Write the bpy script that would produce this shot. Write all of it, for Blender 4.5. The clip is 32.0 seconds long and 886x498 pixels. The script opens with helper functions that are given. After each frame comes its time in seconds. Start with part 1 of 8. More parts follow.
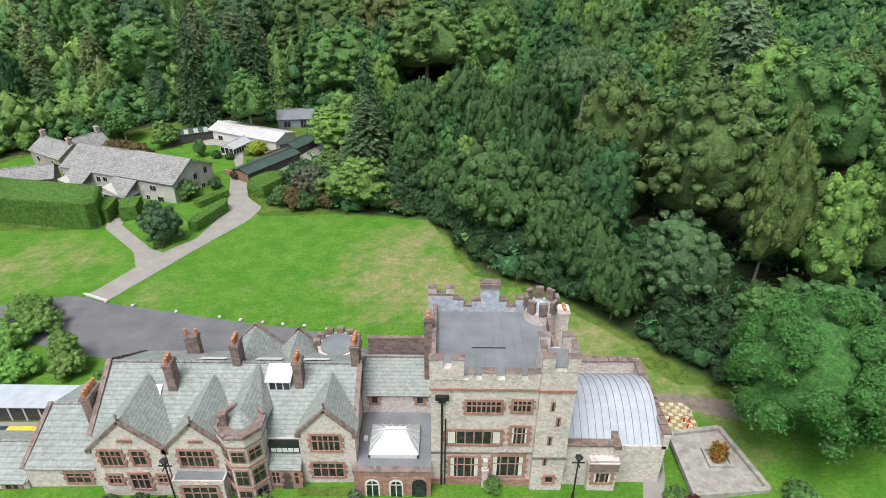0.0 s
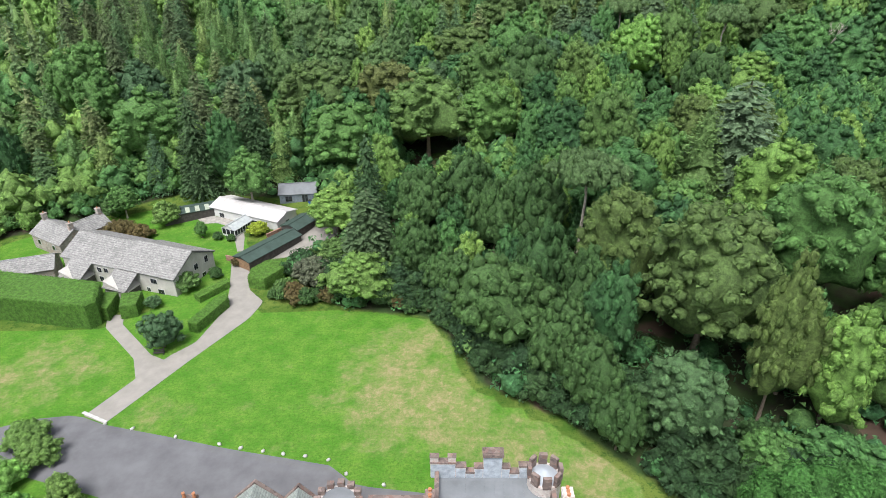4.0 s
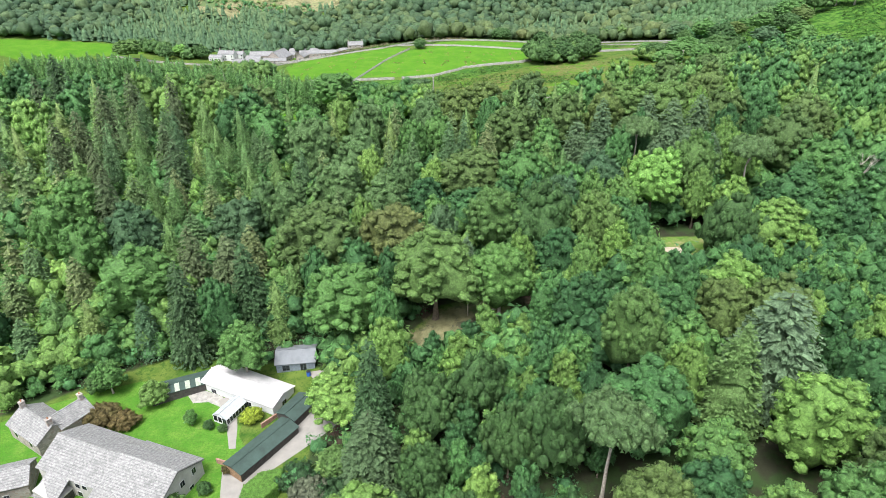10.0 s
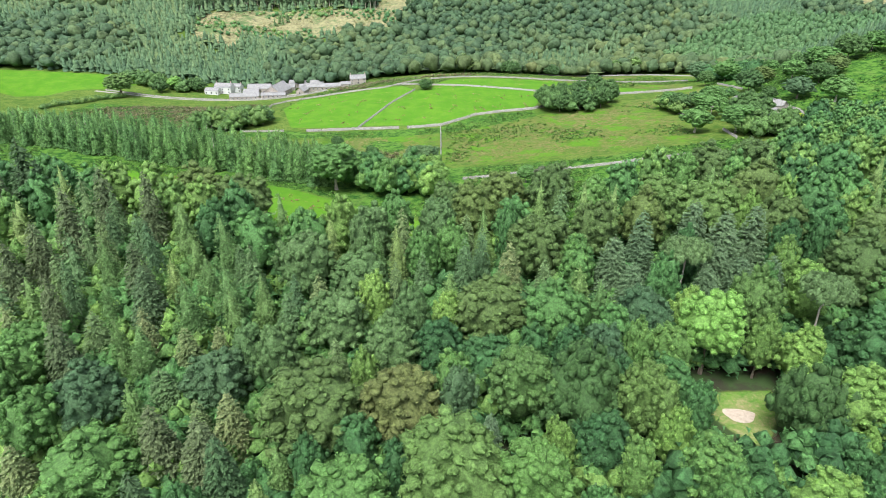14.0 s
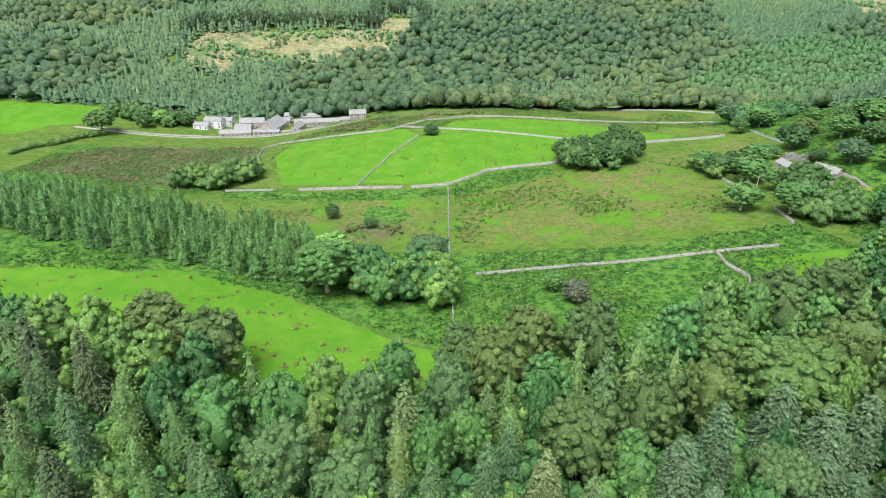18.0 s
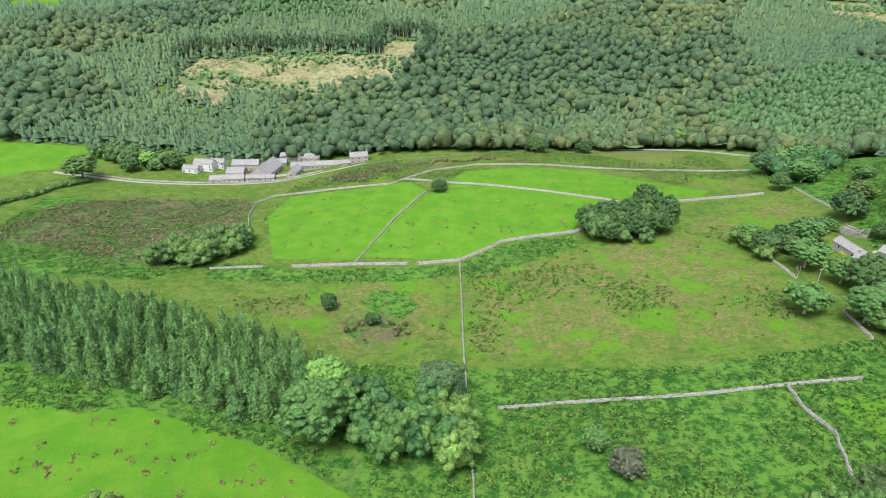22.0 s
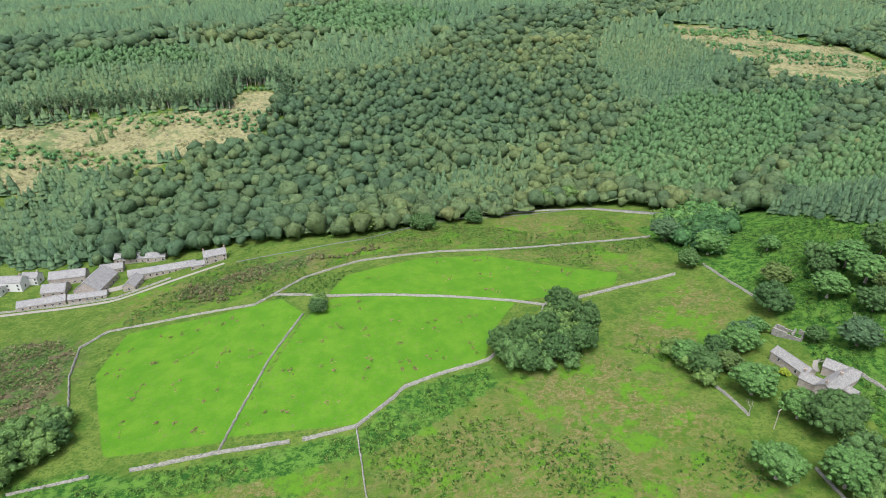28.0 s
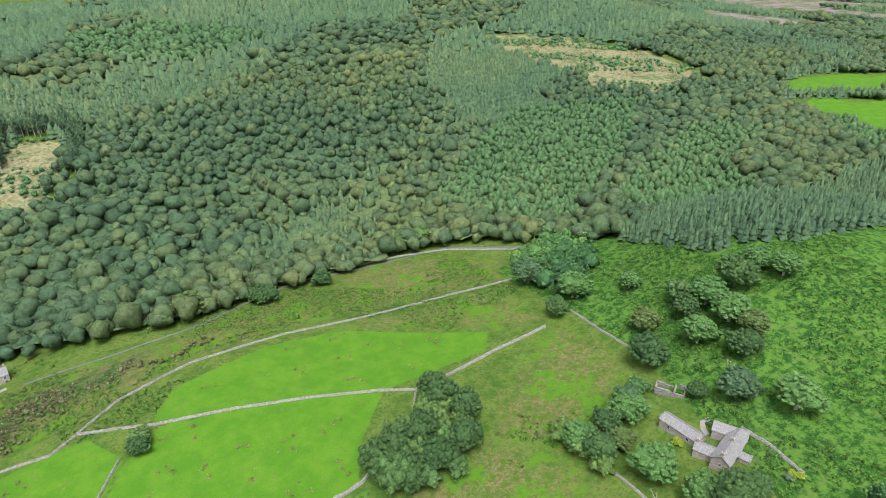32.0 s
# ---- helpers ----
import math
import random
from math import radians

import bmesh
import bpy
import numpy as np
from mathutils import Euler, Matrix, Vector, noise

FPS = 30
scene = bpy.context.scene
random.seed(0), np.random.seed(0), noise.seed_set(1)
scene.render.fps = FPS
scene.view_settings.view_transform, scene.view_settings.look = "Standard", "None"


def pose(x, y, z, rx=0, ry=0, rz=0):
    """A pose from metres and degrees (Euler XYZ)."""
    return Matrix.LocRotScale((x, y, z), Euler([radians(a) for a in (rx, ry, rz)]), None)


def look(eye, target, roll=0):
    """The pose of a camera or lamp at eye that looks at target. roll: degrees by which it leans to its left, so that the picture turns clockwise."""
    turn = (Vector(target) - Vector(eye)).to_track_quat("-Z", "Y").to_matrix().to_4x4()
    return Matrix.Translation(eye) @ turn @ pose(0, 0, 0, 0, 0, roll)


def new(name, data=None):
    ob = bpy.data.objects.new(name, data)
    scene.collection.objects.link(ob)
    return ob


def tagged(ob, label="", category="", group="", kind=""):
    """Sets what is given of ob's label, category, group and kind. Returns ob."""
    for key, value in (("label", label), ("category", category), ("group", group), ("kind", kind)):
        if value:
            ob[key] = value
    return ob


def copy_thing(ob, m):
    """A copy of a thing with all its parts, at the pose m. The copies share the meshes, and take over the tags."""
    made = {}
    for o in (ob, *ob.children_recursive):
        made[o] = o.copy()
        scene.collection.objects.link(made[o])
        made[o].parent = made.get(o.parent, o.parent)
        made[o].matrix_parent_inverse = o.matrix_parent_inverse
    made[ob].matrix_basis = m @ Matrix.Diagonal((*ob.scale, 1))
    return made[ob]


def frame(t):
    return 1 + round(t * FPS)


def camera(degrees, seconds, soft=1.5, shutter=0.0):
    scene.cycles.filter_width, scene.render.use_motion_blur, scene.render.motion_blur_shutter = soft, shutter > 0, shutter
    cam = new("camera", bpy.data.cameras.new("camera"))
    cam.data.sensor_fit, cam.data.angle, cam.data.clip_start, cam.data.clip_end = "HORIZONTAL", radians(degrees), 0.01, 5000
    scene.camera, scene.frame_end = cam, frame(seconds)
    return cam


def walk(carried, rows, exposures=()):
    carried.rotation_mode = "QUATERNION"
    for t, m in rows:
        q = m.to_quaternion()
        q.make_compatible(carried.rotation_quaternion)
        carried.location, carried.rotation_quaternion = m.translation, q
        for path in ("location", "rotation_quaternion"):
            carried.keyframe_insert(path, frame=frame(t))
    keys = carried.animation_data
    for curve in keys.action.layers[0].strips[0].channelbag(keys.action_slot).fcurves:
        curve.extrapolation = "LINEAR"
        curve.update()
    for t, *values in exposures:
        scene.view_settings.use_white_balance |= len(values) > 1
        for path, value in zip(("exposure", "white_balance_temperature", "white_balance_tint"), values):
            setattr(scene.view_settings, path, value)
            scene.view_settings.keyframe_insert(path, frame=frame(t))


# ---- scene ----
cam = camera(72.5, 32.0, soft=0.6)
PATH = [
    (0, (0.01, 0.01, 46.30), (0.01, 86.61, -3.70), 0.53),
    (0.5, (0.05, 1.60, 47.57), (-0.07, 88.29, -2.27), 0.51),
    (1, (0.06, 2.73, 49.09), (-0.10, 89.47, -0.67), 0.41),
    (1.5, (0.02, 3.72, 50.56), (-0.22, 90.55, 0.96), 0.37),
    (2, (0.08, 4.59, 52.05), (-0.27, 91.51, 2.59), 0.29),
    (2.5, (0.13, 5.46, 53.57), (-0.30, 92.44, 4.24), 0.12),
    (3, (0.11, 6.35, 55.15), (-0.34, 93.40, 5.92), 0.09),
    (3.5, (0.08, 7.15, 56.76), (-0.37, 94.39, 7.89), 0.13),
    (5.5, (0.02, 10.01, 64.95), (-0.70, 97.64, 16.78), -0.20),
    (6, (0.00, 11.13, 67.12), (-0.78, 98.81, 19.05), -0.22),
    (6.5, (-0.03, 12.76, 69.29), (-0.84, 100.51, 21.35), -0.28),
    (7, (-0.08, 14.87, 71.43), (-0.99, 102.70, 23.62), -0.35),
    (7.5, (-0.09, 17.36, 73.59), (-1.09, 105.25, 25.90), -0.33),
    (8, (-0.30, 20.13, 75.74), (-1.29, 108.05, 28.10), -0.24),
    (8.5, (-0.51, 23.02, 77.91), (-1.46, 110.99, 30.36), -0.21),
    (9, (-0.67, 26.12, 80.19), (-1.68, 114.11, 32.68), -0.14),
    (9.5, (-0.81, 29.25, 82.39), (-1.90, 117.28, 34.96), -0.10),
    (10, (-1.00, 32.44, 84.28), (-2.19, 120.63, 37.15), -0.12),
    (10.5, (-1.23, 35.76, 86.19), (-2.54, 124.10, 39.35), -0.23),
    (11, (-1.47, 39.27, 88.31), (-2.88, 127.69, 41.63), -0.33),
    (11.5, (-1.89, 43.17, 90.56), (-3.28, 131.65, 43.99), -0.31),
    (12, (-2.44, 47.55, 92.85), (-3.81, 136.05, 46.30), -0.20),
    (12.5, (-3.00, 52.15, 95.16), (-4.44, 140.67, 48.67), -0.18),
    (13, (-3.63, 57.33, 97.39), (-5.06, 145.86, 50.92), -0.07),
    (13.5, (-4.31, 63.19, 99.64), (-5.75, 151.72, 53.15), 0.03),
    (14, (-4.81, 69.45, 101.94), (-6.27, 157.95, 55.40), 0.06),
    (14.5, (-5.33, 75.70, 104.27), (-6.86, 164.18, 57.71), 0.13),
    (16.5, (-7.03, 100.47, 112.87), (-8.77, 188.90, 66.22), 0.04),
    (17, (-7.47, 106.82, 114.97), (-9.21, 195.27, 68.36), 0.23),
    (17.5, (-7.95, 113.15, 117.04), (-9.70, 201.63, 70.46), 0.29),
    (18, (-8.51, 119.46, 119.01), (-10.28, 207.93, 72.43), 0.29),
    (18.5, (-9.03, 125.75, 120.94), (-10.88, 214.24, 74.39), 0.25),
    (19, (-9.56, 131.92, 123.01), (-11.45, 220.44, 76.53), 0.28),
    (19.5, (-10.16, 138.03, 125.23), (-12.13, 226.55, 78.75), 0.26),
    (20, (-10.81, 144.07, 127.59), (-12.84, 232.59, 81.11), 0.21),
    (20.5, (-11.50, 150.18, 130.03), (-13.56, 238.68, 83.52), 0.14),
    (21, (-12.25, 156.20, 132.43), (-14.36, 244.68, 85.88), 0.13),
    (21.5, (-12.93, 162.19, 134.72), (-15.07, 250.68, 88.17), 0.09),
    (22, (-13.47, 168.30, 137.05), (-15.70, 256.77, 90.48), 0.08),
    (22.5, (-13.71, 174.43, 139.28), (-16.05, 262.87, 92.67), 0.03),
    (23, (-13.94, 180.66, 141.53), (-16.43, 269.10, 94.92), -0.04),
    (23.5, (-14.29, 186.90, 143.81), (-16.87, 275.69, 97.86), -0.08),
    (24, (-14.62, 193.07, 146.01), (-17.29, 281.99, 100.34), -0.14),
    (24.5, (-14.86, 199.18, 148.26), (-17.28, 288.13, 102.63), -0.19),
    (25, (-15.13, 205.26, 150.38), (-17.33, 294.23, 104.77), -0.18),
    (25.5, (-15.18, 211.40, 152.27), (-13.69, 300.38, 106.66), -0.20),
    (26, (-15.21, 217.51, 154.05), (-9.10, 306.27, 108.41), -0.15),
    (26.5, (-15.18, 223.66, 155.83), (-4.92, 312.08, 110.25), -0.14),
    (28.5, (-12.78, 247.95, 163.74), (6.39, 334.83, 118.10), -0.07),
    (29, (-11.65, 253.95, 165.84), (9.28, 340.40, 120.13), -0.02),
    (29.5, (-10.31, 259.91, 167.91), (12.85, 345.79, 122.20), -0.10),
    (30, (-8.77, 265.81, 169.77), (17.69, 350.71, 124.03), -0.00),
    (30.5, (-6.92, 271.84, 171.40), (23.23, 355.50, 125.66), 0.02),
    (31, (-4.67, 277.82, 172.83), (29.22, 360.09, 127.18), -0.02),
    (31.5, (-2.17, 283.54, 174.17), (35.44, 364.21, 128.60), -0.06),
    (32, (0.42, 289.19, 175.53), (41.21, 368.33, 130.00), -0.15),
]
walk(cam, [(t, look(eye, target, roll)) for t, eye, target, roll in PATH], exposures=((0, 0.95, 6250, 11), (3, 1.07, 6250, 11), (6, 1.40, 6200, 10), (12, 1.54, 6150, 10), (18, 1.48, 6150, 8), (25, 1.25, 6200, 12), (32, 1.16, 6150, 12)))

# ---- sky and sun: bright, thinly overcast day ----
world = bpy.data.worlds.new("sky")
scene.world = world
world.use_nodes = True
wn, wl = world.node_tree.nodes, world.node_tree.links
sky = wn.new("ShaderNodeTexSky")
sky.sky_type = "NISHITA"
sky.sun_disc = False
sky.sun_elevation, sky.sun_rotation = radians(64), radians(205)
sky.air_density, sky.dust_density, sky.ozone_density = 1.0, 4.0, 1.0
pale = wn.new("ShaderNodeHueSaturation")
pale.inputs["Saturation"].default_value = 0.35
wl.new(sky.outputs[0], pale.inputs["Color"])
wl.new(pale.outputs[0], wn["Background"].inputs["Color"])
wn["Background"].inputs["Strength"].default_value = 0.108
sun = new("sun", bpy.data.lights.new("sun", "SUN"))
sun.data.energy, sun.data.angle, sun.data.color = 1.9, radians(30), (1.0, 0.96, 0.90)
sun.matrix_world = look((-38, -82, 190), (0, 0, 0))


# ---- materials ----
def rgb(c):
    return (*c, 1.0)


class Mat:
    """A node material with a few short hands for building its colour."""

    def __init__(self, name, rough=0.85, metal=0.0):
        self.m = bpy.data.materials.new(name)
        self.m.use_nodes = True
        self.n, self.l = self.m.node_tree.nodes, self.m.node_tree.links
        self.b = self.n["Principled BSDF"]
        self.b.inputs["Roughness"].default_value = rough
        self.b.inputs["Metallic"].default_value = metal
        self.b.inputs["Specular IOR Level"].default_value = 0.25
        self.geo = self.n.new("ShaderNodeNewGeometry")

    def put(self, value, socket):
        if hasattr(value, "is_output"):
            self.l.new(value, socket)
        elif isinstance(value, (tuple, list)):
            socket.default_value = rgb(value) if len(value) == 3 and len(socket.default_value) == 4 else value
        else:
            socket.default_value = value

    def noise(self, size, detail=4.0, rough=0.6, place=None, stretch=None):
        t = self.n.new("ShaderNodeTexNoise")
        t.inputs["Scale"].default_value = 1.0 / size
        t.inputs["Detail"].default_value, t.inputs["Roughness"].default_value = detail, rough
        where = place or self.geo.outputs["Position"]
        if stretch:
            mp = self.n.new("ShaderNodeMapping")
            mp.inputs["Scale"].default_value = stretch
            self.l.new(where, mp.inputs["Vector"])
            where = mp.outputs[0]
        self.l.new(where, t.inputs["Vector"])
        return t.outputs["Fac"]

    def cells(self, size, place=None, out="Color", stretch=None):
        t = self.n.new("ShaderNodeTexVoronoi")
        t.inputs["Scale"].default_value = 1.0 / size
        where = place or self.geo.outputs["Position"]
        if stretch:
            mp = self.n.new("ShaderNodeMapping")
            mp.inputs["Scale"].default_value = stretch
            self.l.new(where, mp.inputs["Vector"])
            where = mp.outputs[0]
        self.l.new(where, t.inputs["Vector"])
        return t.outputs[out]

    def span(self, value, a, b, c=0.0, d=1.0):
        r = self.n.new("ShaderNodeMapRange")
        r.interpolation_type = "SMOOTHSTEP"
        self.put(value, r.inputs["Value"])
        for k, v in (("From Min", a), ("From Max", b), ("To Min", c), ("To Max", d)):
            r.inputs[k].default_value = v
        return r.outputs[0]

    def calc(self, op, a, b=0.0):
        r = self.n.new("ShaderNodeMath")
        r.operation = op
        self.put(a, r.inputs[0]), self.put(b, r.inputs[1])
        return r.outputs[0]

    def mix(self, f, a, b, blend="MIX"):
        r = self.n.new("ShaderNodeMix")
        r.data_type, r.blend_type = "RGBA", blend
        self.put(f, r.inputs[0]), self.put(a, r.inputs[6]), self.put(b, r.inputs[7])
        return r.outputs[2]

    def ramp(self, f, stops):
        r = self.n.new("ShaderNodeValToRGB")
        e = r.color_ramp.elements
        while len(e) < len(stops):
            e.new(0.5)
        for k, (p, c) in zip(e, stops):
            k.position, k.color = p, rgb(c)
        self.put(f, r.inputs[0])
        return r.outputs[0]

    def attr(self, name):
        a = self.n.new("ShaderNodeAttribute")
        a.attribute_name = name
        return a.outputs["Fac"]

    def any_object(self):
        return self.n.new("ShaderNodeObjectInfo").outputs["Random"]

    def bump(self, height, depth, strength=0.6):
        b = self.n.new("ShaderNodeBump")
        b.inputs["Distance"].default_value, b.inputs["Strength"].default_value = depth, strength
        self.put(height, b.inputs["Height"])
        self.l.new(b.outputs[0], self.b.inputs["Normal"])
        return self

    def color(self, c):
        self.put(c, self.b.inputs["Base Color"])
        return self


def plain(name, c, rough=0.7, metal=0.0, vary=0.25, size=0.6):
    m = Mat(name, rough, metal)
    f = m.noise(size)
    dark, light = tuple(v * (1 - vary) for v in c), tuple(min(1, v * (1 + vary)) for v in c)
    m.color(m.ramp(f, [(0.3, dark), (0.7, light)]))
    m.bump(m.noise(size * 0.15), 0.01, 0.3)
    return m.m


def foliage(name, stops, tint, size=0.45, shine=0.3, deep=(0.66, 1.42), each=(0.86, 1.15)):
    """Leaves: a tint of the tree's own, mottled cluster by cluster, thin enough to let some light through."""
    m = Mat(name, 0.65)
    own = m.attr("tint") if tint else m.any_object()
    leaf = m.geo.outputs["Random Per Island"]
    fine, mid = m.noise(size * 1.5, 4.0, 0.8), m.noise(2.8, 2.0)
    f = m.calc("ADD", m.calc("MULTIPLY", own, 0.9), m.calc("MULTIPLY", leaf, 0.1))
    c = m.ramp(f, stops)
    c = m.mix(m.span(mid, 0.35, 0.7, 0.0, 0.12), c, (0.105, 0.175, 0.056))
    v = m.n.new("ShaderNodeHueSaturation")
    # Fine noise puts the shade of gaps between leaf clusters into the colour.
    m.put(m.calc("MULTIPLY", m.span(fine, 0.36, 0.66, *deep), m.span(leaf, 0.0, 1.0, *each)), v.inputs["Value"])
    m.put(c, v.inputs["Color"])
    m.color(v.outputs[0])
    m.b.inputs["Specular IOR Level"].default_value = shine
    m.bump(fine, 0.5, 0.9)
    thin = m.n.new("ShaderNodeBsdfTranslucent")
    m.put(v.outputs[0], thin.inputs["Color"])
    both = m.n.new("ShaderNodeMixShader")
    both.inputs[0].default_value = 0.24
    m.l.new(m.b.outputs[0], both.inputs[1])
    m.l.new(thin.outputs[0], both.inputs[2])
    m.l.new(both.outputs[0], m.n["Material Output"].inputs["Surface"])
    return m.m


LEAFY = [(0.0, (0.032, 0.096, 0.034)), (0.3, (0.060, 0.156, 0.049)), (0.52, (0.091, 0.217, 0.059)), (0.7, (0.148, 0.257, 0.059)), (0.86, (0.160, 0.300, 0.064)), (1.0, (0.232, 0.360, 0.082))]
SPRUCE = [(0.0, (0.077, 0.156, 0.074)), (0.5, (0.116, 0.205, 0.079)), (0.8, (0.156, 0.228, 0.085)), (1.0, (0.198, 0.218, 0.093))]
LARCH = [(0.0, (0.101, 0.202, 0.064)), (0.5, (0.144, 0.246, 0.071)), (1.0, (0.190, 0.267, 0.081))]
SHRUB = [(0.0, (0.040, 0.136, 0.056)), (0.5, (0.086, 0.220, 0.071)), (0.8, (0.161, 0.271, 0.071)), (1.0, (0.202, 0.238, 0.093))]
mat_leaf = foliage("broad_leaves", LEAFY, False)
mat_leaf_wood = foliage("wood_leaves", LEAFY, True)
mat_spruce = foliage("spruce_needles", SPRUCE, False)
mat_spruce_wood = foliage("wood_spruce_needles", SPRUCE, True)
mat_larch = foliage("larch_needles", LARCH, False)
mat_larch_wood = foliage("wood_larch_needles", LARCH, True)
mat_copse = foliage("copse_leaves", [(0.0, (0.074, 0.156, 0.050)), (0.5, (0.110, 0.207, 0.057)), (0.85, (0.154, 0.250, 0.058)), (1.0, (0.197, 0.263, 0.062))], True)
mat_shrub_wood = foliage("undergrowth_leaves", SHRUB, True)
# Far oak and spruce: distance haze put into the colours, bluer and flatter.
mat_hazed_oak = foliage("hazed_oak_leaves", [(0.0, (0.048, 0.095, 0.052)), (0.35, (0.067, 0.117, 0.055)), (0.62, (0.091, 0.136, 0.057)), (0.84, (0.117, 0.156, 0.057)), (1.0, (0.144, 0.158, 0.059))], True, 1.6, 0.2, (0.75, 1.28), (0.88, 1.12))
mat_hazed_spruce = foliage("hazed_spruce_needles", [(0.0, (0.059, 0.117, 0.064)), (0.5, (0.081, 0.145, 0.069)), (0.85, (0.107, 0.165, 0.074)), (1.0, (0.137, 0.163, 0.077))], True, 1.6, 0.2, (0.75, 1.28), (0.88, 1.12))
mat_belt = foliage("belt_larch_needles", [(0.0, (0.055, 0.123, 0.039)), (0.6, (0.077, 0.155, 0.042)), (1.0, (0.110, 0.176, 0.044))], True, 0.5, 0.2, (0.6, 2.3))
mat_bracken = foliage("bracken_fronds", [(0.0, (0.038, 0.100, 0.017)), (0.5, (0.060, 0.128, 0.020)), (0.85, (0.085, 0.149, 0.025)), (1.0, (0.145, 0.136, 0.043))], True, 0.35, 0.2, (0.4, 1.9), (0.6, 1.4))
mat_heather = foliage("heather_sprigs", [(0.0, (0.085, 0.150, 0.040)), (0.3, (0.110, 0.135, 0.050)), (0.55, (0.150, 0.118, 0.070)), (0.75, (0.120, 0.120, 0.050)), (1.0, (0.085, 0.170, 0.040))], True, 0.35, 0.2, (0.35, 1.9), (0.6, 1.4))
mat_tussock = foliage("tussock_grass", [(0.0, (0.090, 0.150, 0.025)), (0.5, (0.160, 0.160, 0.060)), (1.0, (0.210, 0.170, 0.090))], True, 0.3)
mat_bark = plain("bark", (0.16, 0.13, 0.10), 0.9, vary=0.4, size=0.3)
mat_bark_pale = plain("pale_bark", (0.36, 0.32, 0.27), 0.9, vary=0.35, size=0.4)


def ground_material():
    """Grass, bracken, heather, woodland floor and felled slope, mixed by where each grows, with ragged edges."""
    m = Mat("open_ground", 0.95)
    m.b.inputs["Specular IOR Level"].default_value = 0.03
    fine, mid = m.noise(0.5, 5.0, 0.7), m.noise(4.0, 5.0, 0.65)

    def edge(name, soft=0.10, ragged=0.5):
        f = m.calc("ADD", m.attr(name), m.calc("MULTIPLY", m.calc("SUBTRACT", mid, 0.5), ragged))
        return m.span(f, 0.5 - soft, 0.5 + soft)

    c = m.mix(m.span(mid, 0.35, 0.65), (0.048, 0.102, 0.016), (0.092, 0.130, 0.026))
    c = m.mix(m.span(m.noise(11.0, 6.0, 0.75), 0.46, 0.58, 0.0, 0.85), c, (0.108, 0.150, 0.032))
    c = m.mix(m.span(m.noise(1.4, 6.0, 0.85), 0.49, 0.60, 0.0, 0.85), c, (0.030, 0.078, 0.014))
    rough = m.mix(m.span(m.noise(3.0, 6.0, 0.85), 0.44, 0.56), (0.056, 0.116, 0.014), (0.120, 0.132, 0.032))
    straw = m.mix(m.span(m.noise(1.6, 5.0, 0.85), 0.44, 0.58), (0.102, 0.102, 0.032), (0.186, 0.150, 0.078))
    rough = m.mix(m.calc("MULTIPLY", m.span(m.noise(3.0, 6.0, 0.85), 0.42, 0.54), m.span(m.noise(34.0, 4.0, 0.6), 0.40, 0.54, 0.45, 1.0)), rough, straw)
    rough = m.mix(m.span(m.noise(16.0, 6.0, 0.75), 0.50, 0.58, 0.0, 0.9), rough, (0.072, 0.172, 0.012))
    rough = m.mix(m.span(m.noise(6.0, 7.0, 0.85), 0.52, 0.60, 0.0, 0.7), rough, (0.046, 0.115, 0.018))
    rough = m.mix(m.span(m.noise(1.3, 5.0, 0.85), 0.52, 0.62, 0.0, 0.6), rough, (0.045, 0.090, 0.018))
    c = m.mix(edge("rough", 0.2, 1.0), c, rough)
    # The dark tone paints the shade in gaps between bracken clumps.
    fern = m.mix(m.span(m.noise(3.2, 6.0, 0.8), 0.42, 0.58), (0.019, 0.064, 0.012), (0.078, 0.160, 0.026))
    fern = m.mix(m.span(m.noise(9.0, 4.0), 0.55, 0.7, 0.0, 0.6), fern, (0.098, 0.160, 0.036))
    c = m.mix(edge("bracken", 0.12, 0.9), c, fern)
    # Heath likewise: its darkest tone is painted shade between the clumps.
    heath = m.mix(m.span(m.noise(3.4, 6.0, 0.8), 0.43, 0.57), (0.026, 0.052, 0.017), (0.070, 0.130, 0.030))
    heath = m.mix(m.span(m.noise(9.0, 7.0, 0.8), 0.48, 0.56, 0.0, 0.85), heath, (0.110, 0.080, 0.058))
    c = m.mix(edge("heath", 0.15, 0.9), c, heath)
    green = m.mix(m.span(m.noise(9.0, 5.0, 0.65), 0.35, 0.68), (0.062, 0.166, 0.012), (0.094, 0.200, 0.017))
    green = m.mix(m.span(fine, 0.35, 0.75, 0.0, 0.45), green, (0.038, 0.112, 0.012))
    green = m.mix(m.span(m.noise(1.5, 4.0, 0.7), 0.56, 0.68, 0.0, 0.8), green, (0.105, 0.135, 0.045))
    c = m.mix(edge("pasture", 0.06, 0.22), c, green)
    lawn = m.mix(m.span(m.noise(3.0, 5.0, 0.7), 0.35, 0.68), (0.060, 0.172, 0.018), (0.108, 0.218, 0.030))
    lawn = m.mix(m.span(m.noise(0.35, 5.0, 0.8), 0.4, 0.66, 0.0, 0.75), lawn, (0.046, 0.112, 0.016))
    lawn = m.mix(m.span(m.noise(1.2, 6.0, 0.8, stretch=(1.0, 3.0, 1.0)), 0.5, 0.75, 0.0, 0.5), lawn, (0.165, 0.195, 0.060))
    dry = m.mix(m.span(m.noise(0.8, 5.0, 0.8), 0.4, 0.65), (0.175, 0.190, 0.072), (0.270, 0.225, 0.125))
    lawn = m.mix(m.calc("MULTIPLY", edge("dry", 0.40, 2.2), m.span(m.noise(2.2, 6.0, 0.8), 0.38, 0.60, 0.3, 1.0)), lawn, dry)
    c = m.mix(edge("lawn", 0.05, 0.10), c, lawn)
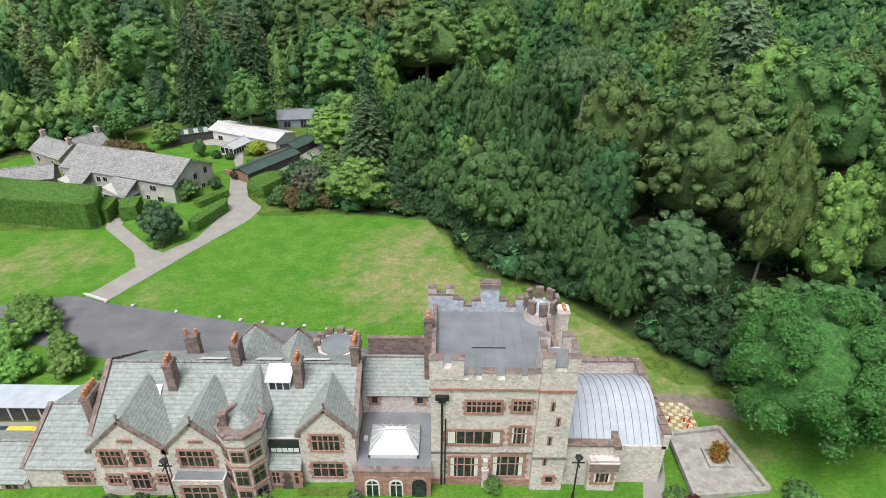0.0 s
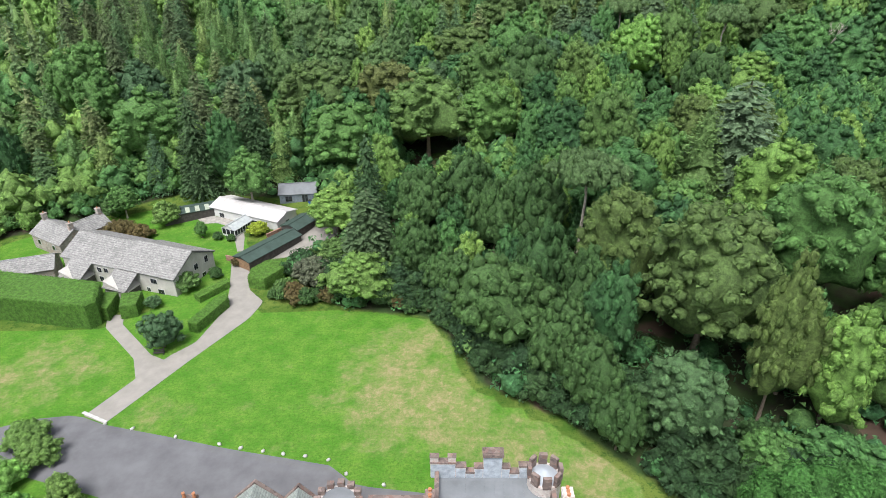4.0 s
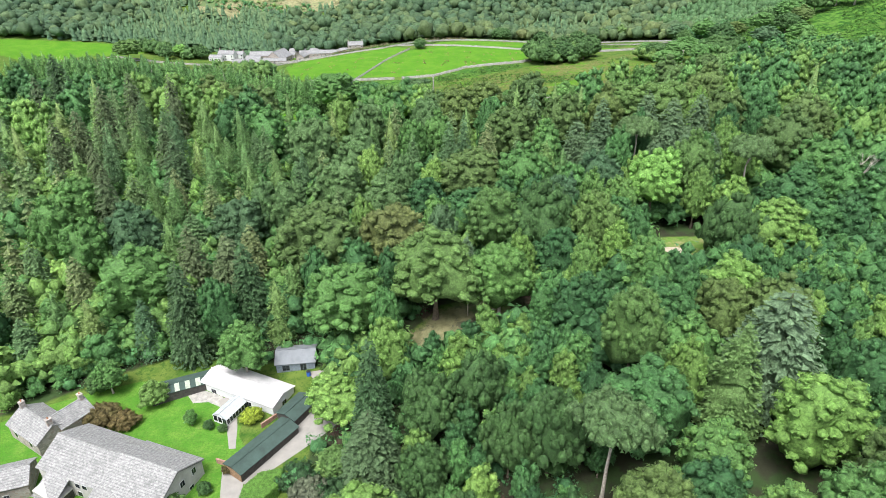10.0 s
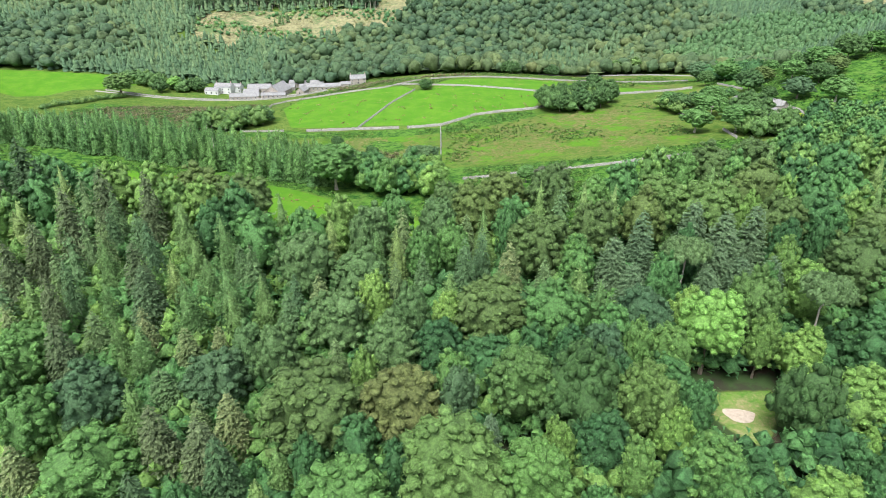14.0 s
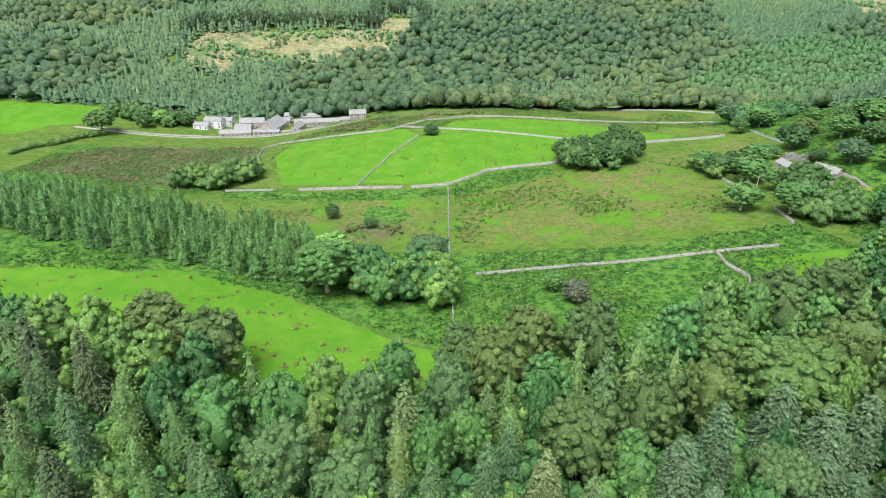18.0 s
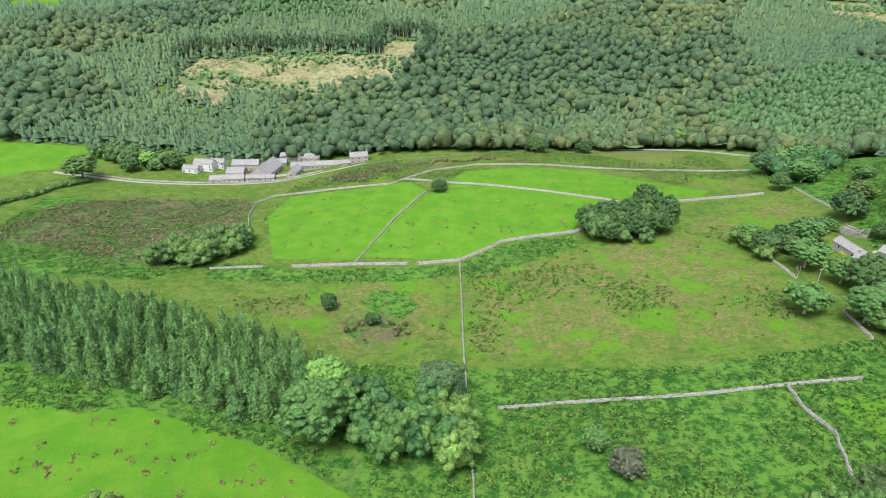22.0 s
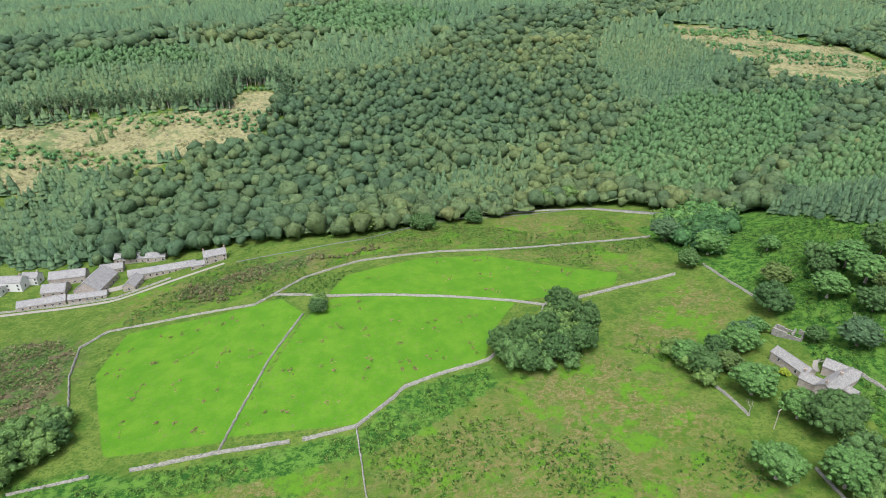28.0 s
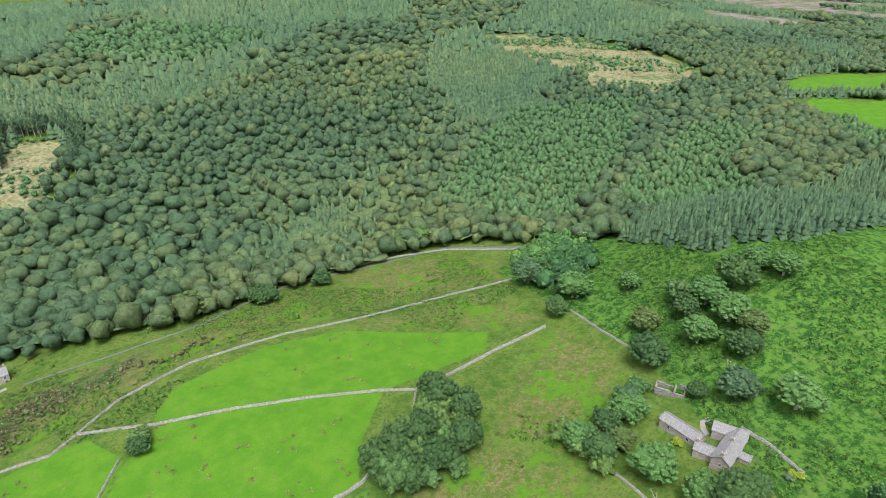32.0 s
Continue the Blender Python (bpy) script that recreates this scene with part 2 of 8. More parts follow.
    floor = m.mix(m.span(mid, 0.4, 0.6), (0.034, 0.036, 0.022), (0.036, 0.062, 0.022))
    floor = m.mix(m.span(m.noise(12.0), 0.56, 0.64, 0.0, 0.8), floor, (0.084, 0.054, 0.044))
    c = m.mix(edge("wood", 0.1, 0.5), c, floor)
    fell = m.mix(m.span(m.noise(3.0, 6.0, 0.75), 0.4, 0.62), (0.250, 0.235, 0.125), (0.150, 0.148, 0.074))
    fell = m.mix(m.span(m.noise(26.0, 7.0, 0.75), 0.49, 0.60, 0.0, 0.9), fell, (0.075, 0.125, 0.046))
    fell = m.mix(m.span(m.noise(5.0, 6.0, 0.8), 0.52, 0.62, 0.0, 0.75), fell, (0.066, 0.066, 0.048))
    c = m.mix(edge("felled", 0.12, 0.8), c, fell)
    scree = m.mix(m.span(m.noise(45.0, 7.0, 0.8), 0.42, 0.56), (0.210, 0.180, 0.165), (0.095, 0.105, 0.055))
    c = m.mix(edge("scree", 0.2, 1.0), c, scree)
    m.color(c)
    m.bump(m.calc("ADD", m.calc("MULTIPLY", m.noise(1.0, 5.0, 0.7), 0.6), fine), 0.25, 0.5)
    return m.m


mat_ground = ground_material()


def stone(name, light, dark, warm, size=0.45, depth=0.02):
    """Rubble masonry: blocks of uneven tone with weathering."""
    m = Mat(name, 0.9)
    block = m.cells(size, stretch=(1.0, 1.0, 1.4))
    f = m.n.new("ShaderNodeSeparateColor")
    m.l.new(block, f.inputs[0])
    c = m.mix(f.outputs[0], dark, light)
    c = m.mix(m.span(f.outputs[1], 0.75, 0.9, 0.0, 0.6), c, warm)
    c = m.mix(m.span(m.noise(1.6, 5.0, 0.7), 0.5, 0.75, 0.0, 0.55), c, tuple(v * 0.55 for v in dark))
    m.color(c)
    m.bump(m.cells(size, out="Distance", stretch=(1.0, 1.0, 1.4)), depth, 0.8)
    return m.m


def slates(name, a, b, moss, size=0.32):
    """Stone slates in courses, lichened."""
    m = Mat(name, 0.75)
    tile = m.cells(size, stretch=(1.0, 1.0, 1.3))
    f = m.n.new("ShaderNodeSeparateColor")
    m.l.new(tile, f.inputs[0])
    c = m.mix(f.outputs[0], a, b)
    c = m.mix(m.span(m.noise(0.5, 6.0, 0.85), 0.45, 0.66, 0.0, 0.75), c, moss)
    c = m.mix(m.span(m.noise(2.6, 6.0, 0.75), 0.5, 0.7, 0.0, 0.45), c, tuple(v * 0.62 for v in a))
    xyz = m.n.new("ShaderNodeSeparateXYZ")
    m.l.new(m.geo.outputs["Position"], xyz.inputs[0])
    course = m.calc("SINE", m.calc("MULTIPLY", xyz.outputs[2], 2 * math.pi / 0.21))
    c = m.mix(m.span(course, 0.45, 0.9, 0.0, 0.34), c, tuple(v * 0.45 for v in a))
    m.color(c)
    m.bump(f.outputs[1], 0.03, 0.7)
    return m.m


mat_rubble = stone("pinkish_grey_rubble", (0.55, 0.505, 0.47), (0.42, 0.382, 0.352), (0.38, 0.27, 0.235), 0.26)
mat_red = stone("red_sandstone", (0.33, 0.185, 0.142), (0.24, 0.135, 0.108), (0.34, 0.24, 0.20), 0.34)
mat_dark_stone = stone("weathered_dark_sandstone", (0.225, 0.175, 0.155), (0.115, 0.090, 0.082), (0.215, 0.130, 0.105), 0.4)
mat_slate = slates("green_grey_slates", (0.185, 0.208, 0.194), (0.250, 0.280, 0.260), (0.34, 0.36, 0.32), 0.26)
mat_slate_pale = slates("pale_lichened_slates", (0.150, 0.148, 0.144), (0.235, 0.231, 0.224), (0.36, 0.355, 0.335), 0.26)
mat_drystone = stone("drystone", (0.30, 0.29, 0.27), (0.13, 0.127, 0.118), (0.20, 0.20, 0.13), 0.4, 0.05)
mat_render = plain("pale_roughcast", (0.408, 0.394, 0.360), 0.9, vary=0.15, size=1.5)
mat_white = plain("white_paint", (0.544, 0.544, 0.530), 0.5, vary=0.05)
mat_lead = plain("grey_lead", (0.156, 0.167, 0.177), 0.55, 0.0, 0.18, 2.0)
mat_zinc = plain("pale_metal_sheet", (0.33, 0.36, 0.39), 0.62, 0.0, 0.12, 1.5)
mat_tarmac = plain("grey_tarmac", (0.119, 0.119, 0.126), 0.9, vary=0.18, size=3.0)
mat_gravel = plain("pale_gravel", (0.238, 0.224, 0.202), 0.95, vary=0.10, size=1.6)
mat_concrete = plain("weathered_flags", (0.272, 0.258, 0.231), 0.9, vary=0.3, size=0.8)
mat_green_felt = plain("green_roof_felt", (0.041, 0.065, 0.054), 0.8, vary=0.2, size=1.5)
mat_timber = plain("brown_boards", (0.224, 0.143, 0.082), 0.8, vary=0.3, size=0.3)
mat_dark_wood = plain("dark_boards", (0.06, 0.055, 0.05), 0.8, vary=0.3)
mat_black = plain("black_iron", (0.02, 0.02, 0.022), 0.5, vary=0.2)
mat_terracotta = plain("terracotta", (0.374, 0.163, 0.082), 0.8, vary=0.25, size=0.3)
mat_wall_limewash = plain("limewashed_wall", (0.422, 0.415, 0.394), 0.85, vary=0.25, size=0.8)


def glass(name, c, rough=0.12):
    m = Mat(name, rough)
    m.color(m.mix(m.span(m.noise(0.7, 2.0), 0.4, 0.7), c, tuple(v * 2.2 for v in c)))
    m.b.inputs["Specular IOR Level"].default_value = 0.5
    return m.m


mat_glass = glass("dark_window_glass", (0.018, 0.02, 0.024))


# ---- terrain ----
NEAR_HILLS = [
    (150, 0, 40, 7.4), (25, 45, 15, -2.5), (-40, 70, 25, 2), (-200, 100, 40, -4.3), (-45, 105, 25, 5.1), (-45, 105, 40, -11),
    (-100, 130, 15, -4.1), (100, 185, 40, -10), (200, 200, 110, 20.9), (120, 240, 15, -4.6), (-160, 250, 70, 25.5), (-160, 250, 40, -17.2),
    (25, 270, 15, 5), (130, 300, 110, 23), (-300, 300, 110, 8.9), (130, 300, 70, -7.9), (35, 370, 70, -6.2), (-65, 375, 70, -6.2),
    (200, 420, 15, 4.5), (300, 450, 25, -7.6),
]
FAR_HILLS = [
    (300, 450, 70, 56.1), (-45, 515, 70, 11.7), (-350, 560, 15, -8.8), (-155, 595, 110, -17.5), (450, 600, 15, 9.4), (320, 630, 180, -22.9),
    (-115, 660, 300, 2.6), (-115, 660, 110, -9.7), (100, 700, 70, -24.4), (100, 700, 15, 13), (-350, 700, 180, -22.8), (-210, 840, 40, -13.3),
    (-400, 1000, 180, 76.5), (-400, 1000, 110, -41.4), (295, 1060, 40, -10.5), (800, 1200, 110, 24.1), (400, 1300, 180, -32.4), (400, 1300, 300, 29.9),
    (0, 1600, 500, 16.6), (400, 1600, 500, 62.9),
]
HILLS = NEAR_HILLS + FAR_HILLS


def height(x, y):
    """Height of the ground: overlapping swells (x, y, breadth, rise)."""
    return sum(h * np.exp(-((x - cx) ** 2 + (y - cy) ** 2) / (2 * r * r)) for cx, cy, r, h in HILLS)


def at(x, y):
    return float(height(x, y))


def inside(poly, x, y):
    """Distance into a polygon, negative outside, for arrays of places."""
    p = np.array(poly, float)
    q = np.roll(p, -1, 0)
    best, odd = np.full(x.shape, 1e9), np.zeros(x.shape, bool)
    for (ax, ay), (bx, by) in zip(p, q):
        dx, dy = bx - ax, by - ay
        s = np.clip(((x - ax) * dx + (y - ay) * dy) / (dx * dx + dy * dy + 1e-9), 0, 1)
        best = np.minimum(best, np.hypot(x - ax - s * dx, y - ay - s * dy))
        odd ^= ((ay > y) != (by > y)) & (x < (bx - ax) * (y - ay) / (by - ay + 1e-12) + ax)
    return np.where(odd, best, -best)


# Where things grow, in plan.
LAWN = [(-120, 88), (-57, 88), (-44, 98), (-30, 92), (-18, 92.5), (-2.5, 88.5), (1.2, 80), (3.4, 71.5), (13.8, 63.7), (20.7, 57.3), (24, 51), (32, 46), (44, 36), (50, 20), (20, 0), (-120, 0)]
WOOD = [(-60, 138), (-28, 134), (-24, 122), (-28, 103), (-18, 93), (-2.5, 89), (2, 80), (5, 72), (15, 65), (23, 57), (30, 49), (45, 40), (90, 40), (300, 60), (190, 240), (100, 262), (68, 257), (37, 244), (0, 249), (-10, 238), (-47, 225), (-56, 232), (-78, 244), (-127, 256), (-155, 268), (-300, 288), (-300, 120), (-110, 112), (-82, 126)]
COURT = [(-92, 118), (-84, 124), (-66, 130), (-52, 131), (-44, 122), (-37.5, 111), (-40, 104), (-36, 98), (-58, 93), (-92, 98)]
PASTURES = [
    [(-100, 421), (-118, 474), (-114, 507), (-74, 503), (-43, 506), (-32, 489), (-45, 460), (-60, 419)],
    [(-56, 421), (-29, 484), (-17, 498), (42, 488), (67, 478), (49, 456), (42, 438), (8, 433), (-12, 416)],
    [(-17, 505), (-8, 522), (33, 536), (69, 535), (130, 497), (123, 486), (70, 481), (42, 491), (-2, 500)],
    [(-420, 610), (-285, 620), (-277, 604), (-306, 571), (-420, 540)],
    [(-260, 290), (-157, 294), (-142, 300), (-120, 294), (-106, 299), (-66, 286), (-39, 270), (-25, 260), (-12, 255), (-10, 235), (-60, 225), (-260, 240)],
    [(92, 299), (150, 302), (150, 280), (96, 284)],
    [(690, 736), (702, 768), (823, 790), (1000, 740), (808, 694)],
    [(643, 730), (701, 708), (900, 600), (641, 598), (650, 642)],
    [(-611, 1018), (-530, 1009), (-640, 1250), (-835, 1696), (-1113, 1729)],
]
ROUGH = [
    [(-10, 412), (43, 421), (92, 432), (111, 401), (110, 359), (106, 337), (81, 332), (17, 332), (-9, 339)],
    [(-112, 378), (-84, 383), (-61, 399), (-16, 404), (-13, 352), (-44, 340), (-58, 342), (-76, 354)],
    [(92, 615), (125, 617), (192, 572), (176, 542), (137, 547), (79, 554)],
    [(60, 540), (150, 540), (160, 490), (130, 500), (90, 530)],
    [(95, 432), (158, 482), (165, 445), (120, 400)],
    [(-130, 520), (-46, 518), (0, 545), (70, 550), (69, 605), (0, 570), (-80, 575), (-130, 560)],
]
BRACKEN = [
    [(-54, 380.3), (-46.8, 390.5), (-34.8, 388.4), (-28.1, 375.7), (-32.9, 366), (-46.1, 367.3)],
    [(-260, 296), (-157, 297), (-120, 297), (-66, 288), (-39, 273), (-12, 258), (0, 232), (140, 260), (122, 330), (60, 322), (-10, 330), (-60, 336), (-200, 380)],
    [(174, 560), (172, 480), (172, 440), (150, 350), (130, 310), (260, 250), (600, 400), (420, 560)],
    [(-275, 520), (-255, 395), (-150, 392), (-128, 412), (-132, 470), (-142, 505), (-155, 515)],
    [(-130, 412), (-104, 414), (-90, 408), (-12, 410), (10, 428), (44, 434), (44, 420), (0, 400), (-60, 396), (-125, 396)],
]
HEATH = [
    [(-59.4, 361.7), (-55, 368.7), (-39.3, 364.9), (-33.2, 356.4), (-37.6, 349.2), (-52.2, 352.5)],
    [(-260, 500), (-224, 527), (-152, 520), (-134, 500), (-132, 476), (-134, 437), (-148, 410), (-177, 415), (-260, 445)],
    [(-100, 545), (-60, 560), (-20, 565), (-30, 545), (-80, 535)],
]
FELLED = [
    [(-298, 759), (-285, 803), (-234, 842), (-188, 851), (-138, 835), (-96, 829), (-95, 880), (-52, 876), (-55, 822), (-73, 767), (-125, 755), (-173, 735), (-225, 735), (-225, 703), (-273, 727)],
    [(479, 1130), (519, 1082), (592, 1041), (635, 967), (679, 902), (655, 828), (556, 785), (490, 820), (478, 892), (452, 992)],
]
SCREE = [[(1673, 1792), (2246, 1505), (1605, 1143), (1094, 1149), (1194, 1274)]]
DRY = [[(10, 67), (19, 61), (25, 53), (32, 46), (29, 42), (21, 48), (13, 55), (7, 62)], [(-10, 84), (-2, 86), (2, 76), (8, 66), (16, 60), (12, 55), (0, 62), (-8, 62), (-14, 70)], [(-64, 84), (-54, 80), (-54, 77), (-66, 79)], [(-70, 78), (-58, 75), (-58, 73), (-72, 75)], [(-41.5, 64.5), (-39.5, 67.5), (-38.8, 67), (-40.5, 64.2)]]
CLEARINGS = [[(46, 172), (66, 173), (63, 164), (56, 156), (50, 164)], [(-13, 139), (-3, 150), (6, 152), (17, 144), (11, 139), (-6, 133)]]


def axis(lo, hi, step, far):
    """Grid lines: even between lo and hi, then ever wider out to the far distance."""
    mid = list(np.arange(lo, hi + step / 2, step))
    out, d = [], step
    while not out or out[-1] < far:
        d *= 1.16
        out.append((out[-1] if out else 0) + d)
    return np.array([lo - v for v in reversed(out)] + mid + [hi + v for v in out])


def fast_mesh(name, v, quads=None, tris=None):
    """A mesh from arrays."""
    me = bpy.data.meshes.new(name)
    quads = np.zeros((0, 4), int) if quads is None else np.asarray(quads)
    tris = np.zeros((0, 3), int) if tris is None else np.asarray(tris)
    me.vertices.add(len(v))
    me.vertices.foreach_set("co", np.asarray(v, np.float32).ravel())
    loops = np.concatenate([quads.ravel(), tris.ravel()]).astype(np.int32)
    me.loops.add(len(loops))
    me.loops.foreach_set("vertex_index", loops)
    sizes = np.concatenate([np.full(len(quads), 4), np.full(len(tris), 3)]).astype(np.int32)
    me.polygons.add(len(sizes))
    me.polygons.foreach_set("loop_start", (np.cumsum(sizes) - sizes).astype(np.int32))
    me.update(calc_edges=True)
    return me


def field(me, name, values):
    a = me.attributes.new(name, "FLOAT", "POINT")
    a.data.foreach_set("value", np.asarray(values, np.float32))


def ground_sheet():
    gx, gy = axis(-270, 290, 3.0, 3600), axis(0, 640, 3.0, 3600)
    x, y = np.meshgrid(gx, gy)
    z = height(x, y)
    n, k = x.shape
    idx = np.arange(n * k).reshape(n, k)
    quads = np.stack([idx[:-1, :-1], idx[:-1, 1:], idx[1:, 1:], idx[1:, :-1]], -1).reshape(-1, 4)
    me = fast_mesh("ground", np.stack([x, y, z], -1).reshape(-1, 3), quads)
    x, y = x.ravel(), y.ravel()
    far = np.hypot(x, y - 300) > 650

    def mask(polys, soft, out=0.0):
        best = np.full(x.shape, -1e9)
        for p in polys:
            best = np.maximum(best, inside(p, x, y))
        return np.clip(0.5 + (best + out) / soft, 0, 1)

    field(me, "pasture", mask(PASTURES, 7.0, 1.6))
    field(me, "rough", mask(ROUGH, 40.0))
    field(me, "bracken", mask(BRACKEN, 10.0))
    field(me, "heath", mask(HEATH, 50.0))
    field(me, "lawn", np.maximum(mask([LAWN, COURT], 3.0), mask(CLEARINGS[:1], 5.0)))
    field(me, "dry", np.maximum(mask(DRY, 12.0), mask(CLEARINGS, 20.0)))
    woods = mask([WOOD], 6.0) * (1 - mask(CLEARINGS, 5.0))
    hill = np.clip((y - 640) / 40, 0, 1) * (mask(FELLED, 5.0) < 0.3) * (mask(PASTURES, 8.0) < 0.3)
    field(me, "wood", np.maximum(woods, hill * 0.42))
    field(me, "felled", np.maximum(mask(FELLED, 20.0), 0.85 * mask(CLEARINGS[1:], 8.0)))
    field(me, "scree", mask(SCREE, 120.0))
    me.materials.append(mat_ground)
    me.polygons.foreach_set("use_smooth", np.ones(len(quads), bool))
    return tagged(new("ground", me), "rolling ground of lawn, pasture, bracken and woodland floor", "ground", kind="structure")


ground_sheet()


def part(name, bm, material, parent=None, label=""):
    """Links a bmesh, or a mesh, as one mesh object, under a thing where one is given."""
    if isinstance(bm, bmesh.types.BMesh):
        me = bpy.data.meshes.new(name)
        bm.to_mesh(me)
        bm.free()
    else:
        me = bm
    if not me.materials:
        me.materials.append(material)
    ob = new(name, me)
    ob.parent = parent
    if label:
        ob["label"] = label
    return ob


def thing(name, x=0.0, y=0.0, z=0.0, turn=0.0, label="", category="", group="", kind=""):
    """An empty at a thing's base, for its parts."""
    ob = new(name)
    ob.matrix_world = pose(x, y, z, 0, 0, turn)
    return tagged(ob, label, category, group, kind)


# ---- trees ----
ICO = np.array([(0, 0, 1), (0.894, 0, 0.447), (0.276, 0.851, 0.447), (-0.724, 0.526, 0.447), (-0.724, -0.526, 0.447), (0.276, -0.851, 0.447), (0.724, 0.526, -0.447), (-0.276, 0.851, -0.447), (-0.894, 0, -0.447), (-0.276, -0.851, -0.447), (0.724, -0.526, -0.447), (0, 0, -1)])
ICO_F = np.array([(0, a, b) for a, b in ((1, 2), (2, 3), (3, 4), (4, 5), (5, 1))] + [(a, b, c) for k in range(5) for a, b, c in ((1 + k, 6 + k, 1 + (k + 1) % 5), (1 + (k + 1) % 5, 6 + k, 6 + (k + 1) % 5))] + [(11, 6 + (k + 1) % 5, 6 + k) for k in range(5)])


def finer(v, f):
    """A sphere's triangles, each cut in four."""
    v, seen, out = [tuple(p) for p in v], {}, []

    def mid(a, b):
        k = (min(a, b), max(a, b))
        if k not in seen:
            m = np.array(v[a]) + np.array(v[b])
            seen[k] = len(v)
            v.append(tuple(m / np.linalg.norm(m)))
        return seen[k]

    for a, b, c in f.tolist():
        ab, bc, ca = mid(a, b), mid(b, c), mid(c, a)
        out += [(a, ab, ca), (ab, b, bc), (ca, bc, c), (ab, bc, ca)]
    return np.array(v), np.array(out)


BALL, BALL_F = finer(ICO, ICO_F)
OCT = np.array([(0, 0, 1), (1, 0, 0), (0, 1, 0), (-1, 0, 0), (0, -1, 0), (0, 0, -1)], float) * 1.12
OCT_F = np.array([(0, 1 + k, 1 + (k + 1) % 4) for k in range(4)] + [(5, 1 + (k + 1) % 4, 1 + k) for k in range(4)])


class Leaves:
    """Gathers the faces of one crown."""

    def __init__(self, rng):
        self.rng, self.v, self.q, self.t, self.n = rng, [], [], [], 0

    def lump(self, c, r, squash=0.85, coarse=False):
        ball, faces = (OCT, OCT_F) if coarse else (ICO, ICO_F)
        turn = self.rng.uniform(0, 6.283)
        spin = np.array([(math.cos(turn), math.sin(turn), 0), (-math.sin(turn), math.cos(turn), 0), (0, 0, 1)])
        v = ball @ spin * r * (1 + 0.16 * self.rng.standard_normal((len(ball), 1)).clip(-1.6, 1.6)) * (1, 1, squash) + c
        self.v.append(v), self.t.append(faces + self.n)
        self.n += len(ball)

    def leaves(self, places, normals, size, along=None):
        """Bent, leafy sprays at the places, facing roughly along the normals."""
        k, rng = len(places), self.rng
        nrm = normals + 0.42 * rng.standard_normal((k, 3))
        nrm /= np.linalg.norm(nrm, axis=1, keepdims=True) + 1e-9
        a = np.cross(nrm, rng.standard_normal((k, 3))) if along is None else along + 0.35 * rng.standard_normal((k, 3))
        a /= np.linalg.norm(a, axis=1, keepdims=True) + 1e-9
        b = np.cross(nrm, a)
        s = size * rng.uniform(0.6, 1.35, (k, 1))
        w = s * rng.uniform(0.4, 0.8, (k, 1))
        droop = nrm * s * 0.3
        v = np.stack([places - a * s - droop, places + a * s * 0.7 - b * w - droop * 0.5, places + a * s * 0.5 + b * w], 1)
        self.v.append(v.reshape(-1, 3)), self.t.append(np.arange(3 * k).reshape(k, 3) + self.n)
        self.n += 3 * k

    def boughs(self, z, r, ang, drop, wide):
        """Long drooping boughs round the stem, each folded along its middle."""
        k, rng = len(ang), self.rng
        out = np.stack([np.cos(ang), np.sin(ang)], 1)
        side = np.stack([-np.sin(ang), np.cos(ang)], 1)
        r = r * rng.uniform(0.8, 1.15, k)
        w = wide * rng.uniform(0.7, 1.2, k)
        fall = r * drop * rng.uniform(0.7, 1.3, k)

        def point(f, s, up):
            xy = out * (r * f)[:, None] + side * (w * s)[:, None]
            return np.concatenate([xy, (z - fall * f ** 1.3 + up)[:, None]], 1)

        low = -0.35 * w
        v = np.stack([point(0.05, 0, 0.1), point(0.55, -1, low), point(1.0, -0.25, 0), point(1.05, 0, 0.15), point(0.6, 0, 0.12), point(1.0, 0.25, 0), point(0.55, 1, low)], 1)
        o = self.n + np.arange(k)[:, None] * 7
        self.v.append(v.reshape(-1, 3))
        self.q += [o + np.array([[0, 1, 2, 4]]), o + np.array([[0, 4, 5, 6]])]
        self.t.append(np.concatenate([o + np.array([[4, 2, 3]]), o + np.array([[4, 3, 5]])]))
        self.n += 7 * k

    def arrays(self):
        q = np.concatenate(self.q) if self.q else np.zeros((0, 4), int)
        t = np.concatenate(self.t) if self.t else np.zeros((0, 3), int)
        return np.concatenate(self.v), q, t


def tube(points, radii, sides):
    """A tapering limb along the points: vertices and quads."""
    v, q = [], []
    for k, (p, r) in enumerate(zip(points, radii)):
        for s in range(sides):
            a = 2 * math.pi * s / sides
            v.append((p[0] + r * math.cos(a), p[1] + r * math.sin(a), p[2]))
            if k:
                o, i = (k - 1) * sides, (s + 1) % sides
                q.append((o + s, o + i, o + sides + i, o + sides + s))
    return np.array(v), np.array(q)


BALLS = {0: (ICO, ICO_F), 1: (BALL, BALL_F), 2: finer(BALL, BALL_F)}


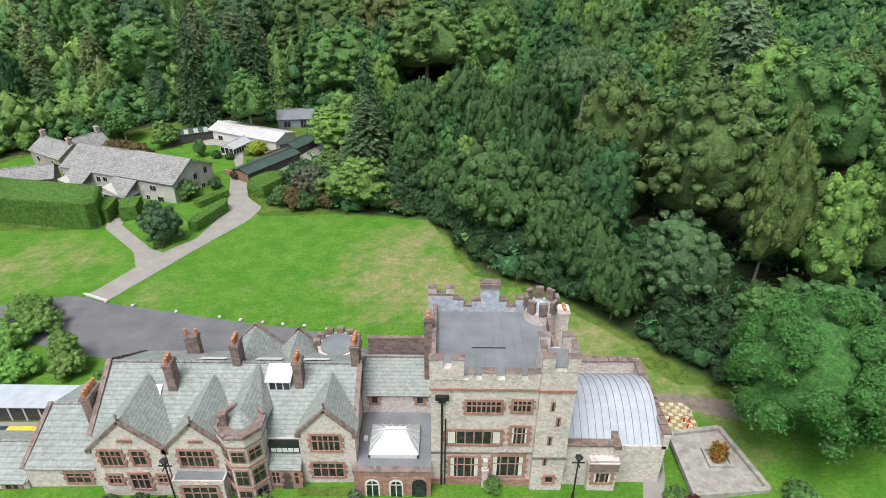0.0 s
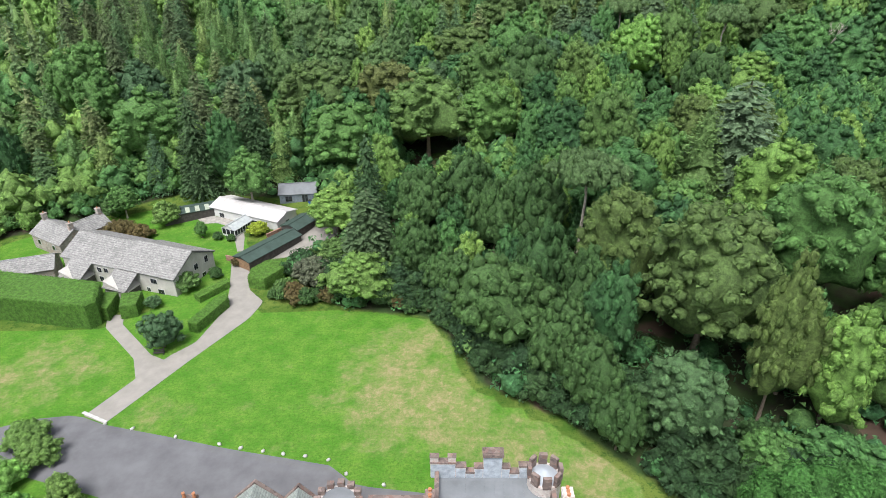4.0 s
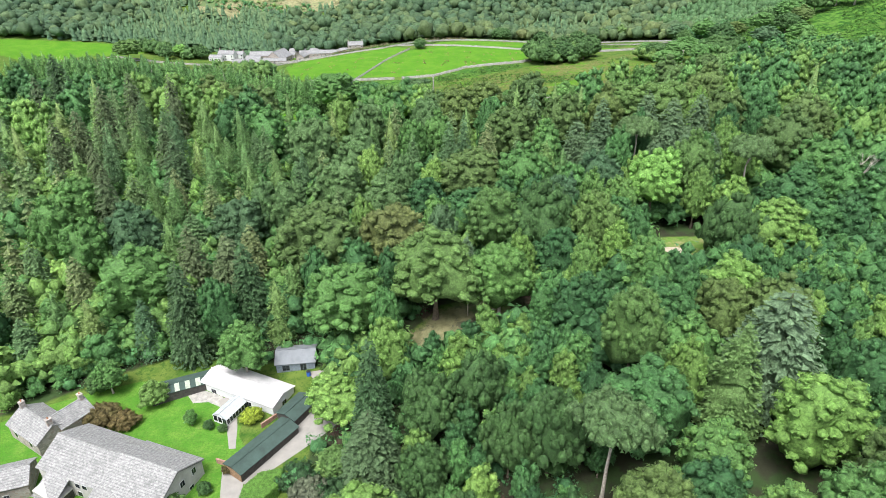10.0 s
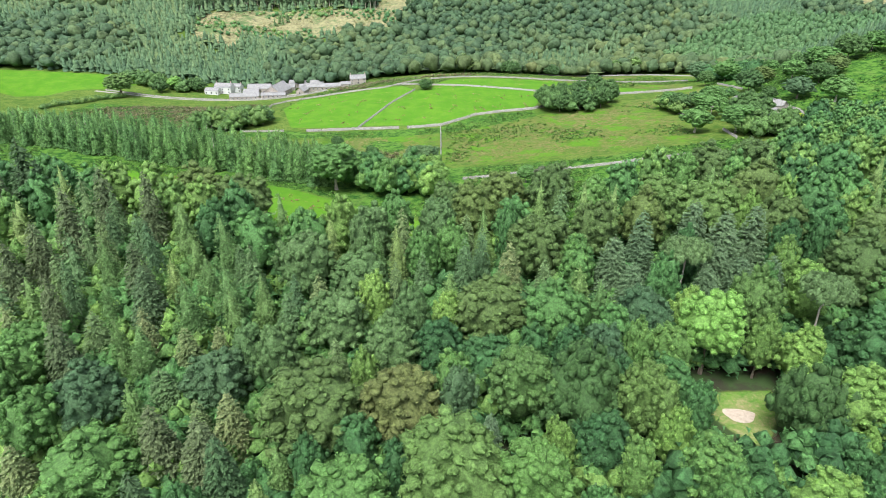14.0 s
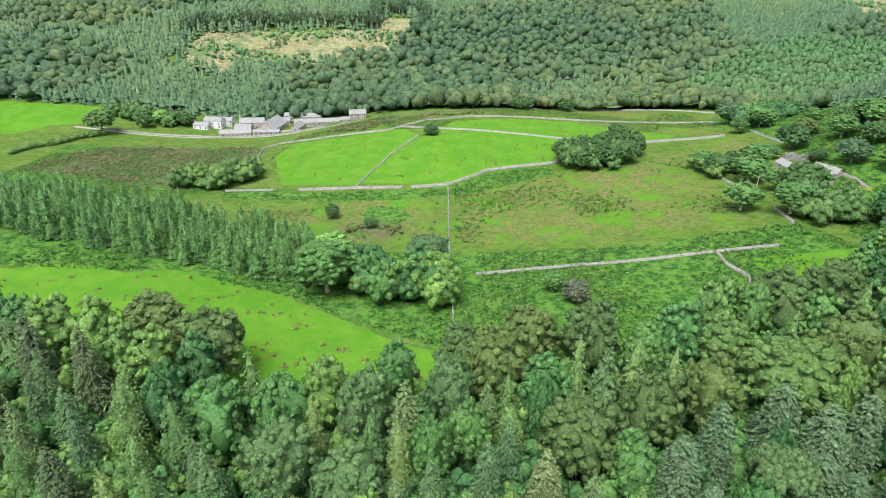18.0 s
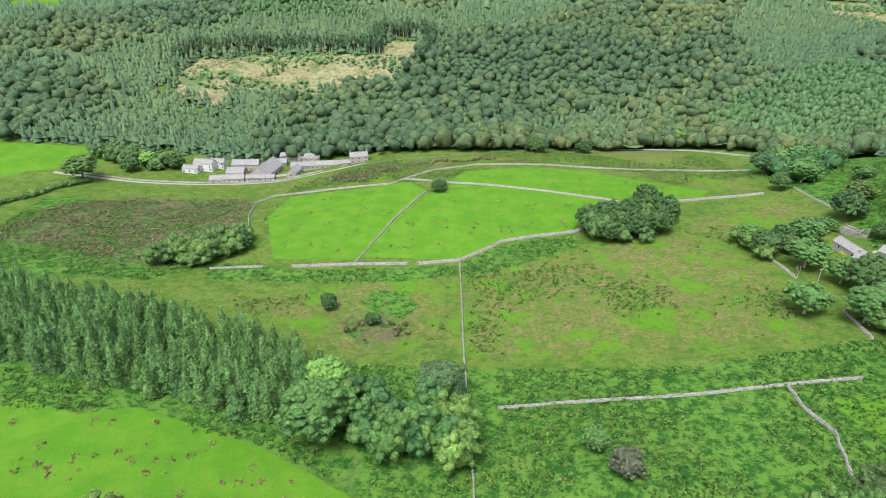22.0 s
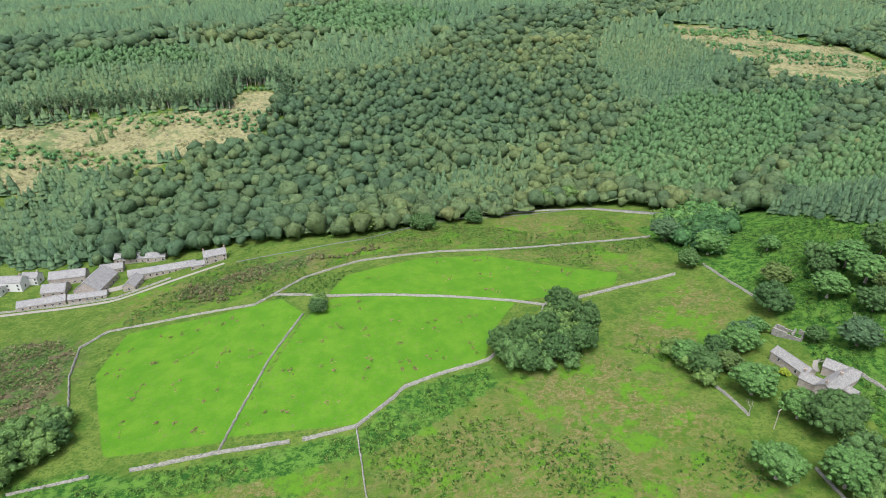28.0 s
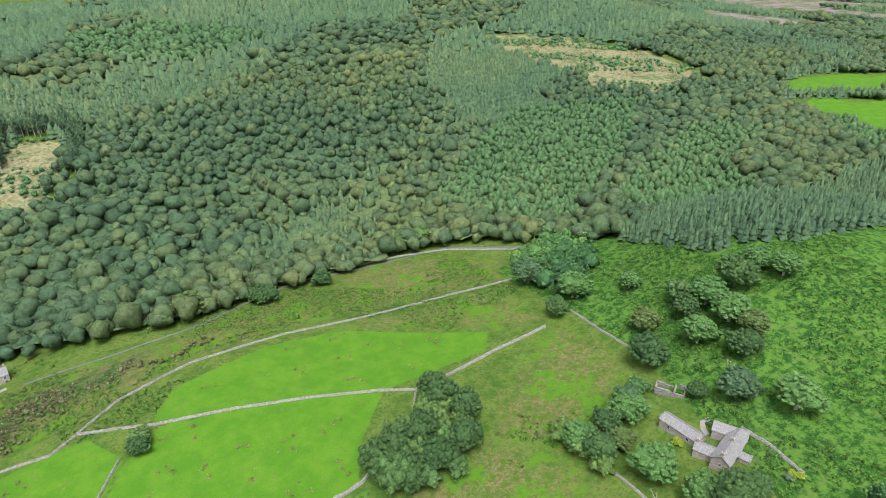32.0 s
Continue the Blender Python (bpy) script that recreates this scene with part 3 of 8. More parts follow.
def broadleaf(seed, tall, wide, clear, lumps, sprays, size, limbs=5, sides=6, flat=1.0, core=2):
    """A broad-leaved tree: crown arrays and trunk arrays, with its foot at the origin.

    The crown is a dome of many leafy clumps with hollows between them, each clad in sprays."""
    rng = np.random.default_rng(seed)
    crown = Leaves(rng)
    mid, half = (tall + clear) / 2, (tall - clear) / 2
    count = max(lumps, 4)
    k = np.arange(count) + 0.5
    up = 1 - 1.5 * (k / count) ** 0.92
    turn = k * 2.39996 + rng.normal(0, 0.22, count)
    up = np.clip(up + rng.normal(0, 0.07, count), -0.75, 1)
    level = np.sqrt(1 - up ** 2)
    bough = np.stack([np.cos(turn) * level, np.sin(turn) * level, up], 1)
    tilt = rng.uniform(0, 6.283, 3)

    def shape(u, r):
        egg = 1.0 - 0.16 * u[:, 2]
        a = np.arctan2(u[:, 1], u[:, 0])
        ragged = 1 + 0.10 * np.sin(2 * a + tilt[0]) + 0.07 * np.sin(3 * a + tilt[1]) + 0.05 * np.sin(5 * a + tilt[2])
        return np.stack([u[:, 0] * wide * r * egg * ragged, u[:, 1] * wide * r * egg * ragged, mid + u[:, 2] * half * r * flat], 1)

    swing = rng.uniform(0, 6.283, 3)

    def lobes(u):
        return 1 + 0.09 * np.sin(3.1 * u[:, 0] + swing[0]) * np.sin(3.7 * u[:, 2] + swing[1]) + 0.09 * np.sin(4.3 * u[:, 1] + 2.3 * u[:, 0] + swing[2])

    ball, faces = BALLS[core]
    dent = lobes(ball) * (1 + 0.09 * rng.standard_normal(len(ball)).clip(-1.5, 1.5))
    crown.v.append(shape(ball, (0.76 if count > 5 else 0.84) * dent)), crown.t.append(faces + crown.n)
    crown.n += len(ball)
    seat = shape(bough, rng.uniform(0.72, 0.93, count) * lobes(bough))
    girth = wide * 1.62 / math.sqrt(count) * rng.uniform(0.75, 1.25, count)
    if count > 5:
        for c, g in zip(seat, girth):
            crown.lump(c, g * 0.84, 0.85, core < 2)
    share = rng.choice(count, sprays, p=girth ** 2 / (girth ** 2).sum())
    u = rng.standard_normal((sprays, 3)) * (1, 1, 0.9) + bough[share] * 0.7 + (0, 0, 0.5)
    u /= np.linalg.norm(u, axis=1, keepdims=True)
    where = seat[share] + u * (girth[share] * rng.uniform(0.82, 1.12, sprays))[:, None] * (1, 1, 0.85)
    crown.leaves(where, u + (0, 0, 0.15), size)
    base = tall * 0.018 + 0.08
    bend = rng.normal(0, 0.25, (5, 2)) * np.linspace(0, 1, 5)[:, None]
    v, q = tube([(bend[k, 0], bend[k, 1], mid * k / 4 - 0.3 * (k == 0)) for k in range(5)], [base * (1.5 if k == 0 else 1 - 0.15 * k) for k in range(5)], sides)
    vs, qs, n = [v], [q], len(v)
    ends = shape(bough, np.full(len(bough), 0.62))
    for k in range(limbs):
        c = ends[k % len(ends)]
        foot = np.array([0, 0, clear + (mid - clear) * rng.uniform(0.1, 0.7)])
        v, q = tube([foot, foot * 0.5 + c * 0.5 + (0, 0, -0.3), c], [base * 0.5, base * 0.33, base * 0.12], 4)
        vs.append(v), qs.append(q + n)
        n += len(v)
    return crown.arrays(), (np.concatenate(vs), np.concatenate(qs), None)


def conifer(seed, tall, wide, clear, tiers, boughs, drop=0.45, sides=5, power=0.85, tips=0, size=0.4):
    """A spired tree of drooping boughs in tiers about a stem."""
    rng = np.random.default_rng(seed)
    crown = Leaves(rng)
    for k in range(tiers):
        f = k / (tiers - 1)
        m = max(4, int(round(boughs * (1 - 0.55 * f))))
        own = np.clip(f + rng.uniform(-0.6, 0.6, m) / tiers, 0, 1)
        z = clear + (tall - clear) * (0.06 + 0.94 * own)
        r = wide * (1 - own) ** power * rng.uniform(0.75, 1.1, m) + 0.2
        ang = rng.uniform(0, 6.28) + np.arange(m) * 2 * math.pi / m + rng.normal(0, 0.25, m)
        crown.boughs(z, r, ang, drop * rng.uniform(0.75, 1.2), (1.7 if tips else 2.8) * r / m + 0.12)
    if tips:
        k = tips * tiers * boughs
        f = 1 - np.sqrt(rng.uniform(0.0, 1.0, k))
        a = rng.uniform(0, 6.283, k)
        shag = 1 + 0.14 * np.sin(a * 5 + f * 40 + seed) * np.sin(f * 55 + a * 2)
        g = (wide * (1 - f) ** power + 0.1) * shag * rng.uniform(0.8, 1.06, k)
        c, t = np.cos(a), np.sin(a)
        z = clear + (tall - clear) * (0.04 + 0.96 * f) - g * drop * 0.6 + rng.normal(0, 0.1, k)
        crown.leaves(np.stack([c * g, t * g, z], 1), np.stack([c * 0.7, t * 0.7, np.full(k, 0.75)], 1), size, np.stack([c, t, np.full(k, -0.5)], 1))
    n = len(crown.v)
    v = np.array([(0, 0, tall * 0.94)] + [(wide * 0.7 * math.cos(a), wide * 0.7 * math.sin(a), clear) for a in np.linspace(0, 6.283, 7)[:6]])
    crown.v.append(v), crown.t.append(np.array([(0, 1 + k, 1 + (k + 1) % 6) for k in range(6)]) + crown.n)
    crown.n += 7
    base = tall * 0.011 + 0.06
    v, q = tube([(0, 0, -0.3), (0, 0, tall * 0.5), (0, 0, tall * 0.97)], [base * 1.3, base * 0.8, 0.03], sides)
    return crown.arrays(), (v, q, None)


def spire(seed, tall, wide, skirts=((0.06, 0.55, 1.0), (0.26, 0.75, 0.86), (0.48, 0.92, 0.66), (0.70, 1.0, 0.40))):
    """A far conifer: a few ragged skirts."""
    rng = np.random.default_rng(seed)
    crown = Leaves(rng)
    for z0, z1, r in skirts:
        a = np.linspace(0, 2 * math.pi, 7)[:6] + rng.uniform(0, 1)
        rr = wide * r * rng.uniform(0.75, 1.2, 6)
        v = np.concatenate([[(0, 0, tall * z1)], np.stack([np.cos(a) * rr, np.sin(a) * rr, tall * z0 + rng.normal(0, 0.04 * tall, 6)], 1)])
        crown.v.append(v), crown.t.append(np.array([(0, 1 + k, 1 + (k + 1) % 6) for k in range(6)]) + crown.n)
        crown.n += 7
    return crown.arrays()


def larch(seed, tall, wide, clear, sprays, size, sides=5):
    """A larch: a feathery cone of loose sprays round a ragged core; crown and trunk arrays."""
    rng = np.random.default_rng(seed)
    crown = Leaves(rng)
    for z0, z1, r in ((0.0, 0.5, 0.86), (0.2, 0.68, 0.74), (0.42, 0.84, 0.55), (0.62, 1.0, 0.34)):
        a = np.linspace(0, 2 * math.pi, 9)[:8] + rng.uniform(0, 1)
        rr = wide * r * rng.uniform(0.7, 1.15, 8)
        foot = clear + (tall - clear) * z0 + rng.normal(0, 0.035 * tall, 8)
        v = np.concatenate([[(0, 0, clear + (tall - clear) * z1)], np.stack([np.cos(a) * rr, np.sin(a) * rr, foot], 1)])
        crown.v.append(v), crown.t.append(np.array([(0, 1 + k, 1 + (k + 1) % 8) for k in range(8)]) + crown.n)
        crown.n += 9
    f = 1 - np.sqrt(rng.uniform(0.0, 1.0, sprays))
    tuft = rng.uniform(0, 6.283, 16)
    a = tuft[rng.integers(0, 16, sprays)] + f * 9 + rng.normal(0, 0.28, sprays)
    g = (wide * (1 - f) ** 0.72 + 0.1) * rng.uniform(0.72, 1.1, sprays)
    c, t = np.cos(a), np.sin(a)
    z = clear + (tall - clear) * f - g * 0.1 + rng.normal(0, 0.2, sprays)
    crown.leaves(np.stack([c * g, t * g, z], 1), np.stack([c * 0.6, t * 0.6, np.full(sprays, 0.8)], 1), size, np.stack([c, t, np.full(sprays, -0.2)], 1))
    base = tall * 0.011 + 0.06
    v, q = tube([(0, 0, -0.3), (0, 0, tall * 0.5), (0, 0, tall * 0.97)], [base * 1.3, base * 0.8, 0.03], sides)
    return crown.arrays(), (v, q, None)


def dome(seed, tall, wide, ball, sprays, size):
    """A far broad-leaved crown: a lobed dome, roughened by sprays."""
    rng = np.random.default_rng(seed)
    crown = Leaves(rng)
    v, faces = BALLS[ball]
    lobe = rng.standard_normal((11, 3)) + (0, 0, 0.5)
    lobe /= np.linalg.norm(lobe, axis=1, keepdims=True)

    def skin(u):
        return 0.62 + 0.48 * np.clip((u @ lobe.T).max(1), 0, 1) ** 6

    def put(u, r):
        return u * r[:, None] * (wide, wide, tall * 0.44) + (0, 0, tall * 0.54)

    crown.v.append(put(v, skin(v) * rng.uniform(0.9, 1.06, len(v)))), crown.t.append(faces)
    crown.n = len(v)
    if sprays:
        u = rng.standard_normal((sprays, 3)) + (0, 0, 0.6)
        u /= np.linalg.norm(u, axis=1, keepdims=True)
        crown.leaves(put(u, skin(u) * rng.uniform(0.95, 1.12, sprays)), u, size)
    return crown.arrays()


def tree_thing(name, crown, trunk, leaf, bark, label, category, group=""):
    ob = thing(name, label=label, category=category, group=group)
    part("trunk", fast_mesh("trunk", trunk[0], trunk[1]), bark, ob)
    part("crown", fast_mesh("crown", crown[0], crown[1], crown[2]), leaf, ob)
    return ob


def drift(x, y, size=38.0, seed=9):
    """A slow, even wander between 0 and 1 over the plan."""
    r = np.random.default_rng(seed)
    w = sum(np.sin((x * math.cos(a) + y * math.sin(a)) / size * f + p) / f for a, f, p in zip(r.uniform(0, 6.28, 7), r.uniform(0.6, 2.4, 7), r.uniform(0, 6.28, 7)))
    return np.clip(0.5 + w / 5, 0, 1)


def scatter(templates, places, scales, rng, material, name, label, category, tall=(0.85, 1.2), rise=None):
    """One joined wood of many trees: crowns in one mesh, each tree with a tint of its own."""
    V, Q, T, tint, n = [], [], [], [], 0
    pick = rng.integers(0, len(templates), len(places))
    for k, (v, q, t) in enumerate(templates):
        sel = np.flatnonzero(pick == k)
        if not len(sel):
            continue
        a, s = rng.uniform(0, 6.283, len(sel)), scales[sel]
        up = s * rng.uniform(*tall, len(sel)) if rise is None else rise[sel]
        ca, sa = np.cos(a)[:, None], np.sin(a)[:, None]
        x = (v[None, :, 0] * ca - v[None, :, 1] * sa) * s[:, None] + places[sel, 0:1]
        y = (v[None, :, 0] * sa + v[None, :, 1] * ca) * s[:, None] + places[sel, 1:2]
        z = v[None, :, 2] * up[:, None] + places[sel, 2:3]
        off = n + np.arange(len(sel))[:, None, None] * len(v)
        V.append(np.stack([x, y, z], -1).reshape(-1, 3))
        Q.append((q[None] + off).reshape(-1, 4))
        if t is not None and len(t):
            T.append((t[None] + off).reshape(-1, 3))
        own = 0.62 * rng.beta(1.0, 1.35, len(sel)) + 0.38 * drift(places[sel, 0], places[sel, 1])
        tint.append(np.repeat(own, len(v)))
        n += len(sel) * len(v)
    if not V:
        return None
    me = fast_mesh(name, np.concatenate(V), np.concatenate(Q), np.concatenate(T) if T else None)
    field(me, "tint", np.concatenate(tint))
    me.materials.append(material)
    return tagged(new(name, me), label, category, kind="stuff")


def sown(rng, box, gap, keep):
    """Places on a shaken grid within a box (x0, y0, x1, y1), where keep(x, y) holds, on the ground."""
    x, y = np.meshgrid(np.arange(box[0], box[2], gap), np.arange(box[1], box[3], gap))
    x = x + (np.arange(len(x))[:, None] * 0.382 % 1.0 - 0.5) * gap
    x = x.ravel() + rng.uniform(-0.45, 0.45, x.size) * gap
    y = y.ravel() + rng.uniform(-0.45, 0.45, y.size) * gap
    ok = keep(x, y)
    x, y = x[ok], y[ok]
    return np.stack([x, y, height(x, y) - 0.15], 1)


# ---- single trees that stand out: (x, y, height, crown radius) ----
BROAD_OAKS = [(7.9, 79.8, 15, 7.7), (35.9, 57.4, 6, 2.6), (-4.5, 112.4, 16, 5.7), (4.4, 116.1, 16, 5.3), (8.8, 103.7, 16, 4.8), (15.2, 103.5, 18, 5.7), (50.6, 438.5, 14, 7), (59.1, 440.3, 15, 7), (83.7, 432.4, 13, 6.3), (70.9, 429.4, 13, 7.2), (168.6, 430.7, 10.8, 8.5), (119.6, 402.7, 8.6, 6.6), (137.9, 361.4, 12, 9.5), (225.6, 438.5, 12, 9), (194.7, 407.8, 9, 6.8), (166.6, 488.9, 8.1, 6.2), (168.1, 404.5, 6, 4.2), (198.4, 439.6, 9, 6), (131, 411.8, 7, 5.2)]
OLIVE_BEECHS = [(25.2, 84, 23, 6.2), (34.4, 74.2, 24, 8.7), (37.8, 61.9, 24, 3.5), (58.2, 87.8, 22, 6.3), (-32.8, 161.3, 22, 10.6), (93.3, 197.3, 24, 8.4), (17.9, 211.2, 20, 8.8), (11.4, 245, 18, 7.9), (4.8, 592.6, 15.6, 8.9), (4.2, 188.4, 20, 9.5), (33.7, 217.7, 20, 6.8), (47.4, 221.3, 20, 6.6), (1.7, 234.4, 20, 8), (25.4, 241.9, 20, 7.6), (82.8, 233.8, 20, 7.8), (83, 217.3, 20, 6.7), (101.8, 205.8, 20, 8.3), (58.8, 126, 18, 6.7), (49.9, 127.3, 18, 5.4), (-6.1, 239.3, 18, 6.7), (76.5, 253.9, 18, 9.4), (92, 257.9, 18, 7.9)]
OLIVE_BEECHS_MORE = [(-69.6, 241.4, 18, 9.5), (-85.1, 246.3, 18, 9.3), (129, 401.5, 7, 5), (184, 448.1, 8.6, 6.6), (205.4, 412.7, 9, 6.3)]
GREY_BIRCHS = [(27.1, 60.3, 14, 4.9)]
GREEN_MAPLES = [(50.4, 80, 24, 7.8), (35.2, 54, 8, 3.6), (-43.2, 130.9, 14, 5.1), (9.8, 143.3, 20, 6.9), (-70.1, 127.2, 8, 3.1), (18.7, 182.8, 22, 7.9), (-50.9, 292.6, 20, 10.1), (-12.2, 209.7, 18, 5), (-4.6, 213.3, 18, 5.2), (22.9, 284.2, 7.2, 3.7), (-23, 141.5, 20, 9.3), (-70.7, 147.5, 20, 8.9), (-95, 170.2, 20, 6.6), (-86.1, 156.1, 20, 5.9), (-96.3, 161.2, 20, 5.4), (98.9, 188.5, 20, 7.6), (36.9, 235.6, 18, 5.5), (-21.9, 232.4, 18, 5.5), (67.6, 250.5, 18, 5.5), (117.5, 410.5, 8.5, 6.5), (189.3, 379.6, 10.7, 8.4), (188.5, 423.9, 10, 7.4)]
GREEN_MAPLES_MORE = [(202.9, 478.6, 7.1, 5.3), (153.7, 419.7, 6.1, 4.4), (124, 340.3, 11, 7.8), (140.9, 411.3, 9.4, 7.3), (128, 386, 10.4, 8.2), (209.5, 439.1, 11, 8.5), (204.6, 423.2, 11, 8.5), (182.6, 496.2, 11.8, 9.4), (243.4, 428.6, 9, 7), (239.4, 440.7, 10, 6.7), (109.2, 349.3, 10, 7.4), (133, 370, 9, 6)]
DARK_CEDARS = [(-14.8, 114.6, 23, 4.1), (-13.9, 104, 17, 5.8), (-56.9, 137.7, 24, 4.7), (-45.2, 144.6, 24, 4.9), (-76.3, 188.8, 22, 5.5), (-141, 249, 26, 7.4), (-12.2, 306.5, 16, 3.7)]
SCOTS_PINES = [(22, 95.6, 24, 5.8), (75.3, 180.6, 26, 5.7), (51.3, 197.8, 24, 5.6), (-17.9, 309.5, 16, 6.7)]
YELLOW_LIMES = [(31.4, 119.7, 24, 5.7), (-20.6, 106.6, 6, 3.1), (-4.2, 146.2, 22, 10.3), (9.5, 163.6, 22, 7), (32.1, 157.3, 22, 6.1), (62.8, 184.2, 24, 5.9), (65.3, 225.3, 20, 10.8), (57.1, 239.7, 16, 7.6), (-23.4, 494.1, 7.2, 4.5), (-272.5, 555.2, 19.2, 11.9), (143.5, 628, 14, 8.4), (157, 625.5, 15, 7.6)]
DARK_HOLM_OAKS = [(-5.1, 100.8, 12, 4.3), (1.1, 92.7, 10, 4.1), (14.7, 85.7, 17, 4.8), (20.4, 81.1, 15, 4.7), (15.3, 72.2, 13, 4.3), (18.4, 66, 12, 4), (20.7, 60.2, 10, 3.2), (21.2, 162.2, 22, 8.4), (63.9, 159, 18, 6.7), (70.9, 442.9, 15, 7), (85.4, 460.4, 16, 7.9), (91.7, 447, 14, 6.6), (58.7, 428, 13, 6.7), (-227.7, 595.8, 12, 7.4), (-252.5, 582.1, 10.8, 6.2), (-138.7, 421.3, 9.6, 6), (-120.7, 429.8, 10.8, 6.7), (-65, 374.4, 7.2, 3.7), (-46.1, 362.9, 4.8, 3), (40.9, 591.3, 10.8, 6.7), (79.4, 600.6, 9.6, 6), (-23.7, 489.5, 7.2, 4.5)]
DARK_HOLM_OAKS_MORE = [(45, 590.4, 10.8, 6.7)]
ROUND_THORNS = [(-23.6, 99.8, 6, 3.7), (28.2, 274.1, 7.2, 4.3)]
PALE_FIRS = [(53.1, 113.8, 24, 8.9), (2.9, 155.8, 14, 2.9), (20.2, 142.7, 10, 2.1), (32.7, 138.1, 10, 2)]
LIGHT_LARCHS = [(50.5, 85, 20, 5.5), (45.3, 109.7, 22, 5.8), (-65.7, 185.5, 22, 5.4), (-57.9, 191.1, 22, 5.6), (-64.5, 196.6, 20, 4.8), (-49.7, 190.8, 20, 4), (-55.6, 185.9, 20, 3.7), (-70.9, 173, 20, 4.2), (-76.4, 213.6, 20, 4.9), (-64.9, 210.4, 20, 4.8), (-69.9, 203.9, 20, 4), (-76.9, 175.1, 20, 3.2), (-91.4, 200.9, 20, 4.2)]
BRIGHT_SYCAMORES = [(51.4, 178.3, 22, 7), (-52.5, 310.6, 16, 7.7), (-244.7, 594.2, 12, 7.4)]
TAWNY_BEECHS = [(-14, 161, 21, 8.8)]
SWEET_CHESTNUTS = [(-42.2, 205.2, 20, 7), (-27.9, 202.4, 20, 7.6), (-31.4, 186.1, 20, 7), (-43, 175.2, 20, 5.5), (-18, 176.9, 20, 6.4), (-27.7, 220.1, 20, 6.3), (-8.7, 224.8, 20, 5.9), (-14, 187.5, 20, 4.5), (-49.1, 175.8, 20, 4.6)]
GREY_OAKS = [(-53.8, 169.2, 19, 7), (-78.1, 162.8, 19, 6.7), (27.1, 172.7, 19, 4.8), (-3.4, 162.8, 19, 4.2), (38.7, 184.4, 19, 6.5), (178.8, 395.9, 9.6, 7.5), (177.3, 528.1, 12, 8.5), (145.3, 416.4, 8, 5.8)]
BROWN_SPRUCES = [(-60, 152.5, 22, 5.2), (-50.5, 150, 22, 5.9), (-86.4, 169.9, 22, 5.1), (-82.6, 198.1, 22, 4.8), (-106.8, 213.8, 22, 5.5), (-109.8, 203.4, 22, 5.2), (-111.5, 194.5, 22, 5), (-141.1, 235.9, 22, 5.4), (-105.9, 230.4, 22, 5.2), (-91.1, 226.5, 22, 4.8), (-95.9, 184, 22, 3.6)]
GREY_PINES = [(58.2, 214, 20, 5.1), (64.1, 208.1, 20, 5.5), (72.7, 210.7, 20, 5), (35.8, 204.3, 20, 4.8), (43.6, 208.7, 20, 4.6), (61.4, 202.2, 18, 4.7), (65.1, 198.1, 18, 4.5), (72.7, 197.9, 18, 4.5), (55.4, 193.8, 18, 4.4), (38.4, 195, 18, 4.5)]
KEY_TREES = {"broad_oak": BROAD_OAKS, "olive_beech": OLIVE_BEECHS + OLIVE_BEECHS_MORE, "grey_birch": GREY_BIRCHS, "green_maple": GREEN_MAPLES + GREEN_MAPLES_MORE, "dark_cedar": DARK_CEDARS, "scots_pine": SCOTS_PINES, "yellow_lime": YELLOW_LIMES, "dark_holm_oak": DARK_HOLM_OAKS + DARK_HOLM_OAKS_MORE, "round_thorn": ROUND_THORNS, "pale_fir": PALE_FIRS, "light_larch": LIGHT_LARCHS, "bright_sycamore": BRIGHT_SYCAMORES, "tawny_beech": TAWNY_BEECHS, "sweet_chestnut": SWEET_CHESTNUTS, "grey_oak": GREY_OAKS, "brown_spruce": BROWN_SPRUCES, "grey_pine": GREY_PINES}

LOOKS = {
    "broad_oak": ("spreading green oak with a dense rounded crown", 0.15, 1.0),
    "olive_beech": ("tall beech with an olive-green domed crown", 0.12, 1.0),
    "green_maple": ("leafy mid-green maple with a loose crown", 0.18, 1.0),
    "dark_holm_oak": ("dense dark green tree at the wood's edge", 0.06, 1.0),
    "yellow_lime": ("yellow-green lime tree in full leaf", 0.2, 1.0),
    "bright_sycamore": ("bright fresh green sycamore with a rounded crown", 0.25, 1.0),
    "grey_birch": ("soft grey-green birch at the edge of the lawn", 0.12, 1.0),
    "scots_pine": ("scots pine with a bare reddish trunk and flat crown", 0.62, 0.5),
    "sweet_chestnut": ("sweet chestnut with pale flecked leaf clusters", 0.12, 1.0),
    "tawny_beech": ("broad beech with a tawny brown-green crown", 0.12, 1.0),
    "grey_oak": ("grey-green oak with a heavy rounded crown", 0.12, 1.0),
    "round_thorn": ("round thorn bush standing in bracken", 0.04, 1.0),
}
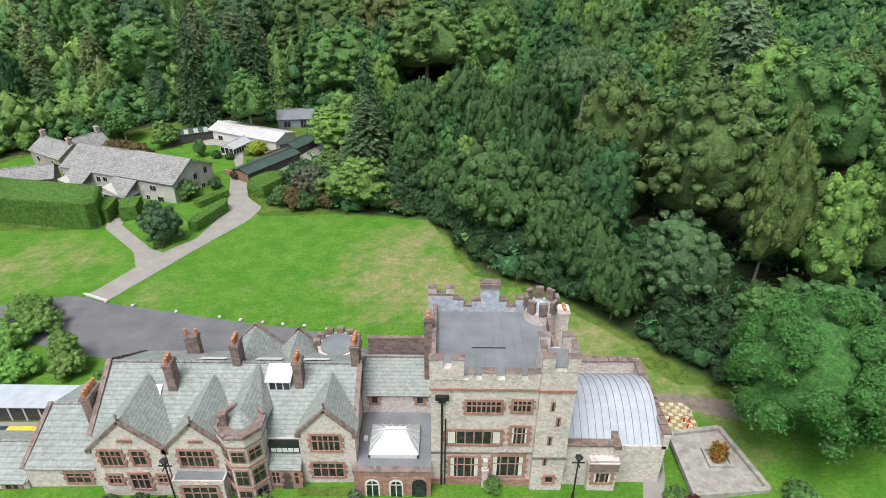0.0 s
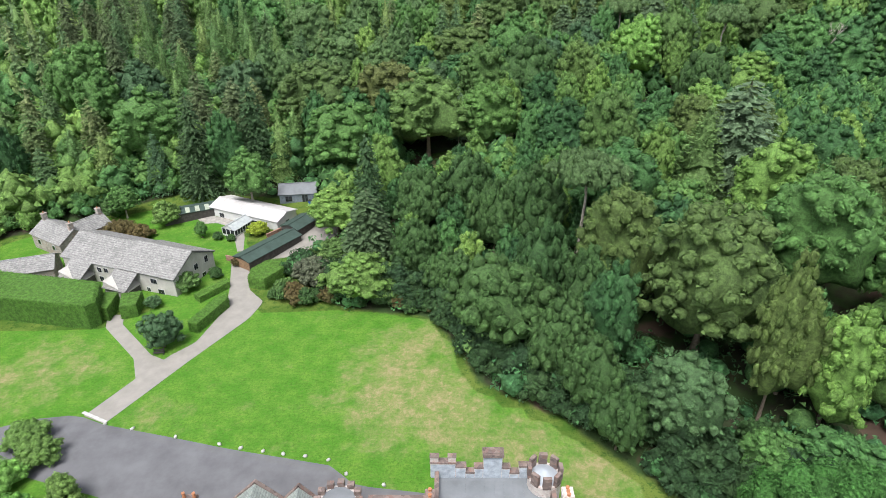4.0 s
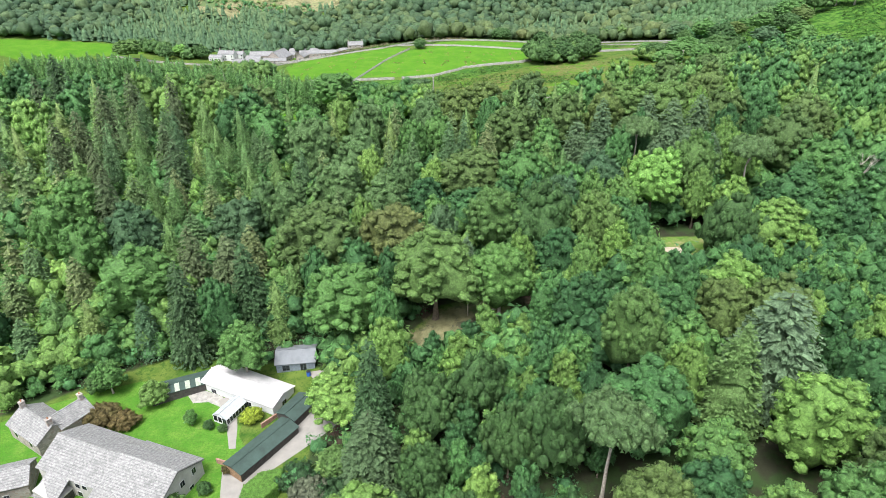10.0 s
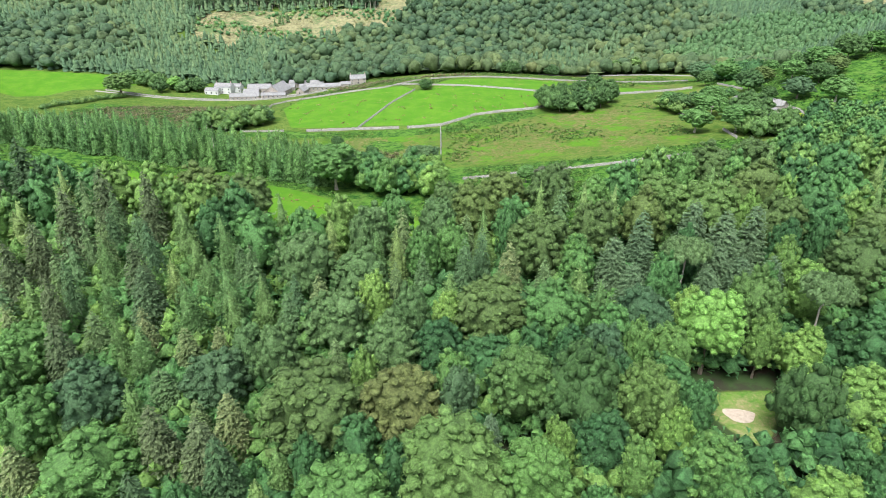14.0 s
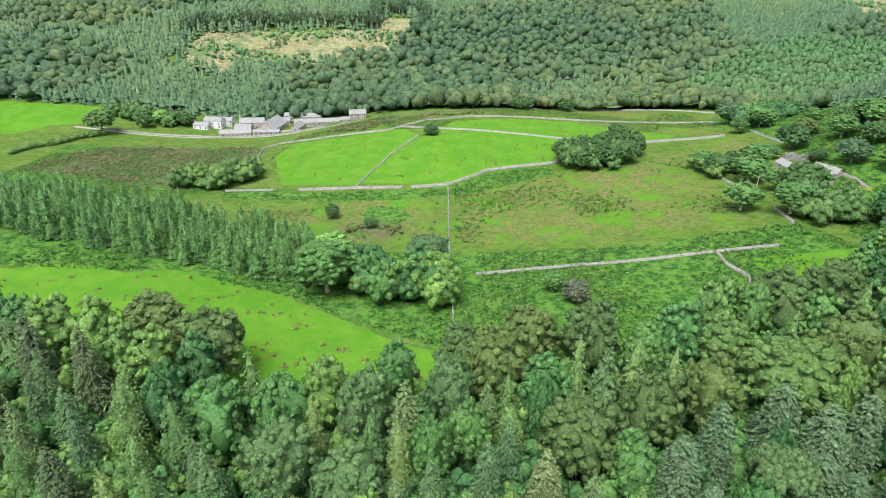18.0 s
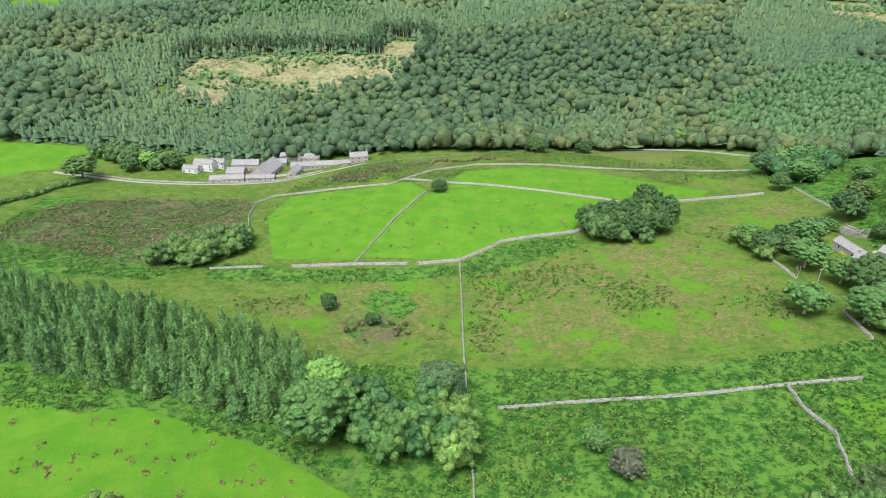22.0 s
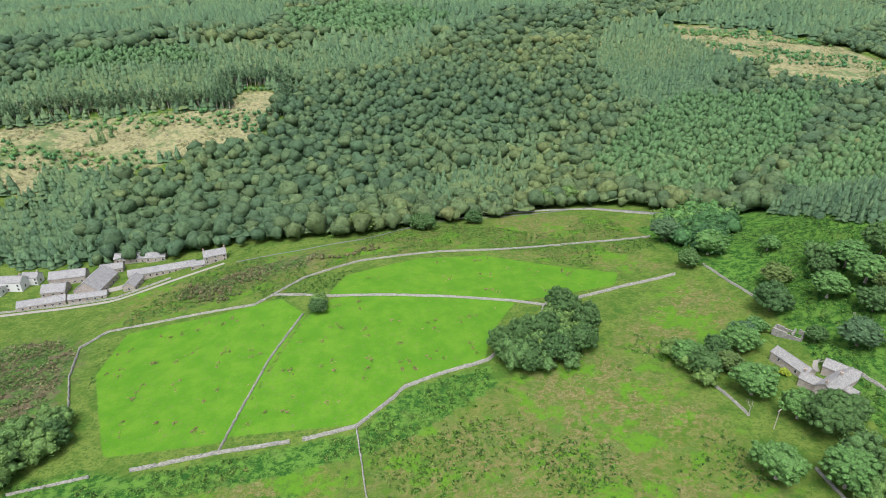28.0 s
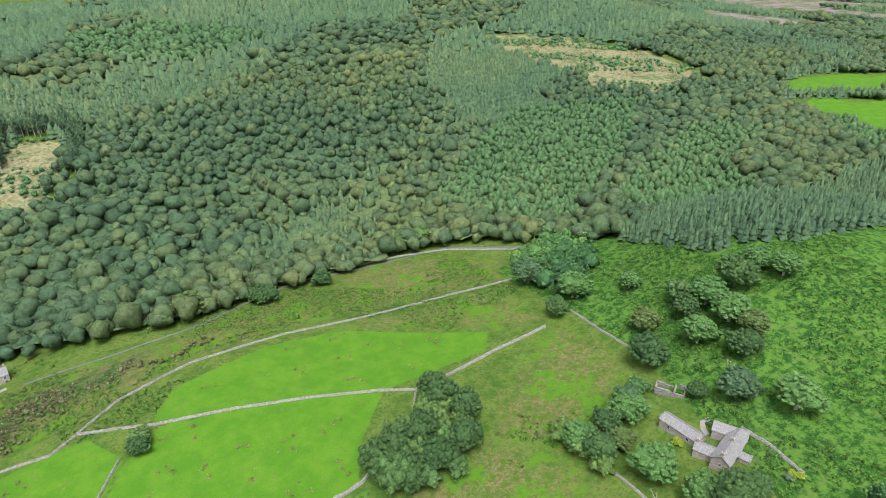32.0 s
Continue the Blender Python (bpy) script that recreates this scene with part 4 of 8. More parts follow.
TINTS = {
    "broad_oak": [(0.0, (0.050, 0.113, 0.034)), (1.0, (0.074, 0.149, 0.041))],
    "olive_beech": [(0.0, (0.082, 0.147, 0.044)), (1.0, (0.125, 0.183, 0.047))],
    "green_maple": [(0.0, (0.085, 0.197, 0.053)), (1.0, (0.125, 0.251, 0.061))],
    "dark_holm_oak": [(0.0, (0.047, 0.112, 0.034)), (1.0, (0.071, 0.142, 0.040))],
    "yellow_lime": [(0.0, (0.096, 0.188, 0.051)), (1.0, (0.126, 0.213, 0.053))],
    "bright_sycamore": [(0.0, (0.138, 0.330, 0.057)), (1.0, (0.202, 0.387, 0.085))],
    "grey_birch": [(0.0, (0.072, 0.150, 0.060)), (1.0, (0.090, 0.172, 0.068))],
    "scots_pine": [(0.0, (0.085, 0.160, 0.060)), (1.0, (0.110, 0.185, 0.066))],
    "round_thorn": [(0.0, (0.058, 0.117, 0.057)), (1.0, (0.181, 0.154, 0.113))],
    "sweet_chestnut": [(0.0, (0.084, 0.164, 0.056)), (1.0, (0.114, 0.199, 0.068))],
    "tawny_beech": [(0.0, (0.120, 0.150, 0.046)), (1.0, (0.140, 0.162, 0.050))],
    "grey_oak": [(0.0, (0.057, 0.124, 0.056)), (1.0, (0.081, 0.151, 0.065))],
    "brown_spruce": [(0.0, (0.092, 0.138, 0.062)), (1.0, (0.122, 0.162, 0.072))],
    "grey_pine": [(0.0, (0.100, 0.172, 0.085)), (1.0, (0.125, 0.198, 0.096))],
    "dark_cedar": [(0.0, (0.054, 0.119, 0.045)), (1.0, (0.085, 0.139, 0.061))],
    "pale_fir": [(0.0, (0.110, 0.185, 0.098)), (1.0, (0.135, 0.210, 0.112))],
    "light_larch": [(0.0, (0.095, 0.190, 0.058)), (1.0, (0.130, 0.222, 0.066))],
}
LEAF = {k: foliage(k + "_leaves", v, False) for k, v in TINTS.items()}
CONIFERS = {
    "dark_cedar": ("dark conical conifer with dense drooping foliage", 4.2, 0.5, 0.55, 0.6),
    "pale_fir": ("pale grey-green fir with spreading layered boughs", 6.0, 1.5, 0.3, 0.5),
    "light_larch": ("light green larch with a feathery spire", 4.5, 1.5, 0.4, 0.65),
    "brown_spruce": ("brownish dark spruce with hanging boughs", 4.5, 1.0, 0.55, 0.62),
    "grey_pine": ("grey-green pine with a soft blunt crown", 4.8, 3.0, 0.25, 0.5),
}
taken = []


def plant(kind, rows):
    """Stands each tree of a kind at its place, from three builds of that kind scaled to fit."""
    builds = []
    for s in range(3):
        if kind in CONIFERS:
            look_, wide, clear, drop, power = CONIFERS[kind]
            crown, trunk = larch(60 + s, 20, wide, clear, 2000, 0.38) if kind == "light_larch" else conifer(40 + 5 * s + len(kind), 20, wide, clear, 20, 12, drop, power=power, tips=9, size=0.40)
        else:
            look_, clear, flat = LOOKS[kind]
            squat = kind in ("dark_holm_oak", "broad_oak", "round_thorn")
            wide = 12.0 if squat else 7.0
            crown, trunk = broadleaf(70 + 7 * s + len(kind), 20, wide, 20 * clear, 110, 2000, 0.46 if squat else 0.32, flat=flat)
        builds.append((tree_thing(kind, crown, trunk, LEAF[kind], mat_bark_pale if kind in ("scots_pine", "green_maple", "grey_birch") else mat_bark, look_, "tree", "single trees"), wide))
    used = set()
    for k, (x, y, tall, r) in enumerate(rows):
        ob, wide = builds[k % 3]
        ob = ob if k < 3 else copy_thing(ob, Matrix())
        ob.matrix_basis = Matrix.LocRotScale((x, y, at(x, y) - 0.1), Euler((0, 0, k * 2.4)), (r / wide, r / wide, tall / 20 * (1.2 if 205 < y < 262 and x < 140 else 1.25 if x > 105 and 335 < y < 548 else 1.0)))
        taken.append((x, y, r))
        used.add(k % 3)
    for k in range(3):
        if k not in used:
            for o in (*builds[k][0].children, builds[k][0]):
                bpy.data.objects.remove(o)


for kind_, rows_ in KEY_TREES.items():
    plant(kind_, rows_)
TAKEN = np.array(taken)


def free(x, y, room=0.75):
    d = np.hypot(x[:, None] - TAKEN[None, :, 0], y[:, None] - TAKEN[None, :, 1]) - TAKEN[None, :, 2] * room
    return d.min(1) > 0


def within(polys, x, y, edge=0.0):
    best = np.full(x.shape, -1e9)
    for p in polys:
        best = np.maximum(best, inside(p, x, y))
    return best > edge


# ---- the wood below: about five trees in a hundred paces, oak and beech among conifers ----
rng = np.random.default_rng(11)


YARD = [(-90, 100), (-90, 128), (-64, 134), (-38, 142), (-26, 142), (-23, 124), (-27, 108), (-34, 98)]


def in_wood(x, y):
    return within([WOOD], x, y, 2.0) & ~within([YARD], x, y) & ~within(CLEARINGS, x, y, -3.0) & ~within([[(44, 172), (66, 173), (64, 160), (58, 140), (46, 142)]], x, y, -3.0) & free(x, y, 0.6) & (x > -240) & (x < 230) & (y > 40)


def patch(x, y, size, seed):
    """A slow, even wander between 0 and 1 over the plan."""
    r = np.random.default_rng(seed)
    w = sum(np.sin((x * math.cos(a) + y * math.sin(a)) / size * f + p) / f for a, f, p in zip(r.uniform(0, 6.28, 6), r.uniform(0.6, 2.2, 6), r.uniform(0, 6.28, 6)))
    return np.clip(0.5 + w / 5, 0, 1)


def packed(rng, box, tries, keep, girth):
    """Places where crowns of the girths that girth(x, y) gives stand side by side, clear of the single trees."""
    x, y = rng.uniform(box[0], box[2], tries), rng.uniform(box[1], box[3], tries)
    ok = keep(x, y)
    x, y = x[ok], y[ok]
    r, kinds = girth(x, y)
    px, py, pr = (np.concatenate([TAKEN[:, i], np.zeros(len(x))]) for i in range(3))
    n, chosen = len(TAKEN), []
    for i in range(len(x)):
        if (np.hypot(px[:n] - x[i], py[:n] - y[i]) > (0.74 if kinds[i] in (0, 3) else 0.86) * (pr[:n] + r[i])).all():
            px[n], py[n], pr[n] = x[i], y[i], r[i]
            n += 1
            chosen.append(i)
    x, y = x[chosen], y[chosen]
    return np.stack([x, y, height(x, y) - 0.15], 1), r[chosen], kinds[chosen]


SAPLINGS = [[(-12, 97), (-2, 91), (12, 88), (22, 98), (27, 112), (24, 130), (8, 136), (-8, 132), (-14, 116)], [(58, 108), (84, 104), (112, 128), (104, 158), (72, 158), (58, 140)]]


def girth_of(x, y):
    """Crown radius and kind (broad-leaved, larch, spruce, sapling) by where a tree stands."""
    r = np.random.default_rng(17)
    odds = 0.75 * patch(x, y, 30, 5) + 0.24 * np.clip((-8 - x) / 60, 0, 1) * np.clip((y - 140) / 30, 0, 1) - 0.2 * (x > 45) - 0.4 * ((inside(WOOD, x, y) < 14) & (y > 212)) + r.normal(0, 0.17, len(x))
    kinds = np.where(odds > 0.78, 2, np.where(odds > 0.56, 1, 0))
    kinds = np.where(within(SAPLINGS, x, y), 3, kinds)
    big = np.where(np.arange(len(x)) < len(x) * 0.35, r.uniform(5.2, 7.6, len(x)), r.uniform(3.4, 5.6, len(x)))
    big = np.where((inside(WOOD, x, y) < 18) & (y > 208), r.uniform(5.2, 7.6, len(x)), big)
    return np.select([kinds == 0, kinds == 3], [big, r.uniform(1.8, 3.2, len(x))], r.uniform(3.0, 4.7, len(x))), kinds


spots, crown_r, kind_of = packed(rng, (-240, 40, 230, 285), 26000, in_wood, girth_of)
x, y = spots[:, 0], spots[:, 1]
edge_low = np.where(y < 135, np.clip(inside(WOOD, x, y) / 12, 0.5, 1.0), 1.0 + 0.28 * np.clip((y - 180) / 30, 0, 1))
rim = (inside(WOOD, x, y) < 18) & (y > 208)
wood_tall = np.where(kind_of == 3, 0.30 + 0.10 * crown_r, np.where(kind_of == 0, rng.uniform(0.80, 1.0, len(x)), rng.uniform(0.72, 0.95, len(x)))) * edge_low
wood_tall = np.where(rim, rng.uniform(1.12, 1.25, len(x)), wood_tall)
near = (np.abs(x) < 100) & (y < 225)
NEAR = {0: [broadleaf(100 + s, 20, 7.0, 1.5, 104, 1700, 0.34) for s in range(5)], 1: [larch(110 + s, 20, 4.2, 1.5, 1500, 0.42) for s in range(4)], 2: [conifer(120 + s, 20, 4.0, 1.0, 18, 10, 0.5, power=0.62, tips=11, size=0.36) for s in range(3)], 3: [broadleaf(125 + s, 20, 7.0, 1.0, 40, 700, 0.7) for s in range(3)]}
FAR = {0: [broadleaf(130 + s, 20, 7.0, 1.2, 66, 330, 0.52, limbs=2, sides=4, core=1) for s in range(4)], 1: [larch(140 + s, 20, 4.2, 1.5, 380, 0.6, 4) for s in range(3)], 2: [conifer(150 + s, 20, 4.0, 1.0, 9, 7, 0.5, 4, 0.65, 7, 0.5) for s in range(3)], 3: [broadleaf(155 + s, 20, 7.0, 1.0, 16, 180, 0.9, limbs=1, sides=4, core=1) for s in range(3)]}
WOODS = {0: ("woodland_broadleaf", mat_leaf, mat_leaf_wood, "broad-leaved woodland tree with a full green crown"), 1: ("woodland_larch", mat_larch, mat_larch_wood, "light green woodland larch with a tapering spire"), 2: ("woodland_spruce", mat_spruce, mat_spruce_wood, "dark woodland spruce with dense needles"), 3: ("woodland_sapling", mat_leaf, mat_leaf_wood, "slender young tree with a light green crown")}
order = np.argsort(np.hypot(x, y - 120))
for k, (name_, mat_a, mat_b, label_) in WOODS.items():
    wide_ = 7.0 if k in (0, 3) else 4.0
    mine = [i for i in order if kind_of[i] == k]
    single = [i for i in mine if near[i]][:{0: 130, 1: 80, 2: 60, 3: 90}[k]]
    done = set(single)
    rest = np.array([i for i in mine if i not in done])
    builds = [tree_thing(name_, c, t, mat_a, mat_bark, label_, "tree", "trees of the wood") for c, t in NEAR[k]]
    for n, i in enumerate(single):
        ob = builds[n % len(builds)]
        ob = ob if n < len(builds) else copy_thing(ob, Matrix())
        s = crown_r[i] / wide_
        ob.matrix_basis = Matrix.LocRotScale(spots[i], Euler((0, 0, rng.uniform(0, 6.28))), (s * rng.uniform(0.93, 1.08), s * rng.uniform(0.93, 1.08), wood_tall[i]))
    if len(rest):
        scatter([c for c, _ in FAR[k]], spots[rest], crown_r[rest] / wide_, rng, mat_b, "wood_of_" + name_.split("_")[1], label_.replace("tree", "trees").replace("larch", "larches").replace("spruce", "spruces"), "woodland", rise=wood_tall[rest])
        scatter([(t[0], t[1], None) for _, t in FAR[k]], spots[rest], np.full(len(rest), 0.8), rng, mat_bark, "wood_trunks", "bare brown trunks under the woodland canopy", "woodland", rise=wood_tall[rest] * 0.9)

# Undergrowth between the trunks and along the wood's edge.
bushes = [broadleaf(160 + s, 3.0, 1.9, 0.1, 5, 60, 0.36, limbs=1, sides=3, core=0)[0] for s in range(4)]
low = sown(rng, (-150, 40, 130, 262), 4.2, lambda x, y: within([WOOD], x, y, 0.3) & ~within(CLEARINGS, x, y, -1.0) & (inside(WOOD, x, y) < 26))
scatter(bushes, low, rng.uniform(0.6, 1.3, len(low)), rng, mat_shrub_wood, "undergrowth", "mixed green undergrowth along the edge of the wood", "undergrowth")

mat_skirt = foliage("edge_boughs", [(0.0, (0.027, 0.068, 0.029)), (0.6, (0.046, 0.100, 0.035)), (1.0, (0.068, 0.128, 0.040))], True, 0.35)
SKIRT = [(-30, 104), (-18, 93), (-2.5, 89), (2, 80), (5, 72), (15, 65), (23, 57), (30, 49), (45, 40), (52, 44), (38, 56), (26, 68), (18, 76), (10, 88), (0, 96), (-14, 100), (-26, 108)]
skirt = sown(rng, (-32, 38, 55, 110), 2.5, lambda x, y: within([SKIRT], x, y, 0.4))
tall_bush = [broadleaf(165 + s, 5.0, 2.4, 0.0, 9, 420, 0.25, limbs=1, sides=3, core=1)[0] for s in range(4)]
scatter(tall_bush, skirt, rng.uniform(0.7, 1.25, len(skirt)) * np.clip(0.5 + inside(SKIRT, skirt[:, 0], skirt[:, 1]) / 6, 0.5, 1.3), rng, mat_skirt, "hanging_boughs", "leafy boughs and saplings closing the wood's edge to the lawn", "undergrowth")

BACK = [(-104, 108), (-92, 120), (-84, 127), (-72, 134), (-60, 137), (-50, 139), (-40, 143), (-28, 144), (-21, 138), (-18, 124), (-20, 110), (-16, 104), (-12, 126), (-16, 148), (-34, 154), (-60, 149), (-88, 141), (-110, 122)]
back = sown(rng, (-112, 100, -10, 155), 2.9, lambda x, y: within([BACK], x, y, 0.6) & ~within(CLEARINGS, x, y, -1.0))
scatter(tall_bush, back, rng.uniform(0.5, 1.0, len(back)), rng, mat_leaf_wood, "thicket", "leafy thicket closing the wood behind the yard", "undergrowth")

low_bush = [broadleaf(400 + s, 5.0, 2.6, 0.0, 9, 70, 0.45, limbs=1, sides=3, core=0)[0] for s in range(4)]
young = sown(rng, (-130, 128, 130, 258), 5.6, lambda x, y: within([WOOD], x, y, 4.0) & ~within(CLEARINGS, x, y, -4.0) & ~within([YARD], x, y) & ~within([[(44, 172), (66, 173), (64, 160), (58, 148), (46, 150)]], x, y, 0.0))
scatter(low_bush, young, rng.uniform(1.2, 2.0, len(young)), rng, mat_leaf_wood, "understorey", "young trees filling the gaps of the wood", "undergrowth")

# Larch plantation between the low pasture and the rough grazing.
BELT = [(-230, 345), (-164, 319), (-130, 310), (-100, 303), (-69, 296), (-55, 293), (-52, 322), (-71, 343), (-123, 358), (-203, 377), (-250, 390)]
belt = sown(rng, (-250, 285, -30, 395), 4.9, lambda x, y: within([BELT], x, y, 1.0) & free(x, y, 0.5))
scatter([larch(170 + s, 13.5, 3.4, 0.8, 520, 0.42)[0] for s in range(5)], belt, rng.uniform(0.8, 1.15, len(belt)), rng, mat_belt, "larch_plantation", "belt of mid-green larches beside the pasture", "plantation")
scatter([(t[0], t[1], None) for _, t in [conifer(170, 13, 2.3, 1.5, 14, 8, 0.4, 4)]], belt, rng.uniform(0.8, 1.0, len(belt)), rng, mat_bark_pale, "larch_trunks", "thin pale larch trunks in rows", "plantation")
mixed = [(-50, 290), (-30, 282), (-12, 277), (-6, 290), (-10, 304), (-30, 304), (-50, 312)]
m_spots = sown(rng, (-55, 275, 0, 315), 5.0, lambda x, y: within([mixed], x, y) & free(x, y, 0.5))
scatter([broadleaf(180 + s, 14, 4.0, 0.4, 12, 380, 0.42, limbs=1, sides=3)[0] for s in range(4)], m_spots, rng.uniform(0.7, 1.05, len(m_spots)), rng, mat_leaf_wood, "mixed_copse", "mixed green copse at the end of the larch belt", "copse")

# ---- the far valley side: oakwood below, spruce above ----
def on_hill(x, y):
    edge = np.interp(x, [-500, -350, -287, -230, -83, 0, 84, 162, 200, 225, 240, 420, 520], [600, 612, 627, 623, 607, 583, 610, 618, 592, 570, 535, 545, 560])
    clear = within(FELLED, x, y, 5.0) | (within(FELLED, x, y, -14.0) & (patch(x, y, 9, 51) > 0.55)) | within(PASTURES, x, y, -4.0) | (within(SCREE, x, y, -20.0) & (patch(x, y, 60, 52) > 0.30))
    return (y > edge) & ~clear & (x > -60 - 0.85 * (y - 130)) & (x < 170 + 2.3 * (y - 330))


LARCH_BLOCK = [(193, 681), (271, 748), (350, 808), (470, 790), (500, 785), (392, 684), (290, 617), (254, 590), (222, 619)]
YOUNG_BLOCKS = [[(-60, 1228), (59, 1290), (190, 1145), (73, 1050), (-40, 1093)], [(-300, 960), (-160, 985), (-120, 940), (-260, 915)]]


def hill_kind(x, y, r):
    """0 oakwood, 1 spruce, 2 pale larch, by the blocks of the valley side."""
    n = r.normal(0, 0.06, len(x))
    spruce = (patch(x, y, 60, 8) + n + 0.32 * np.clip((-40 - x) / 60, 0, 1) * np.clip((y - 720) / 40, 0, 1) + 0.30 * np.clip((y - 960) / 120, 0, 1) - 0.25 * np.clip((x + 20) / 60, 0, 1) * np.clip((930 - y) / 60, 0, 1)) > 0.62
    pale = within([LARCH_BLOCK] + YOUNG_BLOCKS, x, y) | ((x > 300) & (y < 700) & (patch(x, y, 40, 14) + n > 0.5))
    return np.where(pale, 2, np.where(spruce, 1, 0))


def tiers(box, gap, ball, sprays, size, tall, seed, names):
    """A belt of the valley side, sown with oak in hollows and conifers in planted blocks."""
    r = np.random.default_rng(seed)
    p = sown(r, box, gap, on_hill)
    kinds = hill_kind(p[:, 0], p[:, 1], r)
    close = sown(r, box, gap * 0.74, on_hill)
    close_kinds = hill_kind(close[:, 0], close[:, 1], r)
    fine = sown(r, box, gap * 0.66, on_hill)
    fine_kinds = hill_kind(fine[:, 0], fine[:, 1], r)
    heads = [dome(seed + 20 + k, tall * (0.8 + 0.06 * k), gap * (0.38 + 0.03 * k), 0, 6, size * 0.8) for k in range(4)]
    oaks = [dome(seed + k, tall * (0.8 + 0.07 * k), gap * (0.62 + 0.05 * k), ball, sprays, size) for k in range(6)]
    skirts = ((0.06, 0.68, 1.0), (0.38, 1.0, 0.7)) if gap > 10 else ((0.06, 0.6, 1.0), (0.30, 0.82, 0.8), (0.58, 1.0, 0.5))
    spruces = [spire(seed + 9 + k, tall * (0.85 + 0.06 * k), gap * 0.48, skirts) for k in range(5)]
    for q, sel, temps, mat, name_, label_ in ((p, kinds == 0, oaks, mat_hazed_oak, names[0], "dark oakwood covering the far valley side"), (close, close_kinds == 1, spruces, mat_hazed_spruce, names[1], "spruce plantation high on the far valley side"), (fine, fine_kinds == 2, heads, mat_hazed_larch, names[2], "pale green larch plantation on the far valley side")):
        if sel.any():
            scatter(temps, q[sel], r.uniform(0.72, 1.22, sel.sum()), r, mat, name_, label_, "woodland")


# Larch of the far side, its base colours also muted with haze.
mat_hazed_larch = foliage("hazed_larch_needles", [(0.0, (0.066, 0.141, 0.058)), (0.6, (0.085, 0.164, 0.063)), (1.0, (0.111, 0.181, 0.071))], True, 1.6, 0.2, (0.75, 1.28), (0.88, 1.12))
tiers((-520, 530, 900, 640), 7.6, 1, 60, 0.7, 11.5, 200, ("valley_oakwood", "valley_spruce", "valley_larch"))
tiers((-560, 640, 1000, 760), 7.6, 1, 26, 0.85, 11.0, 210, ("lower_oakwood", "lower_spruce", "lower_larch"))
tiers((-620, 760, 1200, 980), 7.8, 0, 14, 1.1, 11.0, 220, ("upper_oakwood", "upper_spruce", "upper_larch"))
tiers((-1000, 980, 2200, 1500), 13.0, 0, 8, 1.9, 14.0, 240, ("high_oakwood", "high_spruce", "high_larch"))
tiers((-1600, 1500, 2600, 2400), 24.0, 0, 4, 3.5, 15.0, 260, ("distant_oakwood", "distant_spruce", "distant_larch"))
# Added leaf-coloured sheet closing the gaps between the crowns, so they stay lighter.
gx_, gy_ = np.meshgrid(np.arange(-620, 1200, 7.0), np.arange(545, 1180, 7.0))
under = on_hill(gx_.ravel(), gy_.ravel()).reshape(gx_.shape)
r_under = np.random.default_rng(66)
low_z = height(gx_, gy_) + r_under.uniform(2.8, 5.6, gx_.shape)
idx_ = np.arange(gx_.size).reshape(gx_.shape)
full = under[:-1, :-1] & under[:-1, 1:] & under[1:, 1:] & under[1:, :-1]
canopy = fast_mesh("lower_canopy", np.stack([gx_ + r_under.normal(0, 1.2, gx_.shape), gy_ + r_under.normal(0, 1.2, gx_.shape), low_z], -1).reshape(-1, 3), np.stack([idx_[:-1, :-1][full], idx_[:-1, 1:][full], idx_[1:, 1:][full], idx_[1:, :-1][full]], -1))
field(canopy, "tint", 0.55 * drift(gx_.ravel(), gy_.ravel()) + r_under.uniform(0, 0.3, gx_.size))
canopy.materials.append(mat_hazed_oak)
tagged(new("lower_canopy", canopy), "added leaf-coloured sheet that lightens the gaps between the far crowns", "woodland", kind="stuff")
# Drawn-up spruces with bare stems along the top of the felled slope.
stems = sown(np.random.default_rng(61), (-310, 770, -40, 910), 4.6, lambda x, y: (inside(FELLED[0], x, y) < -1.5) & (inside(FELLED[0], x, y) > -15) & (y > 792 + 0.06 * (x + 300)))
drawn = [conifer(310 + s, 17, 2.6, 8.0, 5, 6, 0.35, 4, 0.7, 3, 0.9) for s in range(3)]
scatter([c for c, _ in drawn], stems, np.random.default_rng(62).uniform(0.85, 1.15, len(stems)), np.random.default_rng(63), mat_hazed_spruce, "drawn_up_spruce", "tall thin spruces with high crowns above the felled slope", "woodland")
scatter([(tube([(0, 0, -0.3), (0, 0, 8), (0, 0, 15)], [0.34, 0.26, 0.1], 5) + (None,))], stems, np.full(len(stems), 1.0), np.random.default_rng(64), mat_bark_pale, "spruce_stems", "bare pale spruce stems along the felled edge", "woodland")

# Spruce on the slope beyond the lane, and scrub by the bracken.
SLOPE = [(243, 530), (238, 470), (270, 440), (420, 430), (560, 500), (560, 560), (400, 552), (300, 545)]
s_spots = sown(rng, (230, 380, 700, 600), 4.2, lambda x, y: within([SLOPE], x, y))
scatter([spire(190 + s, 12, 2.6) for s in range(5)], s_spots, rng.uniform(0.75, 1.15, len(s_spots)), rng, mat_hazed_spruce, "slope_spruce", "spruce plantation on the slope above the bracken", "plantation")
LANE = [(186, 560), (176, 500), (182, 490), (215, 520), (238, 560), (228, 575)]
l_spots = sown(rng, (170, 480, 250, 580), 6.0, lambda x, y: within([LANE], x, y))
scatter(bushes, l_spots, rng.uniform(2.0, 3.2, len(l_spots)), rng, mat_leaf_wood, "lane_scrub", "dense green scrub trees along the lane", "scrub")
EAST = [(100, 268), (130, 300), (150, 330), (160, 345), (200, 330), (260, 300), (240, 220), (190, 240)]
e_spots = sown(rng, (95, 215, 270, 350), 7.0, lambda x, y: within([EAST], x, y))
